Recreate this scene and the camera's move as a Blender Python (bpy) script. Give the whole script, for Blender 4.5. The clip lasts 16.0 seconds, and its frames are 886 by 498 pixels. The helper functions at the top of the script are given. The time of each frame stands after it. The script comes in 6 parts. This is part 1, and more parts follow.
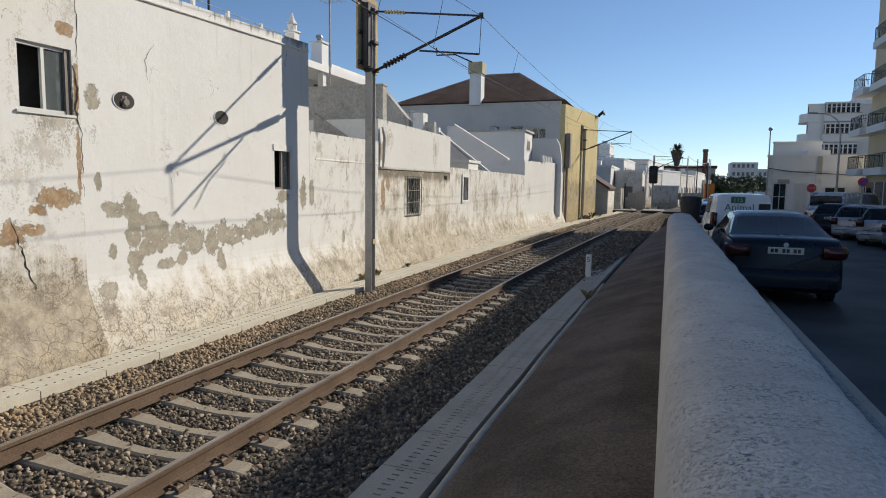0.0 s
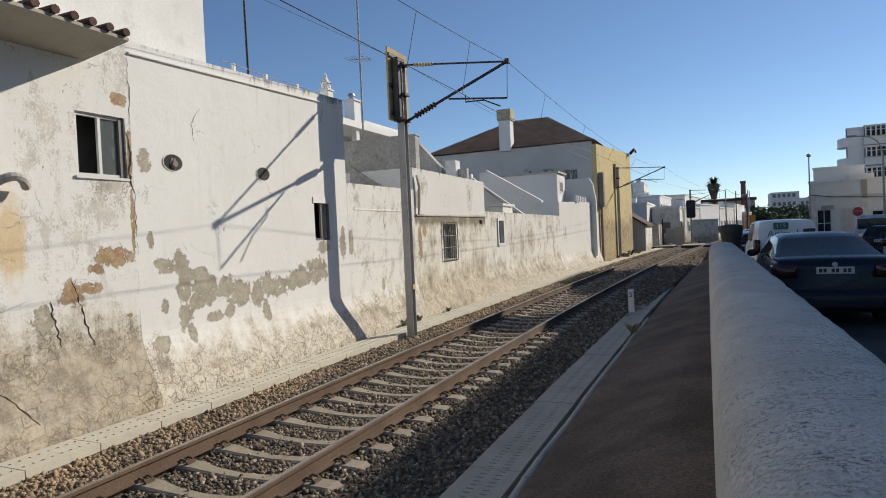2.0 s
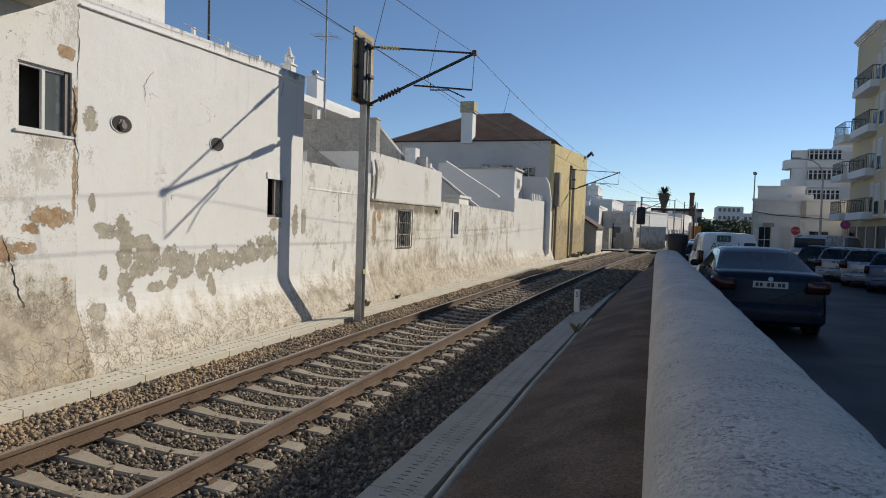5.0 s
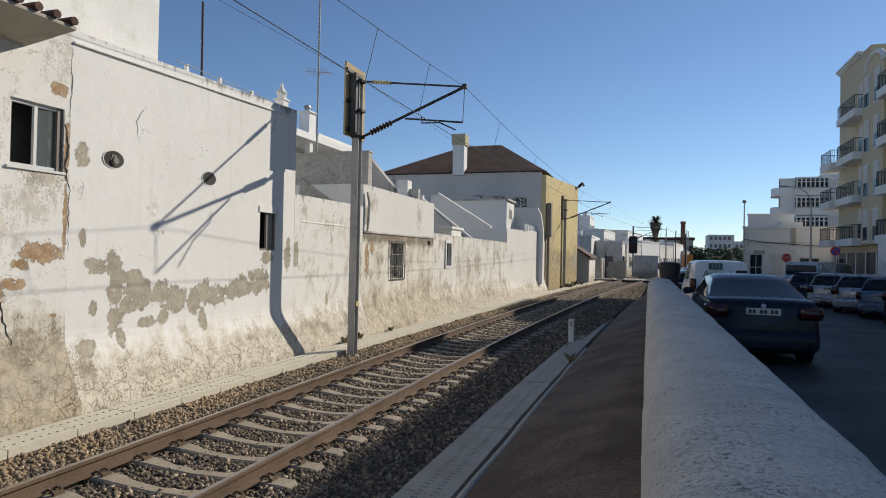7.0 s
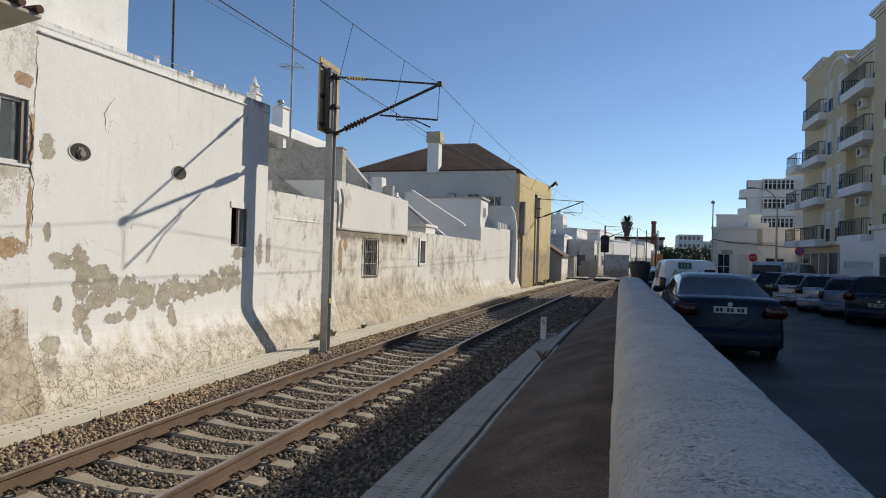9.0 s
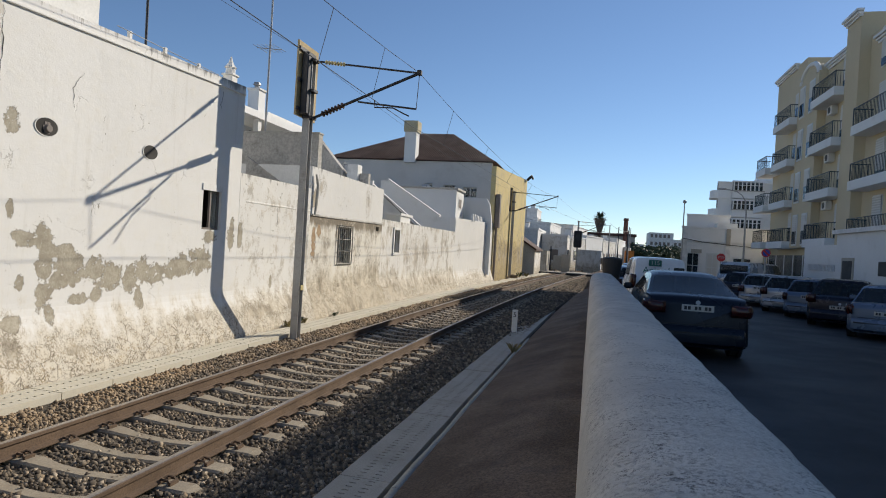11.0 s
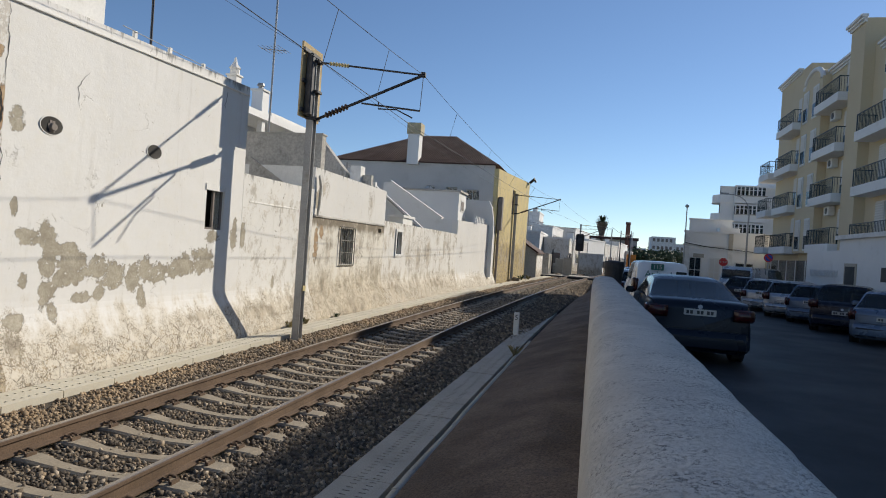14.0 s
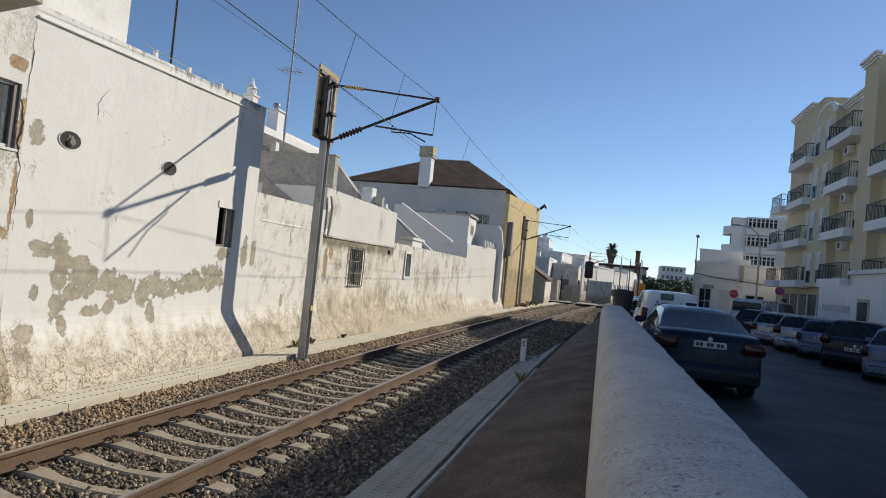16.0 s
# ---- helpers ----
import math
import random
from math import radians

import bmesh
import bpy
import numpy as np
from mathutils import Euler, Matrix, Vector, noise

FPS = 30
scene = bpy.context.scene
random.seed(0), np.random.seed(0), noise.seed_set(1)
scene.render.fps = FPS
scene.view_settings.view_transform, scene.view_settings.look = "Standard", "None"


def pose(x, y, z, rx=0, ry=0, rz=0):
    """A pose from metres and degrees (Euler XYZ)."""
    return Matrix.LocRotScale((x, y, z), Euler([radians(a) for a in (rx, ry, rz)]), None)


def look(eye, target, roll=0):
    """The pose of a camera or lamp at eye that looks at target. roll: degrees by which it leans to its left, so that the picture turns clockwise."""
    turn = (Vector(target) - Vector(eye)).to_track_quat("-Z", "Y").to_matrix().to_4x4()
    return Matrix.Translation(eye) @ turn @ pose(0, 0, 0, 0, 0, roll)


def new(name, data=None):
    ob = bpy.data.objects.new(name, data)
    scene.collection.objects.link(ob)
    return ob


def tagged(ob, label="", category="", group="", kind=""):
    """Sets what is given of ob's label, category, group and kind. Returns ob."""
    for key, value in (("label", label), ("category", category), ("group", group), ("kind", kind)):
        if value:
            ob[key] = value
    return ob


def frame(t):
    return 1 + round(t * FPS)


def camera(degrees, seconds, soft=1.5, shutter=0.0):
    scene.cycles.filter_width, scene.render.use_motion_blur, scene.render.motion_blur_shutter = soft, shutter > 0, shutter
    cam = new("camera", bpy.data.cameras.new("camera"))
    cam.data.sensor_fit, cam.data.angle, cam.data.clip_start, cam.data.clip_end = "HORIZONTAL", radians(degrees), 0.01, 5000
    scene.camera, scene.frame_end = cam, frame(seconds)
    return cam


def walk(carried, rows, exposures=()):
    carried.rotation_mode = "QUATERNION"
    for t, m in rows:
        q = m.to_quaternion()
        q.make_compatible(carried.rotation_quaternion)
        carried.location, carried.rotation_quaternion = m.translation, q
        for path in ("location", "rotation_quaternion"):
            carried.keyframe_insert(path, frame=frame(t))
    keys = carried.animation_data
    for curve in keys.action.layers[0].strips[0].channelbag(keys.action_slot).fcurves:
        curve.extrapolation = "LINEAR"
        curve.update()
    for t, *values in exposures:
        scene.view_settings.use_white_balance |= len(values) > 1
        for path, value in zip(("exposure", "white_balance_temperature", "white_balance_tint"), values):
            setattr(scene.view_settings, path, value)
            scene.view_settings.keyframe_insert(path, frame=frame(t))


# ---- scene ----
import collections

# x to the right across the street, y ahead along the railway, z up from the road
cam = camera(71.0, 16.0, soft=1.0)
ROWS = [
    (0.0, -0.006, 0.086, 1.729, 19.88, -5.83, -0.79),
    (0.5, -0.013, 0.061, 1.730, 22.80, -4.74, -1.49),
    (1.0, 0.007, -0.067, 1.661, 27.21, -3.63, -1.48),
    (1.5, -0.006, 0.019, 1.550, 22.56, -2.56, 2.28),
    (2.0, 0.006, -0.038, 1.580, 23.11, -1.23, 2.59),
    (2.5, 0.003, -0.035, 1.576, 23.41, -2.01, 0.35),
    (3.0, 0.015, -0.044, 1.578, 21.19, -1.32, -0.73),
    (3.5, 0.004, -0.019, 1.571, 19.53, -1.97, -1.55),
    (4.0, 0.008, -0.029, 1.580, 19.46, -2.37, -1.73),
    (6.5, 0.003, -0.001, 1.556, 17.78, -0.69, -2.16),
    (7.0, 0.015, -0.010, 1.561, 18.31, 0.65, -1.20),
    (7.5, 0.014, -0.009, 1.557, 16.21, 0.03, -1.80),
    (8.0, 0.017, -0.008, 1.552, 15.65, -0.09, -1.99),
    (8.5, 0.022, -0.012, 1.558, 15.89, -0.21, -0.14),
    (9.0, 0.020, -0.018, 1.555, 15.90, 0.50, -1.61),
    (9.5, 0.020, -0.000, 1.555, 14.66, -0.30, -2.77),
    (10.0, 0.015, 0.001, 1.557, 14.04, -0.11, -3.21),
    (12.5, -0.002, 0.001, 1.560, 13.24, -0.60, -3.62),
    (13.0, -0.004, -0.005, 1.557, 14.08, -0.11, -3.95),
    (13.5, -0.011, -0.001, 1.563, 13.82, -0.22, -4.41),
    (14.0, -0.004, -0.007, 1.551, 13.66, -0.09, -3.98),
    (14.5, -0.003, -0.002, 1.550, 13.03, -0.57, -3.50),
    (15.0, -0.011, -0.006, 1.564, 13.29, -0.03, -4.11),
    (15.5, -0.005, 0.014, 1.558, 13.72, -0.85, -3.86),
    (16.0, -0.018, -0.006, 1.567, 14.44, 1.96, -5.66),
]
walk(cam, [(t, pose(x, y, z, 90 + pitch, roll, yaw)) for t, x, y, z, yaw, pitch, roll in ROWS], [(0.0, 0.02, 6350.0, 10.0), (1.0, 0.02, 6350.0, 10.0), (2.5, -0.08, 6350.0, 10.0), (3.5, -0.1, 6350.0, 10.0), (7.0, -0.05, 6320.0, 10.0), (12.5, 0.05, 6380.0, 10.0), (16.0, 0.05, 6350.0, 10.0)])

# ---- light ----
SUN = Vector((0.545, 0.688, 0.477)).normalized()
world = bpy.data.worlds.new("sky")
scene.world = world
world.use_nodes = True
wn = world.node_tree.nodes
sky = wn.new("ShaderNodeTexSky")
sky.sky_type, sky.sun_disc = "NISHITA", False
sky.sun_elevation, sky.sun_rotation = math.asin(SUN.z), math.atan2(SUN.x, SUN.y)
sky.altitude, sky.air_density, sky.dust_density, sky.ozone_density = 1500.0, 1.0, 0.15, 3.4
wn["Background"].inputs["Strength"].default_value = 0.11
world.node_tree.links.new(sky.outputs[0], wn["Background"].inputs["Color"])
sun = new("sun", bpy.data.lights.new("sun", "SUN"))
sun.data.energy, sun.data.angle, sun.data.color = 4.6, radians(0.53), (1.0, 0.9, 0.74)
sun.matrix_world = look(SUN * 100, (0, 0, 0))

# ---- materials ----
class Nodes:
    """A small helper that strings shader nodes together."""

    def __init__(self, name):
        self.mat = bpy.data.materials.new(name)
        self.mat.use_nodes = True
        self.tree = self.mat.node_tree
        self.bsdf = self.tree.nodes["Principled BSDF"]
        self.geo = self.tree.nodes.new("ShaderNodeNewGeometry")
        self.pos = self.geo.outputs["Position"]
        self._split = None

    def add(self, kind, **inputs):
        n = self.tree.nodes.new(kind)
        for key, value in inputs.items():
            self.plug(n.inputs[key.replace("_", " ")], value)
        return n

    def plug(self, socket, value):
        if isinstance(value, bpy.types.NodeSocket):
            self.tree.links.new(value, socket)
        else:
            socket.default_value = value

    def math(self, op, a, b=0.0, clamp=False):
        n = self.tree.nodes.new("ShaderNodeMath")
        n.operation, n.use_clamp = op, clamp
        self.plug(n.inputs[0], a), self.plug(n.inputs[1], b)
        return n.outputs[0]

    def axis(self, i):
        if not self._split:
            self._split = self.add("ShaderNodeSeparateXYZ", Vector=self.pos)
        return self._split.outputs[i]

    def noise(self, scale, detail=6.0, rough=0.6, stretch=None, distort=0.0):
        v = self.pos
        if stretch:
            m = self.add("ShaderNodeVectorMath", Vector=self.pos)
            m.operation = "MULTIPLY"
            m.inputs[1].default_value = stretch
            v = m.outputs[0]
        n = self.add("ShaderNodeTexNoise", Vector=v, Scale=scale, Detail=detail, Roughness=rough, Distortion=distort)
        return n.outputs["Fac"]

    def step(self, value, lo, hi, a=0.0, b=1.0):
        n = self.add("ShaderNodeMapRange", Value=value)
        n.interpolation_type = "SMOOTHSTEP"
        for i, v in enumerate((lo, hi, a, b)):
            n.inputs[i + 1].default_value = v
        return n.outputs[0]

    def mix(self, fac, a, b, mode="MIX"):
        n = self.tree.nodes.new("ShaderNodeMix")
        n.data_type, n.blend_type = "RGBA", mode
        self.plug(n.inputs[0], fac)
        for i, c in ((6, a), (7, b)):
            if not isinstance(c, bpy.types.NodeSocket):
                c = (*c, 1.0)
            self.plug(n.inputs[i], c)
        return n.outputs[2]

    def bump(self, height, strength=0.4, distance=0.01, normal=None):
        n = self.add("ShaderNodeBump", Height=height, Strength=strength, Distance=distance)
        if normal:
            self.tree.links.new(normal, n.inputs["Normal"])
        return n.outputs[0]

    def blob(self, y, z, ry, rz):
        """1 in the middle of an ellipse on a wall that runs along y, 0 at its rim, negative outside."""
        a = self.math("DIVIDE", self.math("SUBTRACT", self.axis(1), y), ry)
        b = self.math("DIVIDE", self.math("SUBTRACT", self.axis(2), z), rz)
        s = self.math("SQRT", self.math("ADD", self.math("MULTIPLY", a, a), self.math("MULTIPLY", b, b)))
        return self.math("SUBTRACT", 1.0, s)

    def blobs(self, rows):
        out = None
        for row in rows:
            one = self.blob(*row)
            out = one if out is None else self.math("MAXIMUM", out, one)
        return out

    def done(self, color, rough=0.8, normal=None, metal=0.0, spec=None):
        if not isinstance(color, bpy.types.NodeSocket):
            color = (*color, 1.0)
        self.plug(self.bsdf.inputs["Base Color"], color)
        self.plug(self.bsdf.inputs["Roughness"], rough)
        self.plug(self.bsdf.inputs["Metallic"], metal)
        if spec is not None:
            self.bsdf.inputs["Specular IOR Level"].default_value = spec
        if normal:
            self.tree.links.new(normal, self.bsdf.inputs["Normal"])
        return self.mat


def rgb(c, k=1.0):
    return tuple(min(1.0, v * k) for v in c)


def surface(name, color, rough=0.7, grain=40.0, amount=0.15, bump=0.2, metal=0.0, dirt=None, coarse=1.3, dist=0.005):
    """A plain real-world surface: a coarse and a fine variation of one colour, a little relief, and dirt in patches."""
    n = Nodes(name)
    fine, wide = n.noise(grain, 4.0, 0.65), n.noise(coarse, 5.0, 0.6)
    c = n.mix(n.step(fine, 0.3, 0.7), rgb(color, 1 - amount), rgb(color, 1 + amount))
    c = n.mix(n.step(wide, 0.35, 0.65, 0.0, 0.5), c, rgb(color, 1 - 1.6 * amount))
    if dirt:
        c = n.mix(n.step(n.noise(coarse * 2.3, 8.0, 0.7), 0.52, 0.72, 0.0, 0.7), c, dirt)
    r = n.step(wide, 0.3, 0.7, max(0.02, rough - 0.08), min(1.0, rough + 0.08))
    return n.done(c, r, n.bump(fine, bump, dist), metal)


def plaster(name, white=(0.81, 0.795, 0.765), peels=(), grime_top=0.35, browns=(), grime=0.8, peel_all=0.635, top_z=None, rust=(), soot=None, stains=(), amp=3.0, coat=0.15, wear=0.0):
    """Old lime-washed render on a wall along the railway: rain grime at the foot, peeled patches, cracks and streaks."""
    n = Nodes(name)
    wide, mid, fine = n.noise(0.55, 6.0, 0.62), n.noise(3.2, 9.0, 0.68), n.noise(34.0, 5.0, 0.7)
    c = n.mix(n.step(wide, 0.3, 0.7), white, rgb(white, 0.94))
    c = n.mix(n.step(mid, 0.45, 0.75, 0.0, 0.35), c, (white[0] * 0.93, white[1] * 0.9, white[2] * 0.82))
    # streaks that run down
    streak = n.noise(1.0, 7.0, 0.7, (5.0, 5.0, 0.35))
    c = n.mix(n.step(streak, 0.56, 0.74, 0.0, 0.3), c, (0.5, 0.47, 0.41))
    # damp, sooty foot of the wall, frayed upwards
    up = n.math("SUBTRACT", grime_top, n.axis(2))
    fray = n.math("ADD", n.math("MULTIPLY", n.math("SUBTRACT", mid, 0.5), 1.5), n.math("MULTIPLY", n.math("SUBTRACT", streak, 0.5), 1.3))
    foot = n.step(n.math("ADD", up, fray), -0.15, 0.55, 0.0, grime)
    speck = n.noise(38.0, 10.0, 0.8, (1.0, 1.0, 0.75))
    grit = n.math("MULTIPLY", n.step(speck, 0.485, 0.52), n.step(n.noise(6.5, 10.0, 0.8), 0.43, 0.52))
    tone = n.mix(n.step(n.noise(4.5, 12.0, 0.82), 0.42, 0.58), (0.44, 0.37, 0.265), (0.13, 0.105, 0.076))
    cover = n.math("ADD", n.math("MULTIPLY", foot, coat), n.math("MULTIPLY", grit, 0.95))
    c = n.mix(n.math("MULTIPLY", foot, cover, True), c, tone)
    craze = n.add("ShaderNodeTexVoronoi", Vector=n.pos, Scale=5.5)
    craze.feature = "DISTANCE_TO_EDGE"
    jag = n.math("ADD", craze.outputs["Distance"], n.math("MULTIPLY", n.math("SUBTRACT", n.noise(9.0, 8.0, 0.75), 0.5), 0.35))
    net = n.math("MULTIPLY", n.step(n.math("ABSOLUTE", jag), 0.03, 0.008), n.step(n.math("ADD", up, fray), 0.1, 0.5))
    c = n.mix(n.math("MULTIPLY", net, 0.75), c, (0.1, 0.08, 0.058))
    warm = n.step(n.math("ADD", n.math("ADD", up, 0.35), fray), 0.0, 0.7, 0.0, 0.45)
    c = n.mix(warm, c, (0.72, 0.62, 0.44), "MULTIPLY")
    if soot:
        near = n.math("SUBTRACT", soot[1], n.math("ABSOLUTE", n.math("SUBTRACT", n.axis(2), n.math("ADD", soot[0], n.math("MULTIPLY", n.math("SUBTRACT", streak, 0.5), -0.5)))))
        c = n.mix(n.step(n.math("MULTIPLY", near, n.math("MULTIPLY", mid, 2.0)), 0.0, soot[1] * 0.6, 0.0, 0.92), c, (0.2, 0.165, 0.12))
    if wear:
        # the limewash is worn through in ragged upright patches
        thin = n.math("ADD", n.math("MULTIPLY", n.noise(2.2, 10.0, 0.78, (1.0, 1.0, 0.6)), 0.62), n.math("MULTIPLY", speck, 0.38))
        c = n.mix(n.step(thin, 0.515, 0.54, 0.0, wear), c, n.mix(n.step(mid, 0.4, 0.6), (0.55, 0.48, 0.38), (0.33, 0.29, 0.23)))
    if stains:
        # old damp patches with frayed, streaky rims
        shape = n.math("ADD", n.blobs(stains), n.math("MULTIPLY", n.math("SUBTRACT", streak, 0.5), 1.6))
        shape = n.math("ADD", shape, n.math("MULTIPLY", n.math("SUBTRACT", grit, 0.4), 0.9))
        c = n.mix(n.step(shape, 0.1, 0.4, 0.0, 0.7), c, n.mix(n.step(mid, 0.4, 0.6), (0.5, 0.43, 0.33), (0.25, 0.215, 0.165)))
    relief = n.math("ADD", n.math("MULTIPLY", fine, 0.1), n.math("MULTIPLY", mid, 0.6))
    # fine cracks and flaked spots
    flake = n.step(n.noise(5.5, 10.0, 0.72, None, 0.6), peel_all - 0.01, peel_all + 0.015)
    c = n.mix(flake, c, (0.42, 0.39, 0.33))
    drop = n.math("MULTIPLY", flake, 0.5)
    # a net of hair cracks in some places
    warp = n.add("ShaderNodeTexNoise", Vector=n.pos, Scale=2.2, Detail=6.0, Roughness=0.65)
    bent = n.add("ShaderNodeVectorMath", Vector=warp.outputs["Color"])
    bent.operation = "MULTIPLY_ADD"
    bent.inputs[1].default_value = (0.5, 0.5, 0.5)
    n.tree.links.new(n.pos, bent.inputs[2])
    vor = n.add("ShaderNodeTexVoronoi", Vector=bent.outputs[0], Scale=1.7)
    vor.feature = "DISTANCE_TO_EDGE"
    hair = n.math("MULTIPLY", n.step(vor.outputs["Distance"], 0.014, 0.003), n.step(n.noise(0.9, 6.0, 0.65), 0.55, 0.66))
    c = n.mix(n.math("MULTIPLY", hair, 0.45), c, (0.3, 0.27, 0.22))
    drop = n.math("MAXIMUM", drop, n.math("MULTIPLY", hair, 0.5))
    spots = n.step(n.noise(11.0, 8.0, 0.75, (1.0, 1.0, 0.6)), 0.62, 0.68)
    c = n.mix(n.math("MULTIPLY", n.math("MULTIPLY", spots, n.step(wide, 0.45, 0.6)), 0.55), c, (0.4, 0.37, 0.31))
    for rows, tint, tint2 in ((peels, (0.37, 0.33, 0.26), (0.52, 0.475, 0.385)), (browns, (0.36, 0.22, 0.12), (0.55, 0.43, 0.29))):
        if not rows:
            continue
        scale = 5.5 if rows is peels else 6.0
        shape = n.math("ADD", n.blobs(rows), n.math("MULTIPLY", n.math("SUBTRACT", n.noise(scale, 10.0, 0.7), 0.5), amp))
        hole = n.step(shape, 0.02, 0.09)
        rim = n.math("MULTIPLY", n.step(shape, -0.06, 0.02), n.step(shape, 0.1, 0.04))
        under = n.mix(n.step(n.noise(6.0, 8.0, 0.7), 0.35, 0.65), tint, tint2)
        # islands of old limewash left inside the patch
        hole = n.math("MULTIPLY", hole, n.step(n.noise(8.0, 10.0, 0.74), 0.63, 0.60))
        under = n.mix(n.step(speck, 0.4, 0.6, 0.0, 0.35), under, rgb(tint, 0.6))
        c = n.mix(hole, c, under)
        c = n.mix(n.math("MULTIPLY", rim, 0.45), c, (0.2, 0.17, 0.13))
        drop = n.math("MAXIMUM", drop, hole)
    if rust:
        shape = n.math("ADD", n.blobs(rust), n.math("MULTIPLY", n.math("SUBTRACT", n.noise(4.0, 7.0, 0.65), 0.5), 1.2))
        c = n.mix(n.step(shape, 0.0, 0.5, 0.0, 0.75), c, (0.66, 0.48, 0.24))
    if top_z is not None:
        edge = n.math("ADD", n.math("SUBTRACT", n.axis(2), top_z), n.math("MULTIPLY", n.math("SUBTRACT", n.noise(1.0, 6.0, 0.7, (7.0, 7.0, 0.8)), 0.5), 1.1))
        c = n.mix(n.step(edge, -0.05, 0.12, 0.0, 0.75), c, (0.17, 0.16, 0.14))
    relief = n.math("SUBTRACT", relief, n.math("MULTIPLY", drop, 0.9))
    return n.done(c, 0.9, n.bump(relief, 0.7, 0.018), spec=0.2)


M = {}
M["plaster_a"] = plaster("sooty_white_plaster", peels=[(4.25, 1.35, 0.2, 0.4), (6.85, 3.3, 0.16, 0.2), (5.2, 0.72, 0.12, 0.2)], browns=[(6.23, 1.5, 0.3, 0.15), (5.97, 1.33, 0.11, 0.09), (6.46, 0.63, 0.06, 0.03), (5.59, 1.02, 0.17, 0.17), (5.87, 1.08, 0.17, 0.09), (4.35, 1.05, 0.2, 0.1), (6.6, 2.95, 0.05, 0.5), (6.45, 3.76, 0.14, 0.1), (6.6, 1.96, 0.04, 0.45)], grime_top=0.72, grime=1.0, peel_all=0.655, coat=0.55, wear=0.5, rust=[(4.85, 1.75, 0.24, 0.7)], stains=[(5.6, 0.0, 1.2, 0.4), (4.4, -0.2, 1.0, 0.4), (6.3, 2.5, 0.35, 0.25)])
M["plaster_a2"] = plaster("peeling_white_plaster", white=(0.825, 0.812, 0.785), peels=[
    (7.16, 1.3, 0.2, 0.12), (7.41, 1.34, 0.18, 0.18), (7.73, 1.12, 0.27, 0.12), (7.48, 0.91, 0.15, 0.3), (7.96, 0.94, 0.29, 0.2), (8.38, 0.84, 0.27, 0.21),
    (8.76, 0.72, 0.29, 0.2), (9.17, 0.66, 0.19, 0.23), (9.48, 0.8, 0.21, 0.23), (9.83, 0.73, 0.22, 0.19), (10.23, 0.82, 0.3, 0.17), (10.57, 0.87, 0.32, 0.21),
    (11.02, 0.97, 0.38, 0.26), (9.4, 0.33, 0.1, 0.23), (8.45, 0.45, 0.12, 0.11), (7.49, 0.48, 0.15, 0.22), (7.58, 0.21, 0.1, 0.16), (8.15, 0.38, 0.24, 0.08),
    (7.86, 0.72, 0.33, 0.13), (7.09, 0.68, 0.08, 0.11), (6.89, 1.7, 0.06, 0.13), (6.97, 0.11, 0.15, 0.12), (11.3, 1.44, 0.2, 0.15), (6.85, 2.95, 0.12, 0.2), (12.05, 1.5, 0.12, 0.3)],
    grime_top=0.1, grime=0.85, peel_all=0.675, top_z=4.72, stains=[(10.8, -0.15, 0.7, 0.2), (6.85, -0.2, 0.3, 0.4), (7.9, -0.35, 0.5, 0.15)])
M["plaster_b"] = plaster("flaking_white_plaster", white=(0.81, 0.795, 0.76), peels=[(13.76, 0.46, 0.06, 0.18), (12.36, 1.5, 0.1, 0.3), (15.75, 2.6, 0.1, 0.3)], grime_top=0.2, grime=0.9, peel_all=0.64, top_z=2.95, wear=0.6, stains=[(13.2, -0.2, 1.4, 0.35), (14.6, -0.1, 0.8, 0.4), (15.5, 1.2, 0.15, 0.7)])
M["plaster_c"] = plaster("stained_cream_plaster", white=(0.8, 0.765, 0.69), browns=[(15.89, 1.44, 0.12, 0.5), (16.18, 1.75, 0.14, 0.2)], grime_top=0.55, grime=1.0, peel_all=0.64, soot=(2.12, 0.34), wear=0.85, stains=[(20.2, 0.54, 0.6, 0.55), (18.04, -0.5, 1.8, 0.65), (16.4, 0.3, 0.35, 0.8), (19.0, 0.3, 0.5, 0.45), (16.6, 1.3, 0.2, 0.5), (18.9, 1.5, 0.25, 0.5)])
M["plaster_c2"] = plaster("weathered_white_plaster", white=(0.79, 0.775, 0.745), peels=[(15.85, 2.65, 0.15, 0.25)], grime_top=-1.0, peel_all=0.66, top_z=3.52, stains=[(16.2, 3.0, 0.25, 0.3), (19.6, 2.9, 0.2, 0.5)])
M["plaster_d"] = plaster("patched_white_plaster", white=(0.81, 0.79, 0.75), grime_top=0.35, grime=0.95, peel_all=0.64, top_z=2.36, wear=0.8, stains=[(24.75, 1.0, 0.6, 0.95), (25.73, 1.25, 0.45, 0.65), (27.16, 0.0, 2.3, 0.45), (28.89, 1.68, 0.3, 0.5), (23.58, 1.45, 0.16, 0.6), (22.0, 0.0, 0.9, 0.4)])
M["plaster_e"] = plaster("plain_white_plaster", white=(0.79, 0.775, 0.745), grime_top=0.1, grime=0.75, peel_all=0.68, top_z=3.2, stains=[(31.3, 1.44, 0.25, 0.4), (34.5, 0.0, 2.0, 0.3)])
M["whitewash"] = surface("whitewash", (0.78, 0.77, 0.74), 0.85, 20, 0.06, 0.25, dirt=(0.6, 0.58, 0.53))
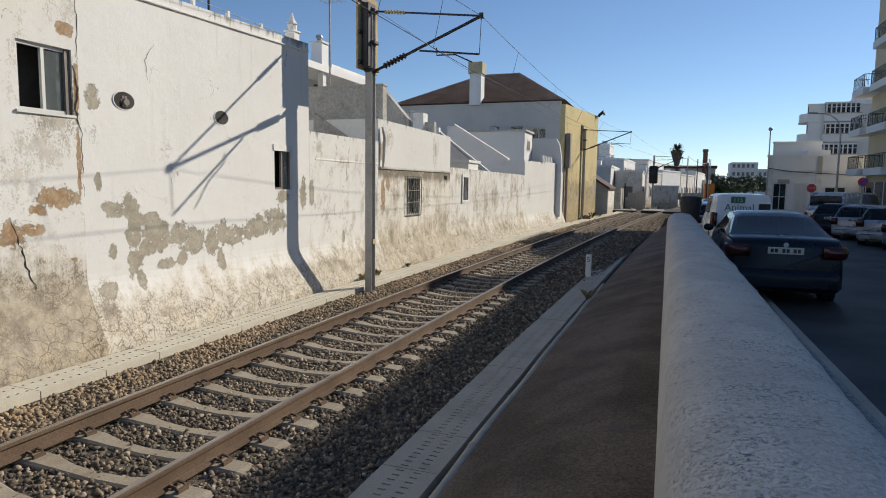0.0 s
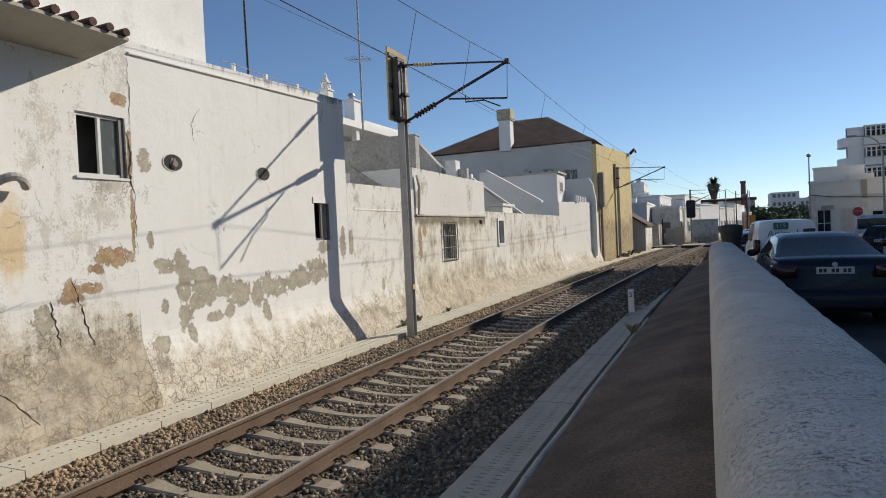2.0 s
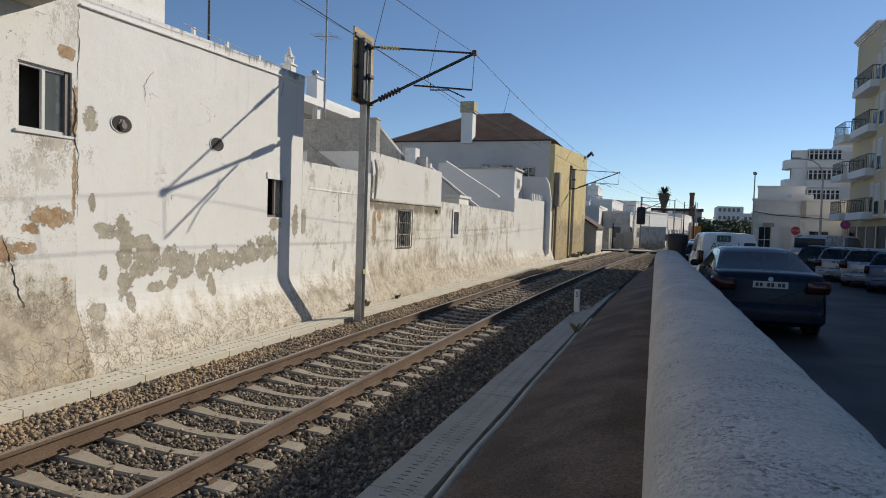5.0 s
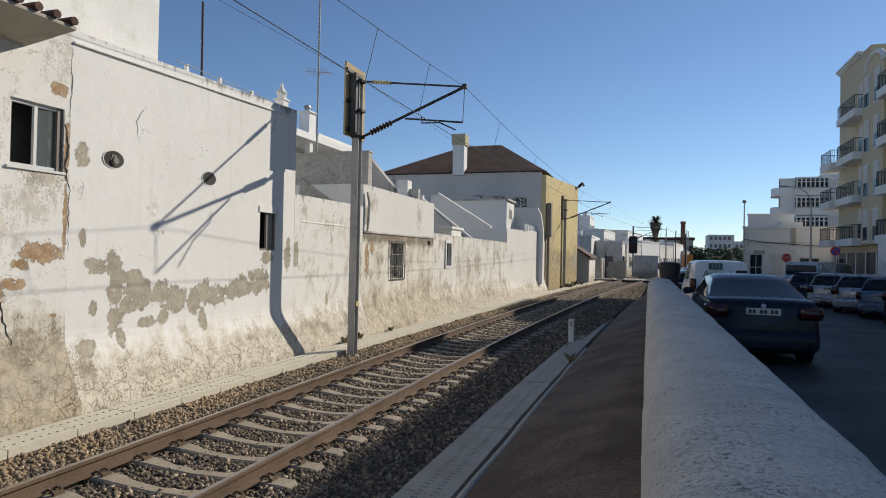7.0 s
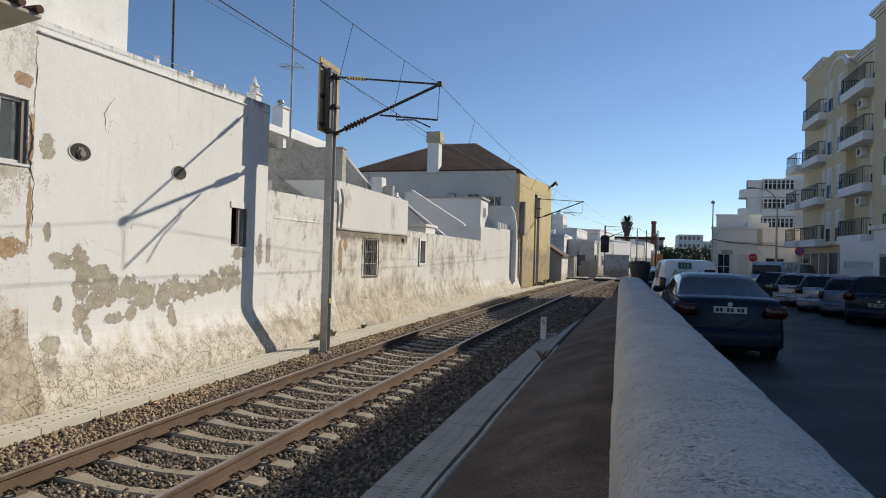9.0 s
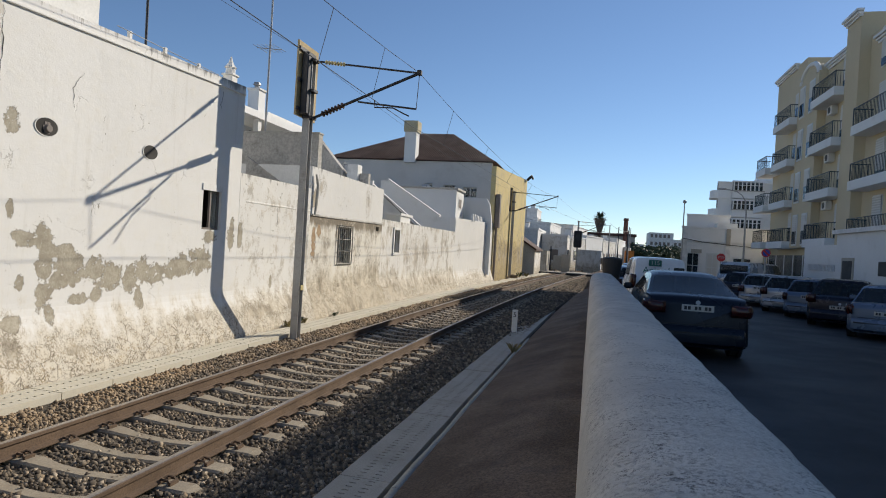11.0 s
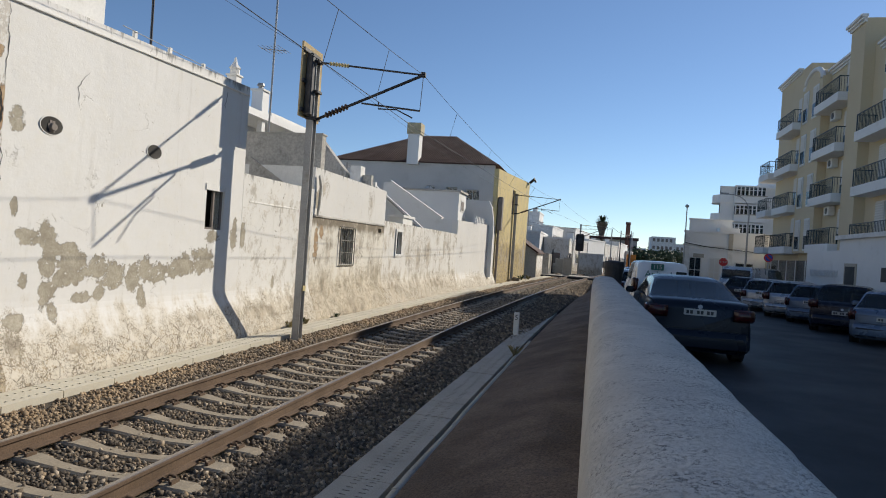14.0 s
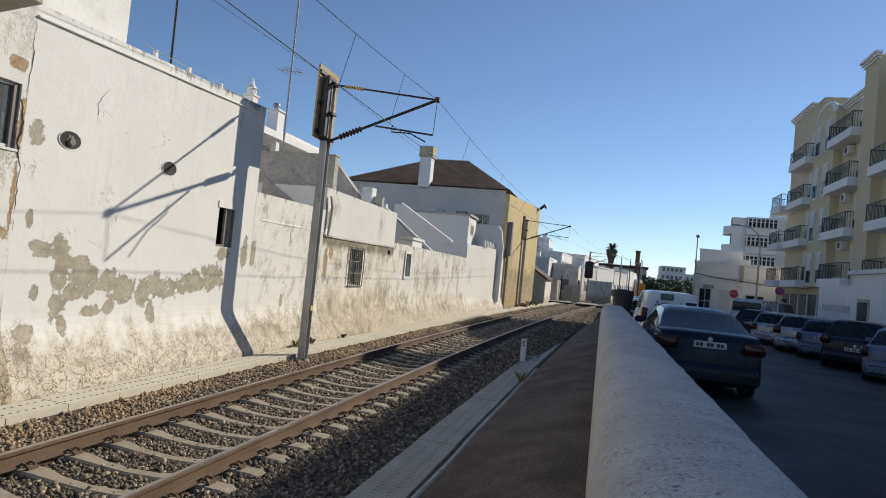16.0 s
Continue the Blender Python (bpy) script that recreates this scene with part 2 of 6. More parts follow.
M["grey_render"] = surface("weathered_grey_render", (0.47, 0.45, 0.41), 0.9, 14, 0.22, 0.5, dirt=(0.12, 0.11, 0.095), coarse=0.75)
M["yellow"] = plaster("faded_yellow_plaster", white=(0.69, 0.57, 0.29), peels=[(39.2, 1.5, 0.4, 1.6), (47.5, 1.6, 0.4, 1.0)], grime_top=2.2, grime=1.0, peel_all=0.66, coat=0.2, wear=0.45, amp=3.4, top_z=6.95, stains=[(40.5, 1.5, 0.7, 1.5), (42.0, 1.2, 0.6, 1.6), (44.0, 1.4, 0.8, 1.3), (46.4, 1.2, 0.8, 1.7), (39.0, 3.5, 0.3, 2.5)])
M["cream"] = surface("cream_facade_paint", (0.58, 0.49, 0.33), 0.8, 25, 0.05, 0.15, coarse=0.3)
M["white_paint"] = surface("white_masonry_paint", (0.75, 0.75, 0.74), 0.75, 25, 0.05, 0.15, dirt=(0.6, 0.59, 0.56), coarse=0.4)
M["gable_paint"] = surface("weathered_gable_paint", (0.6, 0.58, 0.55), 0.85, 18, 0.08, 0.2, dirt=(0.48, 0.46, 0.43), coarse=0.5)
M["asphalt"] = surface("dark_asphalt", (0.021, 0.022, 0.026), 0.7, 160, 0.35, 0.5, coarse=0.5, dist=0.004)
M["earth"] = surface("dry_earth", (0.2, 0.16, 0.11), 0.95, 12, 0.25, 0.6, coarse=0.5)
M["bed"] = surface("dusty_ballast_bed", (0.12, 0.098, 0.074), 0.95, 30, 0.4, 1.0, coarse=1.0, dist=0.02)
M["concrete"] = surface("pale_concrete", (0.42, 0.39, 0.33), 0.85, 60, 0.12, 0.3, dirt=(0.3, 0.27, 0.22))
M["pale_cover"] = surface("pale_cover_concrete", (0.6, 0.56, 0.46), 0.85, 60, 0.08, 0.25, dirt=(0.5, 0.45, 0.35))
M["sleeper"] = surface("sleeper_concrete", (0.34, 0.29, 0.22), 0.9, 50, 0.2, 0.4, dirt=(0.2, 0.14, 0.09))
M["bank"] = surface("brown_concrete_bank", (0.155, 0.11, 0.078), 0.9, 38, 0.5, 1.0, dirt=(0.075, 0.06, 0.05), coarse=1.1, dist=0.014)
M["rust"] = surface("rusty_rail_side", (0.135, 0.088, 0.056), 0.8, 60, 0.3, 0.4, dirt=(0.09, 0.055, 0.035))
M["rail_head"] = surface("worn_rail_head", (0.42, 0.37, 0.33), 0.34, 80, 0.15, 0.1, metal=0.9)
M["steel"] = surface("galvanised_steel", (0.40, 0.395, 0.385), 0.5, 30, 0.15, 0.15, metal=0.35, dirt=(0.22, 0.2, 0.17))
M["dark_steel"] = surface("dark_steel", (0.05, 0.05, 0.055), 0.55, 30, 0.2, 0.2, metal=0.4)
# dark colour standing in for the shade inside rooms and vents
M["interior_shade"] = surface("interior_shade", (0.05, 0.046, 0.042), 0.9, 4, 0.2, 0.1)
# flat black standing in for the shade in hollows and cracks
M["black"] = surface("void_shade_black", (0.012, 0.012, 0.013), 0.8, 20, 0.2, 0.1)
M["glass"] = None
M["paint_blue"] = surface("dark_blue_car_paint", (0.007, 0.012, 0.024), 0.3, 3, 0.1, 0.02, metal=0.2)
M["paint_blue"].node_tree.nodes["Principled BSDF"].inputs["Specular IOR Level"].default_value = 0.32
M["paint_navy"] = surface("navy_car_paint", (0.012, 0.015, 0.03), 0.25, 3, 0.1, 0.02, metal=0.3)
M["paint_silver"] = surface("silver_car_paint", (0.42, 0.43, 0.45), 0.28, 3, 0.06, 0.02, metal=0.6)
M["paint_white"] = surface("white_car_paint", (0.72, 0.73, 0.75), 0.28, 3, 0.04, 0.02)
M["paint_grey"] = surface("blue_grey_car_paint", (0.13, 0.17, 0.24), 0.28, 3, 0.08, 0.02, metal=0.4)
M["tyre"] = surface("black_rubber", (0.02, 0.02, 0.021), 0.85, 40, 0.2, 0.2)
M["rim"] = surface("grey_wheel_metal", (0.3, 0.3, 0.31), 0.4, 20, 0.1, 0.05, metal=0.8)
M["plastic"] = surface("black_plastic", (0.022, 0.022, 0.025), 0.6, 60, 0.2, 0.1)
M["red_lens"] = surface("red_lamp_lens", (0.04, 0.004, 0.004), 0.2, 30, 0.1, 0.05)
M["amber_lens"] = surface("amber_lamp_lens", (0.3, 0.06, 0.015), 0.2, 30, 0.1, 0.05)
M["plate"] = surface("white_number_plate", (0.42, 0.42, 0.41), 0.4, 60, 0.05, 0.05)
M["ink"] = surface("black_ink", (0.02, 0.02, 0.022), 0.6, 60, 0.1, 0.02)
M["teal"] = surface("green_lettering", (0.02, 0.12, 0.1), 0.5, 60, 0.1, 0.02)
M["sign_red"] = surface("red_sign_face", (0.55, 0.02, 0.02), 0.4, 40, 0.08, 0.03)
M["sign_blue"] = surface("blue_sign_face", (0.03, 0.06, 0.4), 0.4, 40, 0.08, 0.03)
M["rail_paint"] = surface("dark_green_railing_paint", (0.015, 0.03, 0.04), 0.45, 30, 0.15, 0.05)
M["shutter"] = surface("pale_roller_shutter", (0.62, 0.6, 0.56), 0.6, 40, 0.05, 0.1)
M["alu"] = surface("white_aluminium", (0.66, 0.66, 0.64), 0.45, 30, 0.05, 0.05)
M["brown_frame"] = surface("grey_brown_frame", (0.2, 0.17, 0.15), 0.6, 30, 0.12, 0.1)
M["iron"] = surface("weathered_iron_bars", (0.22, 0.21, 0.18), 0.7, 40, 0.25, 0.3)
M["cobble"] = surface("grey_cobble_stone", (0.3, 0.3, 0.31), 0.8, 30, 0.3, 0.3, coarse=6)
M["insulator"] = surface("brown_glazed_insulator", (0.1, 0.06, 0.04), 0.25, 30, 0.2, 0.05)
M["pale_insulator"] = surface("cream_insulator", (0.6, 0.5, 0.25), 0.3, 30, 0.1, 0.05)
M["bark"] = surface("palm_bark", (0.16, 0.12, 0.085), 0.9, 8, 0.3, 0.6)
M["leaf"] = surface("dark_green_foliage", (0.045, 0.07, 0.025), 0.7, 6, 0.3, 0.2)
M["dry_leaf"] = surface("dry_grass", (0.3, 0.25, 0.12), 0.8, 10, 0.3, 0.2)
M["brick_red"] = surface("brick_chimney", (0.22, 0.1, 0.07), 0.85, 6, 0.2, 0.3)
M["haze_wall"] = surface("distant_pale_wall", (0.74, 0.73, 0.71), 0.85, 2, 0.15, 0.1, dirt=(0.52, 0.5, 0.46))
M["dirty_white"] = plaster("stained_town_plaster", white=(0.76, 0.74, 0.7), grime_top=0.6, grime=1.0, peel_all=0.62, wear=0.6)
M["dirty_wall"] = surface("graffiti_worn_wall", (0.5, 0.46, 0.4), 0.9, 3.0, 0.25, 0.2, dirt=(0.16, 0.13, 0.1), coarse=0.8)
M["orange"] = surface("orange_awning", (0.6, 0.22, 0.04), 0.8, 10, 0.1, 0.1)
M["stained_head"] = surface("stained_chimney_head", (0.5, 0.44, 0.3), 0.85, 12, 0.15, 0.3, dirt=(0.4, 0.3, 0.1))
M["plywood"] = surface("weathered_board", (0.5, 0.38, 0.2), 0.8, 18, 0.2, 0.3, dirt=(0.3, 0.2, 0.1))
M["roof_tile"] = surface("dark_red_roof_tile", (0.085, 0.042, 0.032), 0.85, 10, 0.3, 0.4, dirt=(0.05, 0.03, 0.026))


def ballast_stone():
    n = Nodes("ballast_stone")
    r = n.geo.outputs["Random Per Island"]
    ramp = n.tree.nodes.new("ShaderNodeValToRGB")
    n.plug(ramp.inputs[0], r)
    el = ramp.color_ramp.elements
    el[0].color, el[1].color = (0.06, 0.046, 0.034, 1), (0.5, 0.42, 0.32, 1)
    for p, c in ((0.3, (0.115, 0.09, 0.065, 1)), (0.6, (0.2, 0.16, 0.115, 1)), (0.85, (0.34, 0.25, 0.155, 1))):
        el.new(p).color = c
    c = n.mix(n.step(n.noise(60, 4), 0.35, 0.65, 0.0, 0.5), ramp.outputs[0], (0.1, 0.085, 0.07))
    # stones turn lighter tan in patches on the shoulder by the houses
    side = n.step(n.math("SUBTRACT", n.axis(0), n.math("MULTIPLY", n.math("MULTIPLY", n.axis(1), n.axis(1)), 0.001)), -6.0, -6.5)
    c = n.mix(n.math("MULTIPLY", side, n.step(n.noise(0.9, 5.0), 0.35, 0.6, 0.1, 0.55)), c, (0.52, 0.37, 0.22))
    return n.done(c, 0.9, n.bump(n.noise(90, 4), 0.4, 0.004))


M["stone"] = ballast_stone()


def clear_glass(name, tint, rough=0.02):
    n = Nodes(name)
    n.bsdf.inputs["Transmission Weight"].default_value = 0.85
    n.bsdf.inputs["IOR"].default_value = 1.45
    return n.done(tint, n.step(n.noise(3.0, 3.0), 0.3, 0.7, rough, rough + 0.04))


M["glass"] = clear_glass("window_glass", (0.55, 0.62, 0.64))
M["car_glass"] = clear_glass("tinted_car_glass", (0.12, 0.155, 0.18))
M["car_glass"].node_tree.nodes["Principled BSDF"].inputs["IOR"].default_value = 1.3


def parapet_skin():
    n = Nodes("roughcast_whitewash")
    fine, mid, wide = n.noise(85, 5, 0.75), n.noise(9, 8, 0.62), n.noise(1.7, 8, 0.7)
    c = n.mix(n.step(wide, 0.35, 0.65), (0.73, 0.70, 0.645), (0.61, 0.585, 0.545))
    c = n.mix(n.step(fine, 0.42, 0.62, 0.0, 0.22), c, (0.45, 0.43, 0.4))
    # lichen and soot caught in the pits of the rounded top
    pits = n.step(n.noise(62, 10, 0.85), 0.52, 0.56)
    patch = n.step(n.noise(3.6, 9, 0.78, (1.0, 1.6, 1.0)), 0.44, 0.6)
    top = n.step(n.axis(2), 0.8, 1.0, 0.12, 1.0)
    c = n.mix(n.math("MULTIPLY", n.math("MULTIPLY", pits, n.math("ADD", n.math("MULTIPLY", patch, 0.8), 0.14)), n.math("MULTIPLY", top, 0.9)), c, (0.12, 0.115, 0.105))
    # a few long scars across the top
    scar = n.step(n.noise(1.6, 8, 0.72, (1.0, 4.5, 1.0), 0.8), 0.66, 0.70)
    c = n.mix(n.math("MULTIPLY", scar, n.math("MULTIPLY", top, 0.7)), c, (0.2, 0.19, 0.175))
    h = n.math("SUBTRACT", n.math("ADD", n.math("MULTIPLY", fine, 0.3), n.math("MULTIPLY", mid, 0.9)), n.math("MULTIPLY", n.math("ADD", scar, pits), 0.25))
    return n.done(c, 0.92, n.bump(h, 0.7, 0.024), spec=0.2)


M["parapet"] = parapet_skin()


# ---- mesh helpers ----
def mesh_of(name, verts, faces, material, smooth=False):
    me = bpy.data.meshes.new(name)
    me.from_pydata([tuple(v) for v in verts], [], faces)
    me.update()
    if material:
        me.materials.append(material)
    if smooth:
        me.polygons.foreach_set("use_smooth", [True] * len(me.polygons))
    return me


def child(name, me, parent=None, label="", at=None):
    ob = new(name, me)
    if parent:
        ob.parent = parent
    if at is not None:
        ob.matrix_basis = at
    if label:
        ob["label"] = label
    return ob


def part(name, bm, material, parent=None, label="", smooth=False, at=None):
    me = bpy.data.meshes.new(name)
    bm.normal_update()
    bm.to_mesh(me)
    bm.free()
    me.materials.append(material)
    if smooth:
        me.polygons.foreach_set("use_smooth", [True] * len(me.polygons))
    return child(name, me, parent, label, at)


def thing(name, label, category, group="", kind="", at=None):
    ob = new(name)
    ob.empty_display_size = 0.2
    if at is not None:
        ob.matrix_basis = at
    return tagged(ob, label, category, group, kind)


def box_bm(x0, x1, y0, y1, z0, z1, bevel=0.0, bm=None):
    own = bm is None
    bm = bm or bmesh.new()
    g = bmesh.ops.create_cube(bm, size=1.0)["verts"]
    for v in g:
        v.co = Vector(((x0 + x1) / 2 + v.co.x * (x1 - x0), (y0 + y1) / 2 + v.co.y * (y1 - y0), (z0 + z1) / 2 + v.co.z * (z1 - z0)))
    if bevel and own:
        bmesh.ops.bevel(bm, geom=bm.edges[:], offset=bevel, segments=1, affect="EDGES")
    return bm


def tube_bm(points, radius, sides=8, bm=None):
    """A round bar through the points; radius may be one number or one for each point."""
    bm = bm or bmesh.new()
    pts = [Vector(p) for p in points]
    rad = radius if isinstance(radius, (list, tuple)) else [radius] * len(pts)
    rings = []
    for i, p in enumerate(pts):
        d = (pts[min(i + 1, len(pts) - 1)] - pts[max(i - 1, 0)]).normalized()
        a = d.orthogonal().normalized()
        if abs(d.z) < 0.9:
            a = d.cross(Vector((0, 0, 1))).normalized()
        b = d.cross(a)
        rings.append([bm.verts.new(p + (a * math.cos(k * math.tau / sides) + b * math.sin(k * math.tau / sides)) * rad[i]) for k in range(sides)])
    for r, s in zip(rings, rings[1:]):
        for k in range(sides):
            bm.faces.new((r[k], r[(k + 1) % sides], s[(k + 1) % sides], s[k]))
    bm.faces.new(rings[0][::-1]), bm.faces.new(rings[-1])
    return bm


def sweep(name, profile, ys, place, material, closed=True, smooth=False):
    """A profile of (offset, height) carried along the line; place(y, offset, height) gives the point."""
    verts, faces, k = [], [], len(profile)
    for y in ys:
        verts += [place(y, o, h) for o, h in profile]
    for i in range(len(ys) - 1):
        for j in range(k if closed else k - 1):
            a, b = i * k + j, i * k + (j + 1) % k
            faces.append((a, b, b + k, a + k))
    if closed:
        faces += [tuple(range(k))[::-1], tuple(range((len(ys) - 1) * k, len(ys) * k))]
    return mesh_of(name, verts, faces, material, smooth)


# ---- the line of the railway ----
def line_x(y):
    return -4.877 + 0.008 * y + 0.001 * y * y


def rail_z(y):
    return -0.756 + 0.0102 * min(y, 68.0)


def by_track(y, d, h):
    return (line_x(y) + d, y, rail_z(y) + h)


def steps(a, b, n):
    return [a + (b - a) * i / n for i in range(n + 1)]


WALL = -3.0  # the houses' front, from the middle of the track
# ---- ground, road, railway ----
def ground_sheet():
    xs = [-900, -120, -40, -8.6, -7.3, -1.9, -0.1, 0.4, 14, 60, 900]
    ys = [-300, -40, -10, 0, 10, 20, 30, 40, 50, 58, 62, 66, 90, 160, 400, 1500]
    def z(x, y):
        cut = -1.25 if y < 58 else -1.25 + min(1.0, (y - 58) / 8) * 1.1
        if -7.4 < x < -1.8:
            return cut
        return -0.9 if -0.2 < x < 0 and y < 58 else (-0.42 if x > 0 or y > 60 else -0.5)
    verts = [(x, y, z(x, y)) for y in ys for x in xs]
    k = len(xs)
    faces = [(j * k + i, j * k + i + 1, (j + 1) * k + i + 1, (j + 1) * k + i) for j in range(len(ys) - 1) for i in range(k - 1)]
    return tagged(new("ground", mesh_of("ground", verts, faces, M["earth"])), "dry brown earth ground under the town", "ground", kind="structure")


ground_sheet()


def road_z(y):
    return float(np.interp(y, (-30, 0, 12, 24, 34, 60), (0.0, 0.0, -0.12, -0.27, -0.33, -0.3)))


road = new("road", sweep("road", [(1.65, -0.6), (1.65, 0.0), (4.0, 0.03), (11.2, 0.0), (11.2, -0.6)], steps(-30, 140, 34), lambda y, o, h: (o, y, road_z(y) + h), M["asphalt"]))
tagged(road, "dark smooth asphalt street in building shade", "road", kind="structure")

YS = steps(-14, 72, 86)
bed_profile = [(-2.62, -0.6), (-2.62, -0.22), (-2.05, -0.15), (-1.5, -0.2), (-0.9, -0.232), (0.0, -0.26), (0.9, -0.232), (1.35, -0.225), (1.9, -0.27), (2.6, -0.34), (2.6, -0.8)]
bed = new("ballast_bed", sweep("ballast_bed", bed_profile, YS, by_track, M["bed"]))
tagged(bed, "dusty brown gravel bed under the railway track", "ballast", kind="structure")

rail_side = [(-0.075, -0.172), (-0.075, -0.16), (-0.012, -0.14), (-0.01, -0.05), (-0.036, -0.038), (-0.036, -0.006), (-0.03, -0.001), (0.03, -0.001), (0.036, -0.006), (0.036, -0.038), (0.01, -0.05), (0.012, -0.14), (0.075, -0.16), (0.075, -0.172)]
for side, label in ((-1, "rusty steel rail with worn head on concrete sleepers"), (1, "rusty steel rail lying along the shaded ballast")):
    rail = thing("rail", label, "rail", "rails of the track")
    def on(y, o, h, s=side):
        return by_track(y, s * 0.87 + o, h)
    child("web", sweep("web", rail_side, steps(-14, 72, 120), on, M["rust"]), rail)
    child("running_surface", sweep("running_surface", [(-0.03, -0.004), (-0.03, 0.001), (-0.022, 0.003), (0.022, 0.003), (0.03, 0.001), (0.03, -0.004)], steps(-14, 72, 120), on, M["rail_head"]), rail, "bright worn running surface")


def sleeper_mesh():
    # higher, wider seats under the rails and a waist in the middle
    secs = [(-1.3, 0.1, -0.2), (-1.22, 0.125, -0.176), (-0.62, 0.125, -0.172), (-0.35, 0.09, -0.205), (0.0, 0.085, -0.22), (0.35, 0.09, -0.205), (0.62, 0.125, -0.172), (1.22, 0.125, -0.176), (1.3, 0.1, -0.2)]
    verts, faces = [], []
    for x, w, h in secs:
        verts += [(x, -w, -0.4), (x, -w, h - 0.02), (x, -w + 0.025, h), (x, w - 0.025, h), (x, w, h - 0.02), (x, w, -0.4)]
    for i in range(len(secs) - 1):
        for j in range(5):
            a = i * 6 + j
            faces.append((a, a + 1, a + 7, a + 6)[::-1])
    faces += [(5, 4, 3, 2, 1, 0)[::-1], tuple(range(len(verts) - 6, len(verts)))[::-1]]
    return mesh_of("sleeper_block", verts, faces, M["sleeper"])


def clip_mesh():
    bm = bmesh.new()
    tube_bm([(-0.06, -0.05, -0.165), (-0.04, -0.05, -0.13), (0.03, -0.05, -0.125), (0.05, 0.0, -0.14), (0.03, 0.05, -0.125), (-0.04, 0.05, -0.13), (-0.06, 0.05, -0.165)], 0.014, 5, bm)
    box_bm(-0.08, -0.05, -0.06, 0.06, -0.18, -0.14, 0, bm)
    me = bpy.data.meshes.new("rail_clip")
    bm.to_mesh(me), bm.free()
    me.materials.append(M["rust"])
    return me


SLEEPER_STEP, SLEEPER_FIRST = 0.56, 0.21
block_me, clip_me = sleeper_mesh(), clip_mesh()
i = 0
while True:
    y = SLEEPER_FIRST + SLEEPER_STEP * i
    i += 1
    if y > 60:
        break
    turn = -math.degrees(math.atan(0.008 + 0.002 * y))
    sl = thing("railway_sleeper", "pale concrete railway sleeper with raised ends set in ballast", "sleeper", "sleepers of the track", at=pose(line_x(y), y, rail_z(y) - 0.012, 0, 0, turn))
    child("block", block_me, sl)
    if y < 26:
        for x, rz in ((-0.97, 0), (-0.77, 180), (0.77, 0), (0.97, 180)):
            child("rail_clip", clip_me, sl, "rusty spring clip", at=pose(x, 0, 0, 0, 0, rz))


def stones():
    rng = np.random.default_rng(4)
    cube = np.array([(-1, -1, -1), (1, -1, -1), (1, 1, -1), (-1, 1, -1), (-1, -1, 1), (1, -1, 1), (1, 1, 1), (-1, 1, 1)], float)
    quad = np.array([(0, 3, 2, 1), (4, 5, 6, 7), (0, 1, 5, 4), (1, 2, 6, 5), (2, 3, 7, 6), (3, 0, 4, 7)])
    ps, hs = zip(*bed_profile[1:-1])
    rows = []
    for y0, y1, per, size in ((2.5, 9, 620, 0.024), (9, 17, 430, 0.027), (17, 30, 210, 0.036), (30, 58, 80, 0.05)):
        n = int((y1 - y0) * 4.9 * per)
        y, d = rng.uniform(y0, y1, n), rng.uniform(-2.02, 2.55, n)
        h = np.interp(d, ps, hs) + rng.normal(0.0, 0.009, n)
        # loose stones lie lower over the sleepers than between them
        gap = np.abs((y - SLEEPER_FIRST + SLEEPER_STEP / 2) % SLEEPER_STEP - SLEEPER_STEP / 2)
        keep = (gap > 0.125) | (np.abs(d) > 1.3) | (rng.uniform(size=n) < np.where(np.abs(d) < 0.5, 0.45, 0.1))
        keep &= np.abs(np.abs(d) - 0.87) > 0.08
        rows.append(np.c_[y, d, h, np.full(n, size)][keep])
    r = np.concatenate(rows)
    n = len(r)
    s = r[:, 3:4] * rng.uniform(0.55, 1.2, (n, 1)) * rng.uniform(0.6, 1.3, (n, 3))
    v = cube[None] * s[:, None] * rng.uniform(0.55, 1.1, (n, 8, 1)) + rng.normal(0, 0.12, (n, 8, 3)) * s[:, None]
    q = rng.normal(size=(n, 4))
    q /= np.linalg.norm(q, axis=1)[:, None]
    w, x, y, z = q.T
    rot = np.stack([1 - 2 * (y * y + z * z), 2 * (x * y - z * w), 2 * (x * z + y * w), 2 * (x * y + z * w), 1 - 2 * (x * x + z * z), 2 * (y * z - x * w), 2 * (x * z - y * w), 2 * (y * z + x * w), 1 - 2 * (x * x + y * y)], 1).reshape(n, 3, 3)
    v = np.einsum("nij,nkj->nki", rot, v)
    yy = r[:, 0]
    v += np.stack([-4.877 + 0.008 * yy + 0.001 * yy * yy + r[:, 1], yy, -0.756 + 0.0102 * yy + r[:, 2]], 1)[:, None]
    me = bpy.data.meshes.new("ballast_stones")
    me.vertices.add(n * 8)
    me.vertices.foreach_set("co", v.reshape(-1))
    f = (quad[None] + 8 * np.arange(n)[:, None, None]).reshape(-1)
    me.loops.add(len(f))
    me.loops.foreach_set("vertex_index", f.astype(np.int32))
    me.polygons.add(n * 6)
    me.polygons.foreach_set("loop_start", np.arange(0, n * 24, 4, dtype=np.int32))
    me.update(calc_edges=True)
    me.validate()
    me.materials.append(M["stone"])
    return tagged(new("ballast_stones", me), "loose angular grey-brown crushed stone ballast along the track", "ballast", kind="stuff")


stones()
# ---- drains, bank, parapet ----
def drain_x(y):
    return -2.40 + 0.0007 * y * y


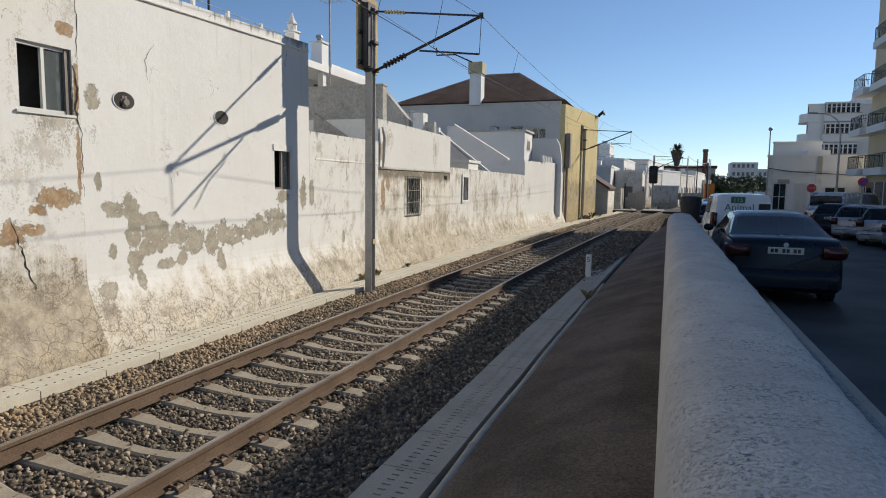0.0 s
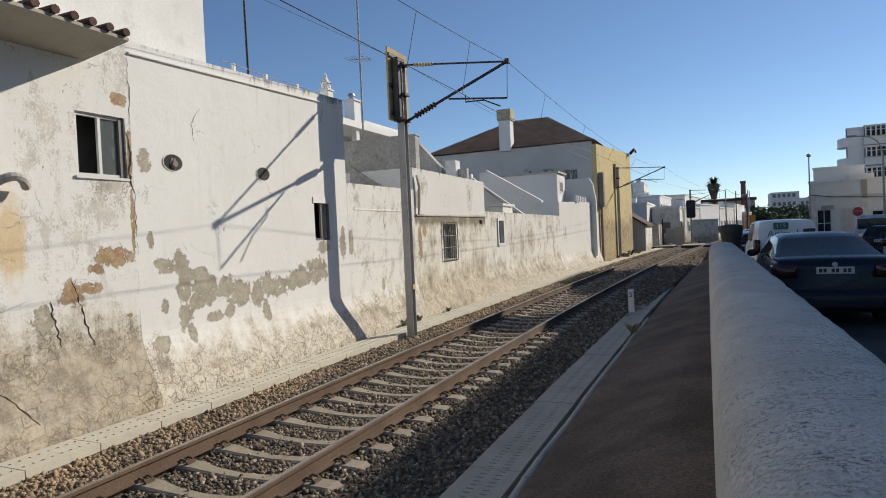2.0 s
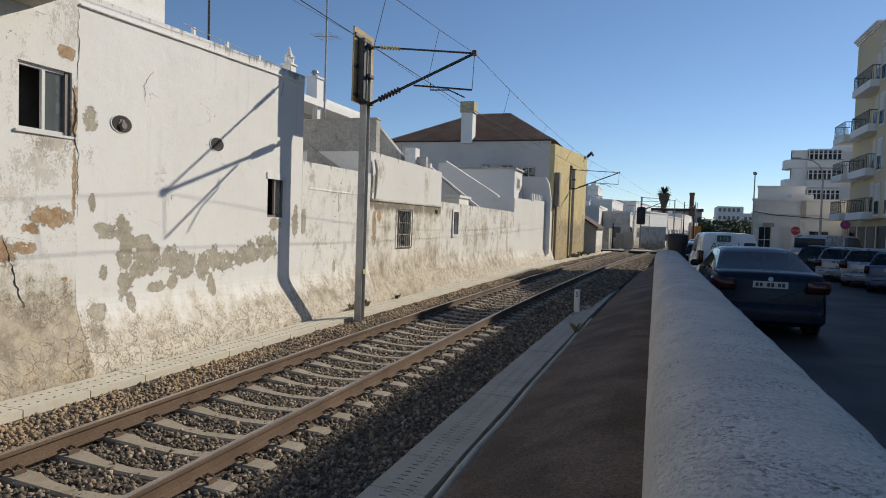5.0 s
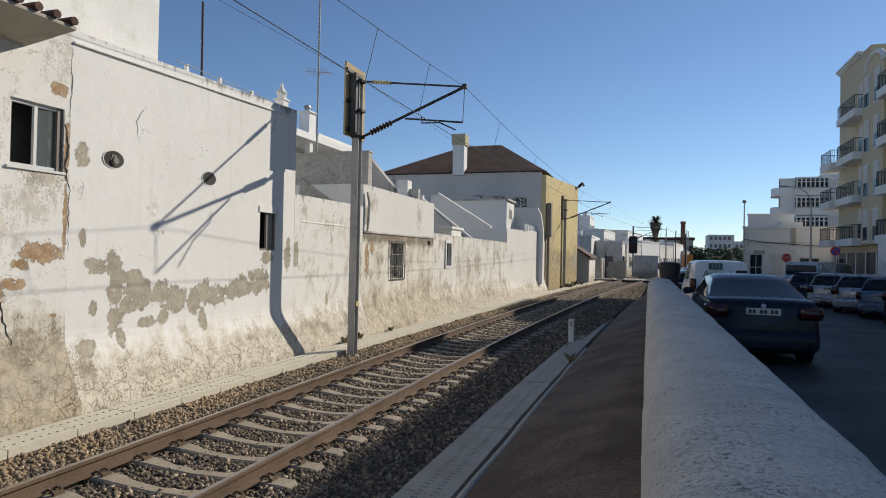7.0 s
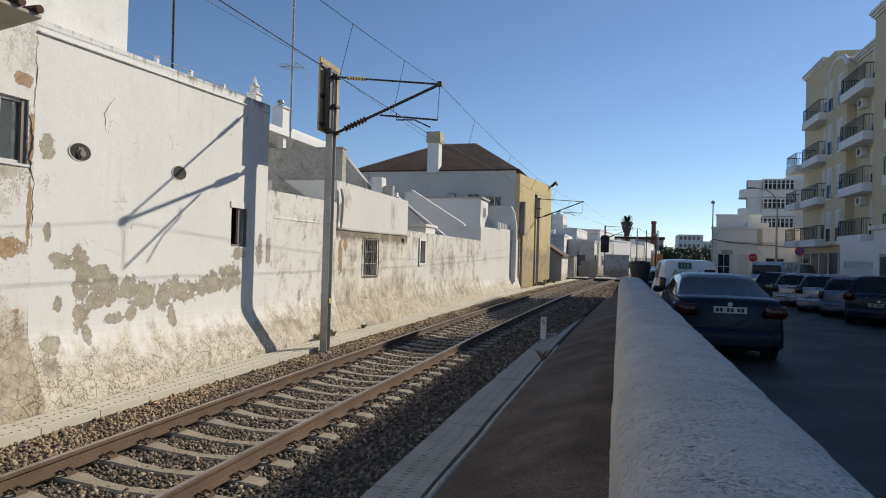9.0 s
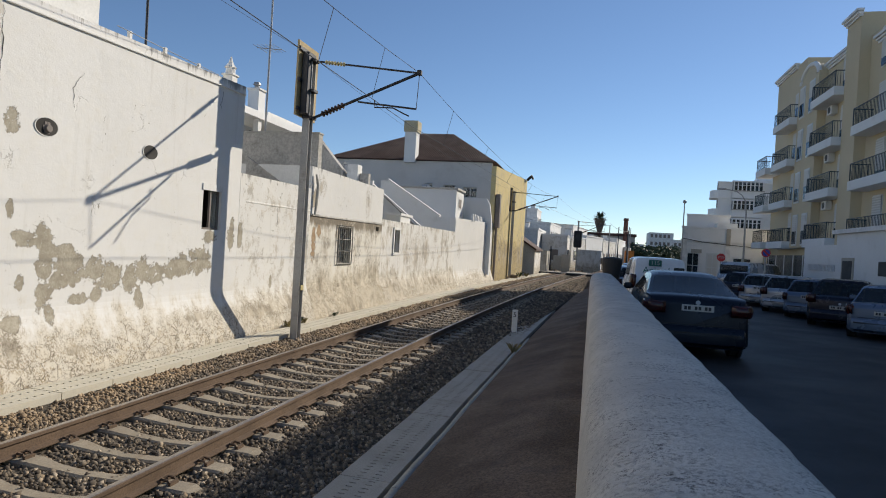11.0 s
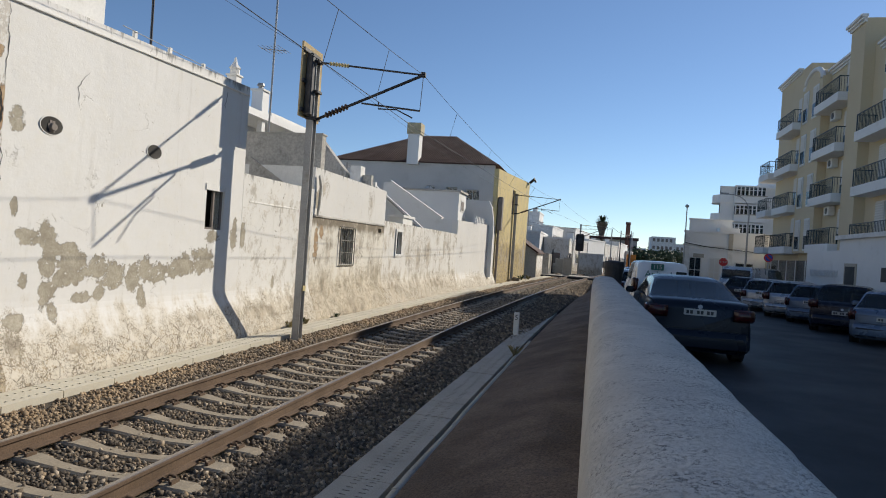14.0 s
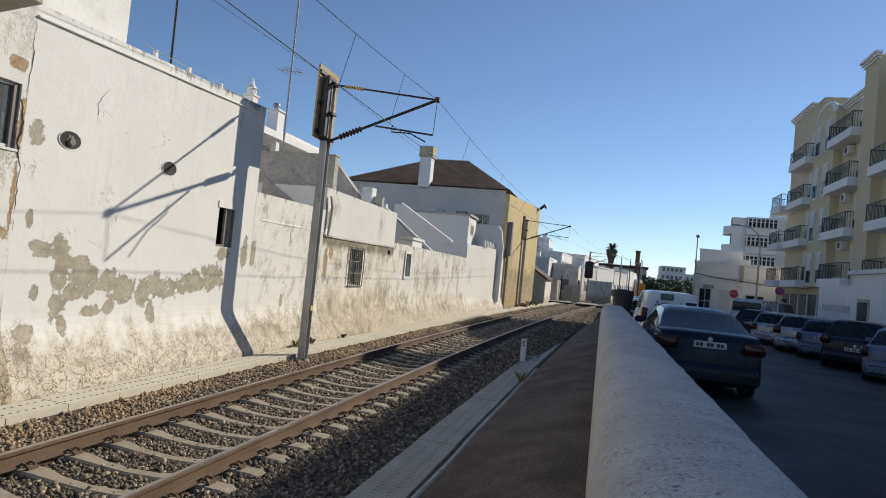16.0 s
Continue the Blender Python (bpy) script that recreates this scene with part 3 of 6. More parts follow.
def slab_mesh(name, width, length, thick, cols, rows, slot_w, slot_l, material):
    """A cover slab with real slots: cols across the width, rows along the length."""
    xs, ys = [0.0], [0.0]
    for c in cols:
        xs += [c - slot_w / 2, c + slot_w / 2]
    for k in range(rows):
        m = length * (k + 0.5) / rows
        ys += [m - slot_l / 2, m + slot_l / 2]
    xs.append(width), ys.append(length)
    verts, faces = [], []
    def quad(*p):
        faces.append(tuple(range(len(verts), len(verts) + 4)))
        verts.extend(p)
    for i in range(len(xs) - 1):
        for j in range(len(ys) - 1):
            a, b, c, d = xs[i], xs[i + 1], ys[j], ys[j + 1]
            if i % 2 and j % 2:
                z = -thick
                quad((a, c, 0), (a, d, 0), (a, d, z), (a, c, z)), quad((b, d, 0), (b, c, 0), (b, c, z), (b, d, z))
                quad((b, c, 0), (a, c, 0), (a, c, z), (b, c, z)), quad((a, d, 0), (b, d, 0), (b, d, z), (a, d, z))
            else:
                quad((a, c, 0), (b, c, 0), (b, d, 0), (a, d, 0))
    z = -thick * 2
    quad((0, 0, z), (0, 0, 0), (0, length, 0), (0, length, z)), quad((width, length, z), (width, length, 0), (width, 0, 0), (width, 0, z))
    quad((0, 0, 0), (0, 0, z), (width, 0, z), (width, 0, 0)), quad((0, length, z), (0, length, 0), (width, length, 0), (width, length, z))
    return mesh_of(name, verts, faces, material)


left_drain = thing("drain_channel", "pale concrete drain channel with perforated covers at the wall foot", "drain", kind="structure")
# solid fill, black to paint the shade below the perforated covers
child("channel", sweep("channel", [(-2.6, -0.5), (-2.6, -0.18), (-2.07, -0.18), (-2.07, -0.5)], YS, by_track, M["black"]), left_drain, "channel fill painted black as shade under the covers")
cover_l = slab_mesh("cover", 0.54, 0.885, 0.05, [0.15, 0.39], 8, 0.045, 0.045, M["pale_cover"])
for k in range(64):
    y = -2.9 + k * 0.9
    child("cover", cover_l, left_drain, at=pose(line_x(y) - 2.6, y, rail_z(y) - 0.05 + random.uniform(-0.002, 0.002), 0.58, 0, -math.degrees(math.atan(0.008 + 0.002 * y)) + random.uniform(-0.1, 0.1)))

DRAIN_Z = -0.85
right_drain = thing("drain_channel", "grey concrete drain channel with slotted covers beside the ballast", "drain", kind="structure")
# black fill again stands in for shade seen through the slots
child("channel", sweep("channel", [(0, -0.4), (0, -0.11), (0.56, -0.11), (0.56, -0.4)], YS[:75], lambda y, o, h: (drain_x(y) + o, y, DRAIN_Z + h), M["black"]), right_drain, "channel fill painted black as shade under the covers")
cover_r = slab_mesh("cover", 0.55, 0.86, 0.05, [0.2, 0.37], 9, 0.075, 0.022, M["concrete"])
for k in range(52):
    y = 0.77 + k * 0.87
    child("cover", cover_r, right_drain, at=pose(drain_x(y), y, DRAIN_Z + random.uniform(-0.006, 0.006), 0, 0, -math.degrees(math.atan(0.0014 * y)) + random.uniform(-0.3, 0.3)))

bank = new("concrete_bank", sweep("concrete_bank", [(0.735, -0.7), (0.735, 0.07), (0.77, 0.115), (1.3, 0.33), (2.0, 0.55), (2.5, 0.62), (2.5, -0.7)], YS[:66], lambda y, o, h: (min(drain_x(y) + o, 0.1) if o < 2.4 else 0.1, y, DRAIN_Z + h + 0.015 * noise.noise((o * 2, y * 0.8, 0))), M["bank"]))
tagged(bank, "stained brown concrete bank sloping down from the parapet to the drain", "bank", kind="structure")

PIPE = [(drain_x(y) + 0.668 + 0.008 * math.sin(y * 1.7), y, DRAIN_Z - 0.015 + 0.008 * math.sin(y * 2.3)) for y in steps(1.5, 17, 40)]
pipe = part("cable_pipe", tube_bm(PIPE, 0.055, 12), M["concrete"], smooth=True)
for k in range(3, 40, 4):
    a, b = Vector(PIPE[k]), Vector(PIPE[k + 1])
    part("pipe_collar", tube_bm([a, a + (b - a).normalized() * 0.06], 0.062, 12), M["concrete"], pipe)
tagged(pipe, "grey plastic cable pipe lying between drain and bank", "pipe")


def parapet():
    prof = [(0.0, -1.0), (0.0, 0.60), (0.005, 0.80), (0.03, 0.93), (0.09, 1.01), (0.19, 1.055), (0.32, 1.068), (0.46, 1.064), (0.565, 1.045), (0.642, 0.985), (0.674, 0.89), (0.678, 0.6), (0.678, -0.5)]
    ys = steps(-6, 12, 300) + steps(12, 18.5, 30)[1:]
    def place(y, o, h):
        k = 0.012 if h > 0.5 else 0.004
        f = noise.noise((o * 3.1, y * 2.0, h * 3)) * k + noise.noise((o * 9, y * 7, h * 9)) * k * 0.45
        c = Vector((o - 0.34, h - 0.6)).normalized() if h > 0.5 else Vector((-1 if o < 0.2 else 1, 0))
        return (o + c.x * f, y, h + c.y * f)
    ob = new("parapet_wall", sweep("parapet_wall", prof, ys, place, M["parapet"], smooth=True))
    return tagged(ob, "thick white roughcast parapet wall with rounded weathered top", "parapet", kind="structure")


parapet()
pave = new("pavement", sweep("pavement", [(0.655, -0.5), (0.655, 0.004), (1.6, 0.006), (1.6, -0.5)], steps(-30, 30, 60), lambda y, o, h: (o, y, road_z(y) + h), M["concrete"]))
tagged(pave, "narrow cobbled pavement beside the parapet", "pavement", kind="structure")
kerb = new("kerb", sweep("kerb", [(1.6, -0.5), (1.6, 0.008), (1.61, 0.012), (1.69, 0.012), (1.7, 0.008), (1.7, -0.5)], steps(-30, 30, 60), lambda y, o, h: (o, y, road_z(y) + h), M["concrete"]))
tagged(kerb, "worn flush stone edging between cobbles and asphalt", "kerb", kind="structure")


def cobbles():
    verts, faces = [], []
    rng = random.Random(3)
    for k in range(150):
        for j in range(13):
            x, y, r = 0.74 + j * 0.068 + rng.uniform(-0.006, 0.006), -1 + k * 0.068 + (j % 2) * 0.03, 0.026
            z, n = road_z(y) + 0.006, len(verts)
            h = rng.uniform(0.01, 0.022)
            verts += [(x + a * r * rng.uniform(0.9, 1.1), y + b * r * rng.uniform(0.9, 1.15), z - 0.01) for a, b in ((-1, -1), (1, -1), (1, 1), (-1, 1))]
            verts += [(x + a * r * 0.75, y + b * r * 0.75, z + h) for a, b in ((-1, -1), (1, -1), (1, 1), (-1, 1))]
            faces += [(n + 4, n + 5, n + 6, n + 7)] + [(n + i, n + (i + 1) % 4, n + 4 + (i + 1) % 4, n + 4 + i) for i in range(4)]
    return tagged(new("cobbles", mesh_of("cobbles", verts, faces, M["cobble"])), "small grey cobblestones paving the narrow footway", "cobbles", kind="stuff")


cobbles()


# ---- houses along the railway ----
def flare(z, batter=0.4, knee=0.25):
    """How far the wall's foot leans out at a height, with a rounded bend at the knee."""
    t = knee + 0.14 - z
    return batter * (0.0 if t <= 0 else (t * t / 0.6 if t < 0.3 else t - 0.15)) if t < 1.2 else batter * 1.05


def wall_mesh(name, y0, y1, d, tops, thick, material, openings=(), foot=-1.2, batter=0.4, knee=0.25, step=0.8):
    """A wall that follows the railway, with openings (y0, y1, z0, z1) cut right through it; its foot leans out below the knee."""
    cuts_y = sorted({round(v, 4) for v in steps(y0, y1, max(1, int((y1 - y0) / step))) + [o[0] for o in openings] + [o[1] for o in openings]})
    zs = {foot} | {z for z in (-0.6, -0.2) if z > foot} | {o[2] for o in openings} | {o[3] for o in openings}
    if batter:
        zs |= {knee + 0.14, knee + 0.05, knee - 0.05, knee - 0.16}
    cuts_z = sorted(z for z in zs if z < min(tops) - 0.05) + [None]
    def top(y):
        return tops[0] + (tops[1] - tops[0]) * (y - y0) / (y1 - y0)
    verts, faces, at = [], [], {}
    def vert(i, j, back):
        if (i, j, back) not in at:
            y = cuts_y[i]
            z = top(y) if cuts_z[j] is None else cuts_z[j]
            lean = 0.0 if back or not batter else flare(z, batter, knee)
            wob = 0.0 if back else 0.012 * noise.noise((y * 0.9, z * 0.9, 3.0))
            at[i, j, back] = len(verts)
            verts.append((line_x(y) + d + lean + wob - (thick if back else 0), y, z))
        return at[i, j, back]
    ni, nj = len(cuts_y) - 1, len(cuts_z) - 1
    def solid(i, j):
        if not (0 <= i < ni and 0 <= j < nj):
            return False
        y = (cuts_y[i] + cuts_y[i + 1]) / 2
        lo, hi = cuts_z[j], cuts_z[j + 1] if cuts_z[j + 1] is not None else 99
        return not any(o[0] < y < o[1] and o[2] <= lo + 1e-6 and hi <= o[3] + 1e-6 for o in openings)
    for i in range(ni):
        for j in range(nj):
            if not solid(i, j):
                continue
            a, b, c, e = (vert(i, j, 0), vert(i + 1, j, 0), vert(i + 1, j + 1, 0), vert(i, j + 1, 0))
            p, q, r, s = (vert(i, j, 1), vert(i + 1, j, 1), vert(i + 1, j + 1, 1), vert(i, j + 1, 1))
            faces += [(a, b, c, e), (q, p, s, r)]
            for near, quad in ((solid(i - 1, j), (p, a, e, s)), (solid(i + 1, j), (b, q, r, c)), (solid(i, j - 1), (b, a, p, q)), (solid(i, j + 1), (e, c, r, s))):
                if not near:
                    faces.append(quad)
    return mesh_of(name, verts, faces, material)


def block(name, x0, x1, y0, y1, z0, z1, material, parent=None, label="", bevel=0.0):
    return part(name, box_bm(x0, x1, y0, y1, z0, z1, bevel), material, parent, label)


def pane_mesh(name, corners, thick, material):
    """A flat plate between four corners, given in turn, with a thickness."""
    p = [Vector(c) for c in corners]
    n = (p[1] - p[0]).cross(p[3] - p[0]).normalized() * thick
    return mesh_of(name, [*p, *(q + n for q in p)], [(3, 2, 1, 0), (4, 5, 6, 7), (0, 1, 5, 4), (1, 2, 6, 5), (2, 3, 7, 6), (3, 0, 4, 7)], material)


def frame_mesh(name, w, h, bar, depth, material, mullions=()):
    """A window frame in the y-z plane, from (0, 0) to (w, h), with upright bars at the given places."""
    bm = bmesh.new()
    box_bm(0, depth, 0, w, 0, bar, 0, bm), box_bm(0, depth, 0, w, h - bar, h, 0, bm)
    for y in (0, w - bar, *mullions):
        box_bm(0.002, depth - 0.002, y, y + bar, bar, h - bar, 0, bm)
    me = bpy.data.meshes.new(name)
    bm.to_mesh(me), bm.free()
    me.materials.append(material)
    return me


def side_window(parent, y0, y1, z0, z1, d=WALL, inset=0.09, frame_mat="alu", label="", mullion=True, glass=True, back="interior_shade"):
    """A window in a wall that faces the railway."""
    x = line_x((y0 + y1) / 2) + d - inset
    w, h = y1 - y0, z1 - z0
    win = child("window", frame_mesh("window", w, h, 0.045, 0.05, M[frame_mat], (w * 0.47,) if mullion else ()), parent, label, at=pose(x, y0, z0))
    if glass:
        child("pane", pane_mesh("pane", [(0.02, w * 0.5, 0.045), (0.02, w - 0.045, 0.045), (0.02, w - 0.045, h - 0.045), (0.02, w * 0.5, h - 0.045)], 0.006, M["glass"]), win, "grey reflecting pane")
    # flat sheet whose dark colour stands in for the unlit room
    child("room_shade", mesh_of("room_shade", [(x - 0.35, y0 - 0.3, z0 - 0.3), (x - 0.35, y1 + 0.3, z0 - 0.3), (x - 0.35, y1 + 0.3, z1 + 0.3), (x - 0.35, y0 - 0.3, z1 + 0.3)], [(0, 1, 2, 3)], M[back]), parent, "dark sheet painted as the unlit room behind the window")
    return win


# ---- the tall white house: sooty older half with the sliding window ----
house_a = thing("house", "tall white house with soot-stained foot and sliding aluminium window", "house")
child("front_wall", wall_mesh("front_wall", -6, 6.645, WALL, (4.33, 4.66), 0.3, M["plaster_a"], [(5.78, 6.55, 2.62, 3.5), (3.3, 4.24, 3.72, 4.16)]), house_a)
side_window(house_a, 5.78, 6.55, 2.62, 3.5, label="half-open white sliding window with grey frame")
side_window(house_a, 3.3, 4.24, 3.72, 4.16, label="small window under the eave")
block("inner_frame", line_x(6) + WALL - 0.12, line_x(6) + WALL - 0.02, 6.47, 6.549, 2.62, 3.5, M["brown_frame"], house_a, "grey inner frame")
block("window_sill", line_x(6) + WALL - 0.12, line_x(6) + WALL + 0.03, 5.74, 6.58, 2.585, 2.62, M["alu"], house_a)
block("rear_wing", -16, -8.25, -6, 6.64, -1, 4.25, M["whitewash"], house_a)
block("upper_storey", -16, -8.35, -6, 8.85, 4.25, 10.5, M["whitewash"], house_a)
child("eave", sweep("eave", [(0.0, 4.2), (0.88, 4.33), (0.88, 4.37), (0.0, 4.3)], steps(-6, 5.97, 8), lambda y, o, h: (-7.81 + o, y, h), M["concrete"]), house_a, "projecting concrete eave")
for k in range(16):
    y = 5.9 - 0.24 * k
    part("roof_tile", tube_bm([(-7.9, y, 4.42), (-6.88, y, 4.42)], [0.05, 0.055], 8), M["roof_tile"], house_a)
bracket = block("wall_bracket", line_x(4.6) + WALL - 0.02, line_x(4.6) + WALL + 0.22, 4.56, 4.66, 2.86, 2.9, M["concrete"], house_a, "short stone bracket")
arch = [(line_x(4.8) + WALL + 0.03 + 0.2 * math.sin(a), 4.62 + 0.38 * (a / 2.6), 2.36 + 0.16 * math.sin(a + 0.25)) for a in steps(0.15, 2.6, 10)]
part("bent_pipe", tube_bm(arch, 0.055, 8), M["grey_render"], house_a, "bent grey clay pipe")


def crack(parent, points, width=0.018):
    """A jagged crack in the plaster, as a thin dark groove strip that lies on the wall."""
    verts, faces, rng = [], [], random.Random(len(points) * 7 + int(points[0][0] * 100))
    path = []
    for (a, b), (c, e) in zip(points, points[1:]):
        for t in steps(0, 1, 6)[:-1]:
            path.append((a + (c - a) * t + rng.uniform(-0.02, 0.02), b + (e - b) * t))
    path.append(points[-1])
    for i, (y, z) in enumerate(path):
        w = width * (0.3 + 0.7 * math.sin(math.pi * (i + 0.5) / len(path))) * rng.uniform(0.4, 1.2) / 2
        lean = flare(z)
        x = line_x(y) + WALL + lean + 0.012 * noise.noise((y * 0.9, z * 0.9, 3.0)) + 0.004
        verts += [(x, y - w, z), (x, y + w, z)]
    faces = [(2 * i, 2 * i + 1, 2 * i + 3, 2 * i + 2) for i in range(len(path) - 1)]
    return child("plaster_crack", mesh_of("plaster_crack", verts, faces, M["black"]), parent, "dark jagged crack in the plaster")


crack(house_a, [(5.62, 1.2), (5.7, 0.9), (5.78, 0.6), (5.88, 0.3)], 0.03)
crack(house_a, [(5.3, 0.95), (5.35, 0.65), (5.42, 0.35)], 0.026)
crack(house_a, [(6.56, 3.3), (6.62, 3.0), (6.58, 2.7), (6.66, 2.4)], 0.04)
crack(house_a, [(6.64, 4.4), (6.652, 3.9), (6.645, 3.4)], 0.012)
crack(house_a, [(6.655, 2.4), (6.645, 1.9), (6.66, 1.5)], 0.014)
crack(house_a, [(5.3, 1.15), (5.7, 1.22), (6.1, 1.15), (6.6, 1.18)], 0.014)
crack(house_a, [(4.2, 1.0), (4.7, 0.9), (5.1, 1.02)], 0.016)
crack(house_a, [(4.4, 0.1), (4.7, -0.2), (4.9, -0.5)], 0.025)

# ---- the newer, peeling half with the two round vents ----
house_g = thing("house", "tall white house with peeling plaster band and two round vents", "house")
child("front_wall", wall_mesh("front_wall", 6.646, 12.3, WALL, (4.66, 4.8), 0.3, M["plaster_a2"], [(11.04, 11.64, 1.6, 2.52)]), house_g)
block("rear_wing", -15, -8.25, 6.66, 12.2, -1, 4.5, M["whitewash"], house_g)
block("end_wall", -15, line_x(12.3) + WALL - 0.3, 12.0, 12.29, -1, 4.78, M["whitewash"], house_g)
side_window(house_g, 11.04, 11.64, 1.6, 2.52, frame_mat="brown_frame", label="small dark window in a brown frame")
block("lintel", line_x(11.3) + WALL - 0.02, line_x(11.3) + WALL + 0.012, 11.0, 11.67, 2.4, 2.53, M["whitewash"], house_g, "whitewashed lintel")
ledge = sweep("drip_ledge", [(0.0, 0.0), (0.035, 0.01), (0.035, 0.03), (0.0, 0.04)], steps(6.66, 12.28, 12), lambda y, o, h: (line_x(y) + WALL + o, y, 4.66 + 0.14 * (y - 6.655) / 5.645 - 0.2 + h), M["whitewash"])
child("drip_ledge", ledge, house_g, "thin ledge below the roof edge")
crack(house_g, [(11.5, 4.5), (11.45, 4.2), (11.52, 3.9)], 0.015)
crack(house_g, [(8.0, 3.9), (7.8, 3.6), (7.85, 3.3)], 0.01)
crack(house_g, [(9.2, 3.7), (9.3, 3.4), (9.25, 3.2)], 0.008)


def round_vent(parent, y, z, r, grille):
    x = line_x(y) + WALL
    n = 28
    ring = bmesh.new()
    bm_out = [[ring.verts.new((x + dx, y + rr * math.cos(a * math.tau / n), z + 0.68 * rr * math.sin(a * math.tau / n))) for a in range(n)] for dx, rr in ((0.004, r + 0.008), (0.009, r + 0.004), (0.009, r), (0.006, r - 0.015))]
    for p, q in zip(bm_out, bm_out[1:]):
        for k in range(n):
            ring.faces.new((p[k], p[(k + 1) % n], q[(k + 1) % n], q[k]))
    v = part("vent", ring, M["whitewash"], parent, "round dark vent opening")
    # flat disc, its dark colour painting the shade of the hollow
    disc = bmesh.new()
    disc.faces.new([disc.verts.new((x + 0.007, y + (r - 0.01) * math.cos(a * math.tau / n), z + 0.68 * (r - 0.01) * math.sin(a * math.tau / n))) for a in range(n)])
    part("vent_shade_disc", disc, M["interior_shade"], v, "flat disc painted dark as the shaded hollow")
    if grille:
        part("fan_hub", tube_bm([(x + 0.008, y + 0.01, z - 0.02), (x + 0.05, y + 0.01, z - 0.02)], [0.07, 0.05], 14), M["brown_frame"], v, "round fan hub")
        for k in range(6):
            a = k * math.tau / 6
            part("fan_blade", box_bm(x + 0.01, x + 0.016, y + 0.05 * math.cos(a) - 0.02, y + 0.05 * math.cos(a) + 0.02, z + 0.06 * math.sin(a) - 0.04, z + 0.06 * math.sin(a) + 0.02), M["brown_frame"], v)


round_vent(house_g, 7.39, 2.93, 0.2, True)
round_vent(house_g, 9.5, 2.9, 0.19, False)

# roof edge: white pegs with wire, a rod, the turret chimney
for y in (9.3, 10.2, 11.2):
    peg = block("roof_peg", line_x(y) + WALL - 0.45, line_x(y) + WALL - 0.39, y, y + 0.06, 4.6, 5.0, M["whitewash"])
    tagged(peg, "small white post on the flat roof edge", "post", "posts on the roof edge")
wire = part("roof_wire", tube_bm([(-8.1, 9.0, 4.98), (-8.1, 10.2, 4.97), (-8.05, 11.9, 4.95)], 0.008, 5), M["steel"])
tagged(wire, "thin wire along the roof edge posts", "wire")
rod = part("aerial_rod", tube_bm([(-8.6, 10.3, 4.4), (-8.62, 10.3, 6.6)], 0.025, 6), M["dark_steel"])
tagged(rod, "dark iron aerial rod on the flat roof", "aerial")


def turret(x, y, z):
    t = thing("turret_chimney", "white ornamental chimney with pointed cap", "chimney", at=pose(x, y, z))
    part("shaft", box_bm(-0.13, 0.13, -0.13, 0.13, -2.45, 0.32, 0.012), M["whitewash"], t)
    part("collar", box_bm(-0.16, 0.16, -0.16, 0.16, 0.32, 0.37, 0.01), M["whitewash"], t)
    part("lantern", tube_bm([(0, 0, 0.37), (0, 0, 0.52), (0, 0, 0.53), (0, 0, 0.66), (0, 0, 0.82)], [0.12, 0.12, 0.155, 0.06, 0.012], 8), M["whitewash"], t, "pointed white cap")


turret(-9.15, 14.0, 5.2)

# ---- low house with the flaking band, and what stands behind it ----
house_b = thing("house", "low white house wall with a flaking plaster ledge", "house")
child("front_wall", wall_mesh("front_wall", 12.3, 15.6, WALL, (2.9, 2.9), 0.3, M["plaster_b"]), house_b)
child("ledge", sweep("ledge", [(0.0, 0.0), (0.014, 0.006), (0.012, 0.03), (0.0, 0.05)], steps(12.55, 15.6, 8), lambda y, o, h: (line_x(y) + WALL + o - 0.002, y, 2.27 + h + 0.02 * noise.noise((y * 2.0, 0.0, 4.0))), M["plaster_b"]), house_b)
block("flat_roof", -13, line_x(14) + WALL - 0.3, 12.3, 15.9, 2.5, 2.8, M["grey_render"], house_b)
crack(house_b, [(13.9, 2.25), (13.95, 1.9), (13.9, 1.6)], 0.02)
yard = thing("yard_wall", "weathered grey rendered wall with dark mould", "wall")
block("wall", -11.2, line_x(16) + WALL - 0.05, 15.95, 16.2, -1, 4.46, M["grey_render"], yard)
block("coping", -11.2, line_x(16) + WALL - 0.03, 15.92, 16.23, 4.46, 4.5, M["grey_render"], yard)
stairs = thing("outdoor_stair", "grey rendered stair flank against the mouldy wall", "stairs")
child("flank", pane_mesh("flank", [(-9.4, 15.5, 2.8), (-8.0, 15.5, 2.8), (-8.05, 15.5, 2.86), (-9.4, 15.5, 3.7)], 0.12, M["grey_render"]), stairs)

villa = thing("flat_roofed_house", "modern white flat-roofed house with deep terrace", "house")
block("wall", -22, -14.4, 16.8, 27.2, 0, 6.1, M["white_paint"], villa)
block("roof_slab", -22, -12.9, 16.6, 27.4, 6.1, 6.36, M["white_paint"], villa)
block("roof_upstand", -22, -13.6, 23.7, 26.9, 6.36, 6.76, M["whitewash"], villa)
block("terrace_floor", -14.4, -13.0, 16.8, 27.2, 0, 4.7, M["white_paint"], villa)
block("terrace_parapet", -13.15, -13.0, 16.8, 27.2, 4.7, 5.35, M["whitewash"], villa)
for y in (17.4, 22.0, 26.9):
    block("pillar", -13.25, -13.02, y, y + 0.24, 5.35, 6.1, M["whitewash"], villa)
for y in (18.6, 23.6):
    block("terrace_door", -14.4, -14.36, y, y + 1.6, 4.75, 5.95, M["car_glass"], villa, "dark glazed terrace door")
chim = thing("chimney", "white rendered chimney with metal cowl", "chimney")
block("shaft", -13.42, -12.95, 21.8, 22.3, 6.36, 7.2, M["white_paint"], chim)
block("collar", -13.47, -12.9, 21.75, 22.35, 7.2, 7.27, M["whitewash"], chim)
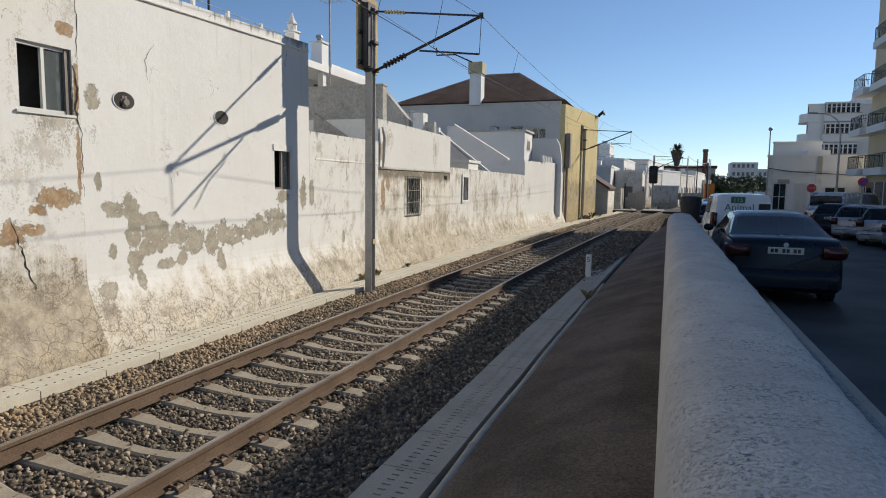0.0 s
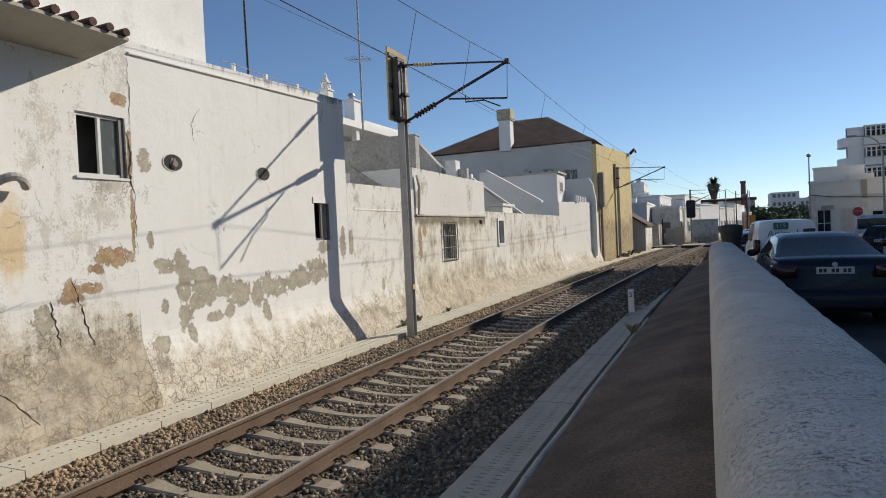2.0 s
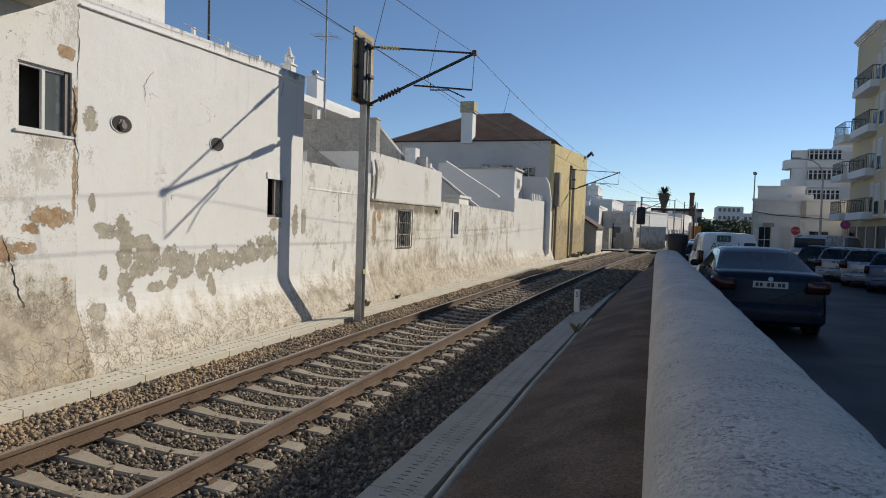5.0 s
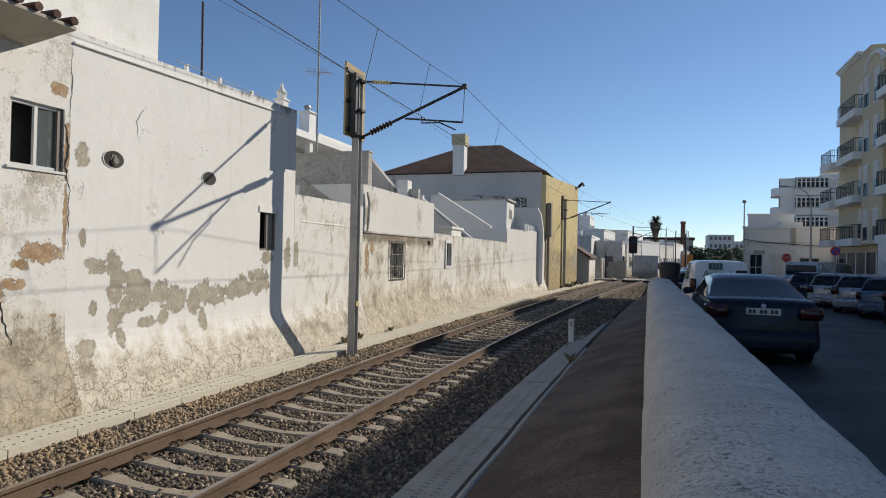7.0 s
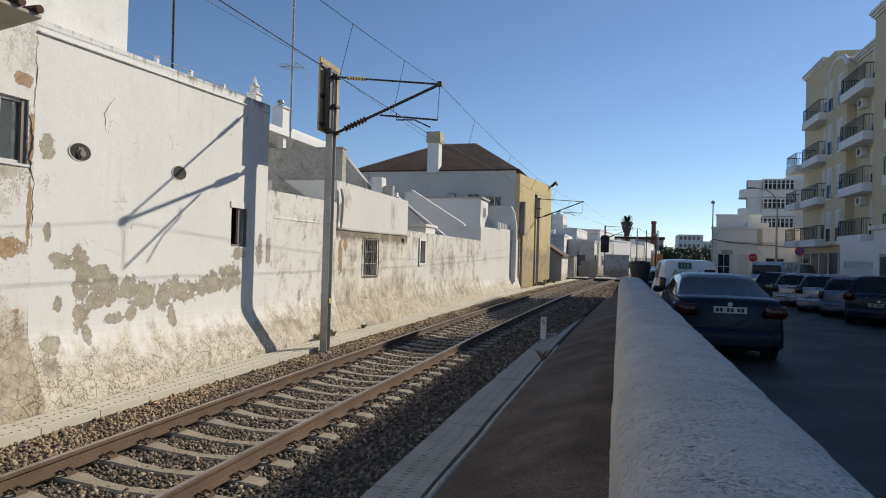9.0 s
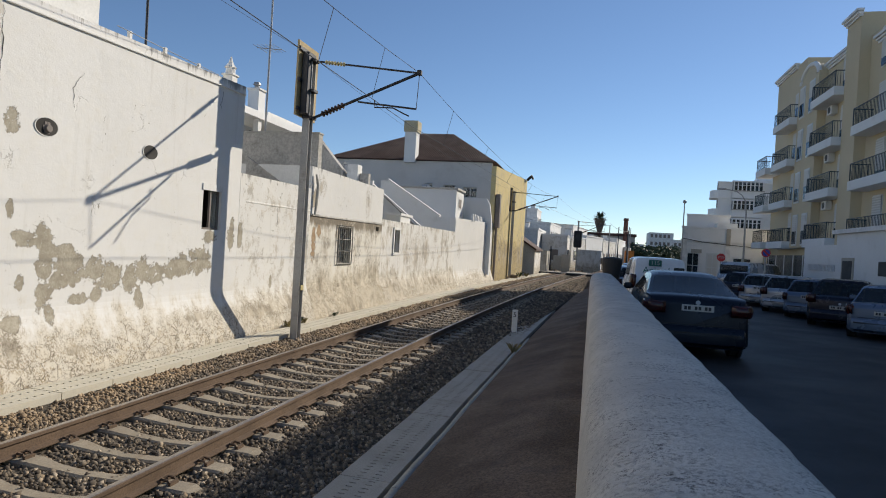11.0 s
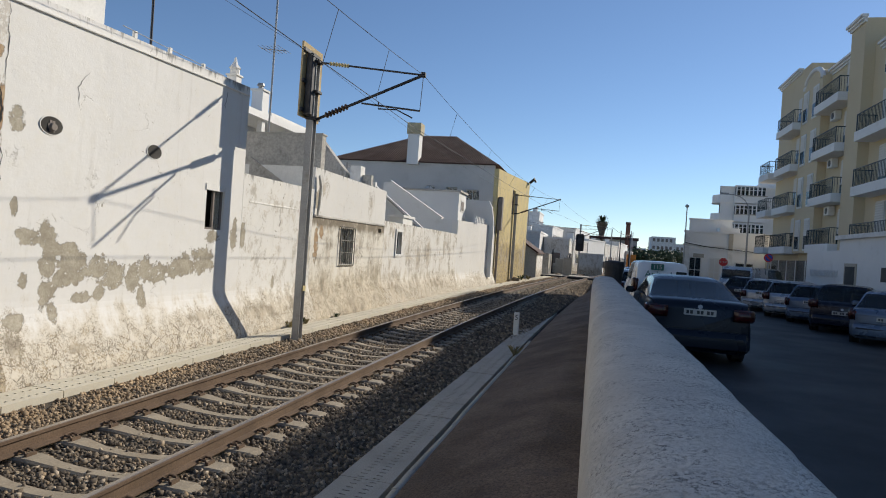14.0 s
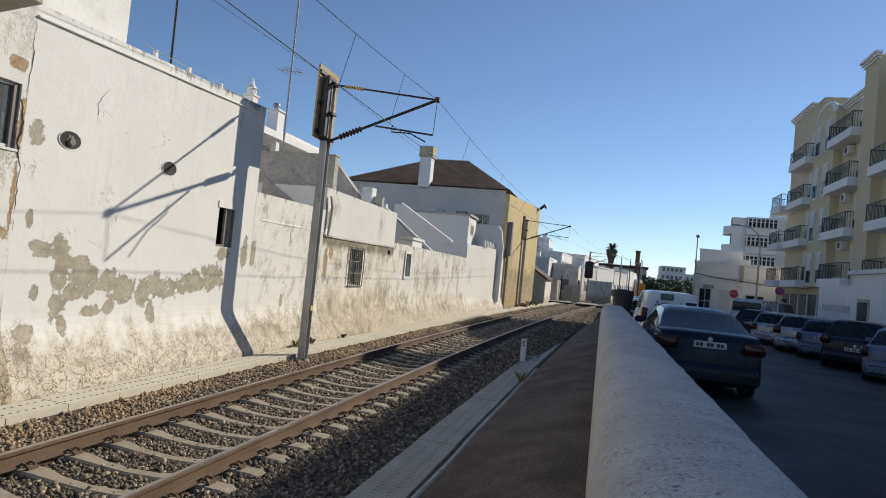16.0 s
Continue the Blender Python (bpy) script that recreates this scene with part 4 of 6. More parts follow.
part("cowl", tube_bm([(-13.2, 22.05, 7.27), (-13.2, 22.05, 7.42), (-13.2, 22.05, 7.44), (-13.2, 22.05, 7.54)], [0.1, 0.1, 0.16, 0.12], 10), M["steel"], chim, "round metal cowl")


def yagi(x, y, z0, z1, zb, spread):
    a = thing("tv_aerial", "thin steel aerial mast with spread dipole rods", "aerial")
    part("mast", tube_bm([(x, y, z0), (x, y, z1)], 0.035, 6), M["steel"], a)
    part("boom", tube_bm([(x - spread, y - 0.1, zb), (x + spread, y + 0.1, zb - 0.03)], 0.014, 5), M["steel"], a)
    for k in range(6):
        u = (k / 5 - 0.5) * 1.7 * spread
        part("dipole", tube_bm([(x + u - 0.1, y - 0.3, zb + 0.05), (x + u + 0.1, y + 0.3, zb - 0.05)], 0.009, 4), M["steel"], a)


yagi(-11.55, 20, 2.0, 11.5, 8.2, 0.45)
yagi(-11.0, 26, -0.6, 5.1, 4.95, 0.35)
shed = thing("gabled_shed", "grey board gable of a small rooftop shed", "shed")
child("gable", mesh_of("gable", [(-11.6, 21, 2.5), (-8.9, 21, 2.5), (-8.9, 21, 4.05), (-10.1, 21, 5.4), (-11.6, 21, 4.9), (-11.6, 21.3, 2.5), (-8.9, 21.3, 2.5), (-8.9, 21.3, 4.05), (-10.1, 21.3, 5.4), (-11.6, 21.3, 4.9)], [(0, 1, 2, 3, 4), (9, 8, 7, 6, 5), (1, 6, 7, 2), (2, 7, 8, 3), (3, 8, 9, 4), (4, 9, 5, 0)], M["grey_render"]), shed)

# ---- cream house with the barred window ----
house_c = thing("house", "cream stained house with sooty ledge and barred window", "house")
BAR = (17.42, 18.3, 0.85, 1.93)
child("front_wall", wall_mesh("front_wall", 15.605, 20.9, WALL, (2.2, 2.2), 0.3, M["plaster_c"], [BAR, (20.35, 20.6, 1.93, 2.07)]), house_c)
child("upper_wall", wall_mesh("upper_wall", 15.605, 20.9, WALL - 0.004, (3.52, 3.42), 0.3, M["plaster_c2"], foot=2.201, batter=0.0), house_c, "whiter upper wall")
block("flat_roof", -12, line_x(18) + WALL - 0.3, 16.25, 20.85, 2.7, 3.1, M["whitewash"], house_c)
child("end_wall", pane_mesh("end_wall", [(-12, 15.62, -0.5), (line_x(15.6) + WALL - 0.3, 15.62, -0.5), (line_x(15.6) + WALL - 0.3, 15.62, 3.5), (-12, 15.62, 3.5)], 0.2, M["whitewash"]), house_c)
child("ledge", sweep("ledge", [(0.0, 0.0), (0.03, 0.01), (0.028, 0.04), (0.0, 0.07)], steps(15.62, 20.88, 10), lambda y, o, h: (line_x(y) + WALL + o - 0.002, y, 2.16 + h), M["grey_render"]), house_c, "sooty ledge")
side_window(house_c, *BAR, inset=0.2, frame_mat="brown_frame", label="narrow window behind iron bars")
grid = child("window_grille", bpy.data.meshes.new("window_grille"), house_c, "bowed wrought iron grille")
for k in range(8):
    y = BAR[0] - 0.06 + (BAR[1] - BAR[0] + 0.12) * k / 7
    x = line_x(y) + WALL
    part("bar", tube_bm([(x - 0.02, y, BAR[2] - 0.08), (x + 0.05, y, BAR[2] - 0.03), (x + 0.06, y, (BAR[2] + BAR[3]) / 2), (x + 0.05, y, BAR[3] + 0.03), (x - 0.02, y, BAR[3] + 0.08)], 0.016, 5), M["iron"], grid)
for z in (BAR[2] - 0.02, BAR[2] + 0.36, BAR[2] + 0.72, BAR[3] + 0.02):
    part("cross_bar", tube_bm([(line_x(17.4) + WALL + 0.055, BAR[0] - 0.07, z), (line_x(18.3) + WALL + 0.055, BAR[1] + 0.07, z)], 0.014, 5), M["iron"], grid)
for s in (1, -1):
    part("scroll", tube_bm([(line_x(17.8) + WALL + 0.07, 17.86 + s * 0.3 * math.sin(a * 3), BAR[2] + 0.1 + 0.9 * a) for a in steps(0, 1, 9)], 0.012, 5), M["iron"], grid)
# black block paints the shade inside the small vent opening
block("vent_shade_block", line_x(20.5) + WALL - 0.25, line_x(20.5) + WALL - 0.2, 20.3, 20.65, 1.95, 2.15, M["black"], house_c)
part("downpipe", tube_bm([(line_x(15.7) + WALL + 0.06, 15.72, 3.3), (line_x(15.7) + WALL + 0.09, 15.8, 3.0), (line_x(15.7) + WALL + 0.08, 15.78, 2.5), (line_x(15.7) + WALL + 0.07, 15.74, 2.2)], [0.03, 0.04, 0.04, 0.03], 8), M["grey_render"], house_c, "broken grey downpipe stub")
rooftop = thing("roof_parapet", "low pale parapet with a small white pillar on the roofs", "parapet")
block("wall", -11.5, -8.0, 21.2, 21.4, 2.5, 4.0, M["grey_render"], rooftop)
block("pillar", -8.75, -8.35, 21.0, 21.42, 2.5, 4.3, M["whitewash"], rooftop)

# ---- patched yard wall with the slit window ----
house_d = thing("yard_house", "low patched white wall with a dark slit window", "house")
SLIT = (22.15, 22.75, 1.2, 2.05)
child("front_wall", wall_mesh("front_wall", 20.905, 30.4, WALL, (2.38, 2.3), 0.3, M["plaster_d"], [SLIT]), house_d)
child("slit_frame", frame_mesh("slit_frame", 0.8, 1.05, 0.1, 0.03, M["whitewash"]), house_d, "raised white surround", at=pose(line_x(22.4) + WALL - 0.005, 22.05, 1.1))
block("slit_shutter", line_x(22.4) + WALL - 0.2, line_x(22.4) + WALL - 0.14, 22.05, 22.85, 1.1, 2.15, M["paint_navy"], house_d, "dark blue shutter")
block("chimney_stub", line_x(22.6) + WALL - 0.65, line_x(22.6) + WALL - 0.05, 22.9, 24.2, 2.2, 2.62, M["whitewash"], house_d)
block("chimney_cap", line_x(22.6) + WALL - 0.7, line_x(22.6) + WALL, 22.8, 24.4, 2.62, 2.72, M["whitewash"], house_d)
stair = thing("outdoor_stair", "white rendered stair flank rising between yards", "stairs")


def flat_y(name, pts, y, thick, material, parent, label=""):
    """A wall that faces the camera's end of the street: a polygon of (x, z) at y, with a thickness."""
    k = len(pts)
    verts = [(x, y, z) for x, z in pts] + [(x, y + thick, z) for x, z in pts]
    faces = [tuple(range(k)), tuple(range(2 * k - 1, k - 1, -1))] + [(i + k, (i + 1) % k + k, (i + 1) % k, i)[::-1] for i in range(k)]
    me = mesh_of(name, verts, [f[::-1] for f in faces], material)
    bm = bmesh.new()
    bm.from_mesh(me)
    bmesh.ops.recalc_face_normals(bm, faces=bm.faces[:])
    bm.to_mesh(me), bm.free()
    return child(name, me, parent, label)


flat_y("flank", [(-10.8, -0.5), (-6.75, -0.5), (-6.75, 3.02), (-7.6, 3.02), (-10.4, 4.75), (-10.8, 4.75)], 30.45, 0.25, M["white_paint"], stair)
flat_y("cap", [(-7.6, 3.02), (-10.4, 4.75), (-10.4, 4.85), (-7.55, 3.1)], 30.4, 0.35, M["whitewash"], stair)
part("handrail", tube_bm([(-9.9, 26.5, 4.2), (-7.75, 26.5, 2.45)], 0.04, 6), M["grey_render"], stair, "dark handrail")
flat_y("lower_flank", [(-10.5, 0.0), (-7.35, 0.0), (-7.35, 2.3), (-9.6, 4.0), (-9.95, 4.3), (-10.5, 4.3)], 26.6, 0.2, M["white_paint"], stair)
block("newel", -9.95, -9.75, 26.4, 26.6, 2.2, 4.3, M["whitewash"], stair)
hut = thing("rooftop_hut", "small white rooftop room with a little window", "house")
block("wall", -11.8, -7.55, 34.0, 36.0, 0, 4.75, M["white_paint"], hut)
block("window_frame", -7.552, -7.53, 34.6, 35.4, 3.7, 4.35, M["alu"], hut)
block("pane", -7.535, -7.52, 34.68, 35.32, 3.78, 4.27, M["brown_frame"], hut)
block("roof_edge", -11.9, -7.45, 33.9, 36.1, 4.75, 4.85, M["grey_render"], hut)
low = thing("garden_wall", "grey shaded yard wall before the yellow house", "wall")
flat_y("wall", [(-9.2, 0), (-5.95, 0), (-5.95, 3.3), (-6.1, 4.2), (-6.3, 4.55), (-9.2, 4.55)], 36.8, 0.25, M["white_paint"], low)
house_e = thing("yard_house", "plain white yard wall beside the yellow house", "house")
child("front_wall", wall_mesh("front_wall", 30.405, 38.4, WALL, (3.0, 3.15), 0.3, M["plaster_e"]), house_e)
for k in range(9):
    block("baluster", line_x(36) + WALL - 0.25, line_x(36) + WALL - 0.12, 33.5 + k * 0.5, 33.62 + k * 0.5, 3.0, 3.42, M["whitewash"], house_e)

# ---- the yellow house ----
house_f = thing("house", "two-storey house with faded yellow front and red hipped roof", "house")
FY0, FY1, FTOP = 38.5, 48.2, 6.74
child("front_wall", wall_mesh("front_wall", FY0, FY1, WALL, (FTOP, 7.02), 0.3, M["yellow"], [(42.7, 43.6, 4.2, 5.9)], batter=0.0), house_f)
side_window(house_f, 42.7, 43.6, 4.2, 5.9, frame_mat="brown_frame", label="tall narrow shuttered window")
WINS = [(-10.74, -10.19, 4.95, 5.5), (-9.43, -8.69, 4.75, 5.45), (-8.13, -7.26, 4.7, 5.35)]
GX0, GX1 = -17.5, line_x(FY0) + WALL - 0.3


def cross_wall(name, y, x0, x1, z0, z1, holes, thick, material, parent):
    xs = sorted({x0, x1, *(v for h in holes for v in h[:2])})
    zs = sorted({z0, z1, *(v for h in holes for v in h[2:])})
    bm = bmesh.new()
    for a, b in zip(xs, xs[1:]):
        for c, e in zip(zs, zs[1:]):
            if not any(h[0] <= a and b <= h[1] and h[2] <= c and e <= h[3] for h in holes):
                box_bm(a, b, y, y + thick, c, e, 0, bm)
    bmesh.ops.remove_doubles(bm, verts=bm.verts[:], dist=0.0005)
    seen, kill = {}, []
    for f in bm.faces:
        key = tuple(sorted(v.index for v in f.verts)) if False else tuple(round(v, 3) for v in f.calc_center_median())
        if key in seen:
            kill += [f, seen[key]]
        seen[key] = f
    bmesh.ops.delete(bm, geom=list(set(kill)), context="FACES_ONLY")
    return part(name, bm, material, parent)


cross_wall("gable_wall", FY0, GX0, GX1, -1, 6.94, WINS, 0.3, M["gable_paint"], house_f)
for x0, x1, z0, z1 in WINS:
    w = child("window", frame_mesh("window", x1 - x0, z1 - z0, 0.05, 0.05, M["alu"], ((x1 - x0) * 0.5,)), house_f, "small aluminium window", at=pose(x0, FY0 + 0.2, z0, 0, 0, -90) if False else pose(x1, FY0 + 0.2, z0, 0, 0, 90))
    child("pane", pane_mesh("pane", [(0.02, 0.05, 0.05), (0.02, x1 - x0 - 0.05, 0.05), (0.02, x1 - x0 - 0.05, z1 - z0 - 0.05), (0.02, 0.05, z1 - z0 - 0.05)], 0.006, M["glass"]), w)
# one black panel painted as the unlit rooms behind these windows
block("room_shade", -11.5, -6.9, FY0 + 0.6, FY0 + 0.65, 4.4, 6.0, M["black"], house_f, "dark panel painted as the unlit rooms behind the windows")


def hip_roof(x0, x1, y0, y1, z0, rise, parent):
    inset = min(x1 - x0, y1 - y0) / 2
    v = [(x0, y0, z0), (x1, y0, z0), (x1, y1, z0), (x0, y1, z0), (x0 + inset, (y0 + y1) / 2, z0 + rise), (x1 - inset * 0.8, (y0 + y1) / 2, z0 + rise)]
    f = [(0, 1, 5, 4), (1, 2, 5), (2, 3, 4, 5), (3, 0, 4), (3, 2, 1, 0)]
    roof = child("roof", mesh_of("roof", v, f, M["roof_tile"]), parent, "dark red tiled hipped roof")
    # rows of barrel tiles up the two slopes that show
    n = 96
    for k in range(1, n):
        x = x0 + (x1 - x0) * k / n
        t = min(1.0, (x - x0) / inset, (x1 - x) / (inset * 0.8))
        part("roof_rib", tube_bm([(x, y0 - 0.05, z0 + 0.02), (x, y0 + (y1 - y0) / 2 * t, z0 + rise * t + 0.01)], 0.036, 5), M["roof_tile"], roof)
    n = 44
    for k in range(1, n):
        y = y0 + (y1 - y0) * k / n
        t = 1 - abs(2 * k / n - 1)
        part("roof_rib", tube_bm([(x1 + 0.05, y, z0 + 0.02), (x1 - inset * 0.8 * t, y, z0 + rise * t + 0.01)], 0.036, 5), M["roof_tile"], roof)


hip_roof(GX0 - 0.2, GX1 + 0.2, FY0 - 0.15, FY1, 6.96, 2.6, house_f)
fch = thing("chimney", "tall white chimney with yellowed top on the tiled roof", "chimney")
block("shaft", -12.1, -11.35, 38.2, 38.95, 6.8, 9.2, M["white_paint"], fch)
block("cap", -12.18, -11.27, 38.12, 39.03, 8.75, 9.45, M["stained_head"], fch, "yellow stained chimney head")
dish = thing("satellite_dish", "white satellite dish on the roof edge", "dish", at=pose(-9.75, 36.0, 5.1, 70, 0, 30))
bm = bmesh.new()
bmesh.ops.create_uvsphere(bm, u_segments=16, v_segments=10, radius=0.6)
bmesh.ops.delete(bm, geom=[v for v in bm.verts if v.co.z > -0.42], context="VERTS")
part("reflector", bm, M["white_paint"], dish, smooth=True)
part("arm", tube_bm([(0, 0, -0.6), (0, 0.3, -0.2), (0, 0.05, 0.1)], 0.02, 5), M["steel"], dish)
part("stand", tube_bm([(0, 0, -0.6), (0, -0.7, -0.6)], 0.03, 5), M["steel"], dish)
pipe_f = part("downpipe", tube_bm([(line_x(38.8) + WALL + 0.12, 38.8, -0.6), (line_x(38.8) + WALL + 0.12, 38.8, 3.4)], 0.08, 8), M["brown_frame"])
tagged(pipe_f, "brown iron downpipe at the yellow house corner", "pipe")
boxf = block("pipe_box", line_x(38.8) + WALL + 0.02, line_x(38.8) + WALL + 0.3, 38.6, 39.15, 2.9, 5.0, M["brown_frame"], None, "", 0.02)
tagged(boxf, "tall brown pipe casing on the yellow house", "casing")
knob = part("roof_spout", tube_bm([(line_x(48) + WALL + 0.05, 47.9, 7.0), (line_x(48) + WALL + 0.4, 47.8, 7.3), (line_x(48) + WALL + 0.5, 47.8, 7.05)], [0.11, 0.13, 0.09], 8), M["dark_steel"])
tagged(knob, "dark spout at the roof corner of the yellow house", "spout")
# ---- railway furniture ----
def insulator(p, q, r, material, parent, sheds=7):
    """A string of ribbed sheds between two points."""
    p, q = Vector(p), Vector(q)
    pts, rad = [], []
    for k in range(sheds):
        for t, s in ((0.0, 0.45), (0.35, 1.0), (0.55, 1.0), (0.9, 0.45)):
            pts.append(p + (q - p) * ((k + t) / sheds))
            rad.append(r * s)
    return part("insulator", tube_bm(pts, rad, 8), material, parent, "ribbed insulator")


def h_beam(h, w, d, z0, z1, t=0.014):
    """One rolled H section, flanges across the track."""
    a, b, c = w / 2, d / 2, t / 2
    ring = [(-a, -b), (a, -b), (a, -b + t), (c, -b + t), (c, b - t), (a, b - t), (a, b), (-a, b), (-a, b - t), (-c, b - t), (-c, -b + t), (-a, -b + t)]
    bm = bmesh.new()
    lo, hi = [[bm.verts.new((x, y, z)) for x, y in ring] for z in (z0, z1)]
    for i in range(12):
        bm.faces.new((lo[i], lo[(i + 1) % 12], hi[(i + 1) % 12], hi[i]))
    bm.faces.new(hi), bm.faces.new(lo[::-1])
    return bm


def mast(x, y, zb, top, tip, label, detail=True):
    """A railway mast with its hinged bracket; tip is where the carrying wire hangs."""
    m = thing("catenary_mast", label, "mast")
    part("pole", h_beam(0, 0.17, 0.19, zb - 0.3, top), M["steel"], m).matrix_basis = pose(x, y, 0)
    part("footing", box_bm(x - 0.16, x + 0.16, y - 0.16, y + 0.16, zb - 0.5, zb - 0.04, 0.02), M["concrete"], m, "concrete footing")
    a, b, t = Vector((x + 0.1, y, top - 0.06)), Vector((x + 0.14, y, top - 1.36)), Vector(tip)
    part("top_tube", tube_bm([a, t], 0.022, 8), M["dark_steel"], m)
    part("bracket_tube", tube_bm([b, t], 0.034, 8), M["dark_steel"], m)
    insulator(a.lerp(t, 0.1), a.lerp(t, 0.3), 0.05, M["pale_insulator"], m)
    insulator(b.lerp(t, 0.08), b.lerp(t, 0.3), 0.075, M["insulator"], m)
    r0, r1 = b.lerp(t, 0.43), Vector((t.x - 0.03, y, t.z - 0.79))
    part("registration_tube", tube_bm([r0 + Vector((0, 0, -0.06)), r1], 0.022, 6), M["dark_steel"], m)
    part("steady_arm", tube_bm([r0 + Vector((0.4, 0, -0.02)), r0 + Vector((0.4, 0, -0.18)), r0 + Vector((0.8, 0.1, -0.17)), r0 + Vector((1.15, 0.2, -0.33))], 0.016, 6), M["dark_steel"], m)
    part("tie", tube_bm([t, r1], 0.008, 5), M["dark_steel"], m)
    part("clamp", box_bm(t.x - 0.05, t.x + 0.05, y - 0.05, y + 0.05, t.z - 0.05, t.z + 0.06, 0.01), M["dark_steel"], m)
    for z in (top - 0.06, top - 0.75, top - 1.36):
        part("bracket", box_bm(x - 0.1, x + 0.16, y - 0.12, y + 0.12, z - 0.035, z + 0.035, 0.008), M["dark_steel"], m)
    return m


m1 = mast(-6.5, 13.1, -0.74, 5.66, (-3.9, 13.1, 5.31), "grey steel mast with insulated bracket beside the drain")
block("marker_band", -6.4, -6.392, 13.03, 13.17, 0.35, 0.47, M["pale_insulator"], m1, "yellow painted mark")
board = thing("mast_board", "weathered tan board fixed behind the mast head", "board")
part("panel", box_bm(-6.67, -6.62, 12.72, 13.72, 4.3, 5.98, 0.006), M["plywood"], board)
for z in (4.45, 5.1, 5.8):
    part("batten", box_bm(-6.62, -6.57, 12.7, 13.5, z - 0.04, z + 0.04, 0.005), M["dark_steel"], board)
part("switch_box", box_bm(-6.6, -6.44, 12.85, 13.0, 4.35, 5.75, 0.02), M["dark_steel"], board, "long dark equipment box")
mast(-5.5, 43.3, -0.35, 5.66, (-2.5, 43.3, 5.42), "distant steel mast with bracket by the yellow house")
mast(-1.55, 68.0, -0.1, 5.1, (1.2, 68.0, 4.9), "far steel mast beyond the level crossing")


def wire(points, r, label):
    ob = part("overhead_wire", tube_bm(points, r, 5), M["dark_steel"])
    return tagged(ob, label, "wire", "overhead wires")


def span(p, q, sag, n=16):
    p, q = Vector(p), Vector(q)
    return [p.lerp(q, t) + Vector((0, 0, -4 * sag * t * (1 - t))) for t in steps(0, 1, n)]


carry = span((-3.95, -20, 5.4), (-3.9, 13.1, 5.31), 0.75) + span((-3.9, 13.1, 5.31), (-2.5, 43.3, 5.42), 0.55)[1:] + span((-2.5, 43.3, 5.42), (1.2, 68, 4.9), 0.4)[1:]
wire(carry, 0.0055, "sagging carrying wire above the track")
contact = [(-4.1, -20, 4.05), (-4.1, 13.3, 4.2), (-2.8, 43.4, 4.5), (0.9, 68, 4.2)]
wire(contact, 0.0065, "straight contact wire above the track")
wire(span((-6.9, -20, 5.9), (-6.55, 13.1, 5.75), 0.35) + span((-6.55, 13.1, 5.75), (-5.5, 43.3, 5.7), 0.4)[1:], 0.004, "thin return wire between the mast heads")


def height_at(path, y):
    for a, b in zip(path, path[1:]):
        if a[1] <= y <= b[1]:
            t = (y - a[1]) / (b[1] - a[1])
            return Vector(a).lerp(Vector(b), t)


for y in (4.0, 8.5, 10.8, 16.0, 20.5, 25.5, 31, 37):
    d = part("dropper", tube_bm([height_at(carry, y), height_at(contact, y)], 0.005, 4), M["dark_steel"])
    tagged(d, "thin dropper wire between the overhead wires", "wire", "droppers")


def text_mesh(name, body, size, material, m, parent=None, label=""):
    cu = bpy.data.curves.new(name, "FONT")
    cu.body, cu.size, cu.extrude, cu.align_x, cu.align_y = body, size, 0.002, "CENTER", "CENTER"
    tmp = bpy.data.objects.new(name, cu)
    me = bpy.data.meshes.new_from_object(tmp)
    bpy.data.objects.remove(tmp)
    me.materials.clear()
    me.materials.append(material)
    ob = child(name, me, parent, label)
    ob.matrix_basis = m
    return ob


stake = thing("track_marker", "white concrete stake with a black five in the ballast", "marker")
part("post", box_bm(-2.16, -2.0, 18.25, 18.35, -1.1, -0.19, 0.015), M["whitewash"], stake)
text_mesh("numeral", "5", 0.2, M["ink"], pose(-2.08, 18.246, -0.34, 90, 0, 0), stake, "black numeral")

sig = thing("signal_post", "black railway signal with round head at the crossing", "signal")
part("pole", tube_bm([(-1.45, 64, -0.4), (-1.45, 64, 2.6)], 0.07, 8), M["steel"], sig)
part("head", box_bm(-1.85, -1.05, 63.7, 63.85, 2.2, 3.9, 0.1), M["ink"], sig)
part("lamp_hood", tube_bm([(-1.4, 63.72, 3.2), (-1.4, 63.5, 3.2)], [0.28, 0.3], 14), M["dark_steel"], sig)
part("lens", tube_bm([(-1.4, 63.6, 3.2), (-1.4, 63.58, 3.2)], 0.2, 14), M["red_lens"], sig)
for x, y, h in ((-4.5, 58.5, 1.5), (-2.36, 60, 1.75), (-3.3, 63, 1.6)):
    cab = part("relay_cabinet", box_bm(x - 0.4, x + 0.4, y, y + 0.5, -0.3, -0.3 + h, 0.03), M["concrete"])
    tagged(cab, "grey metal relay cabinet by the level crossing", "cabinet", "relay cabinets")
crossing = part("level_crossing", box_bm(-8, 9, 56, 62, -0.4, -0.2, 0.02), M["asphalt"])
tagged(crossing, "worn asphalt level crossing over the track", "crossing", kind="structure")
for k, (x, y) in enumerate(((-3.6, 56.2), (-1.2, 56.4), (-6.0, 57.0))):
    deck = part("crossing_panel", box_bm(x - 0.9, x + 0.9, y, y + 3.5, -0.3, -0.16 + 0.01 * k, 0.02), M["concrete"])
    tagged(deck, "pale concrete crossing panel between the rails", "panel", "crossing panels")


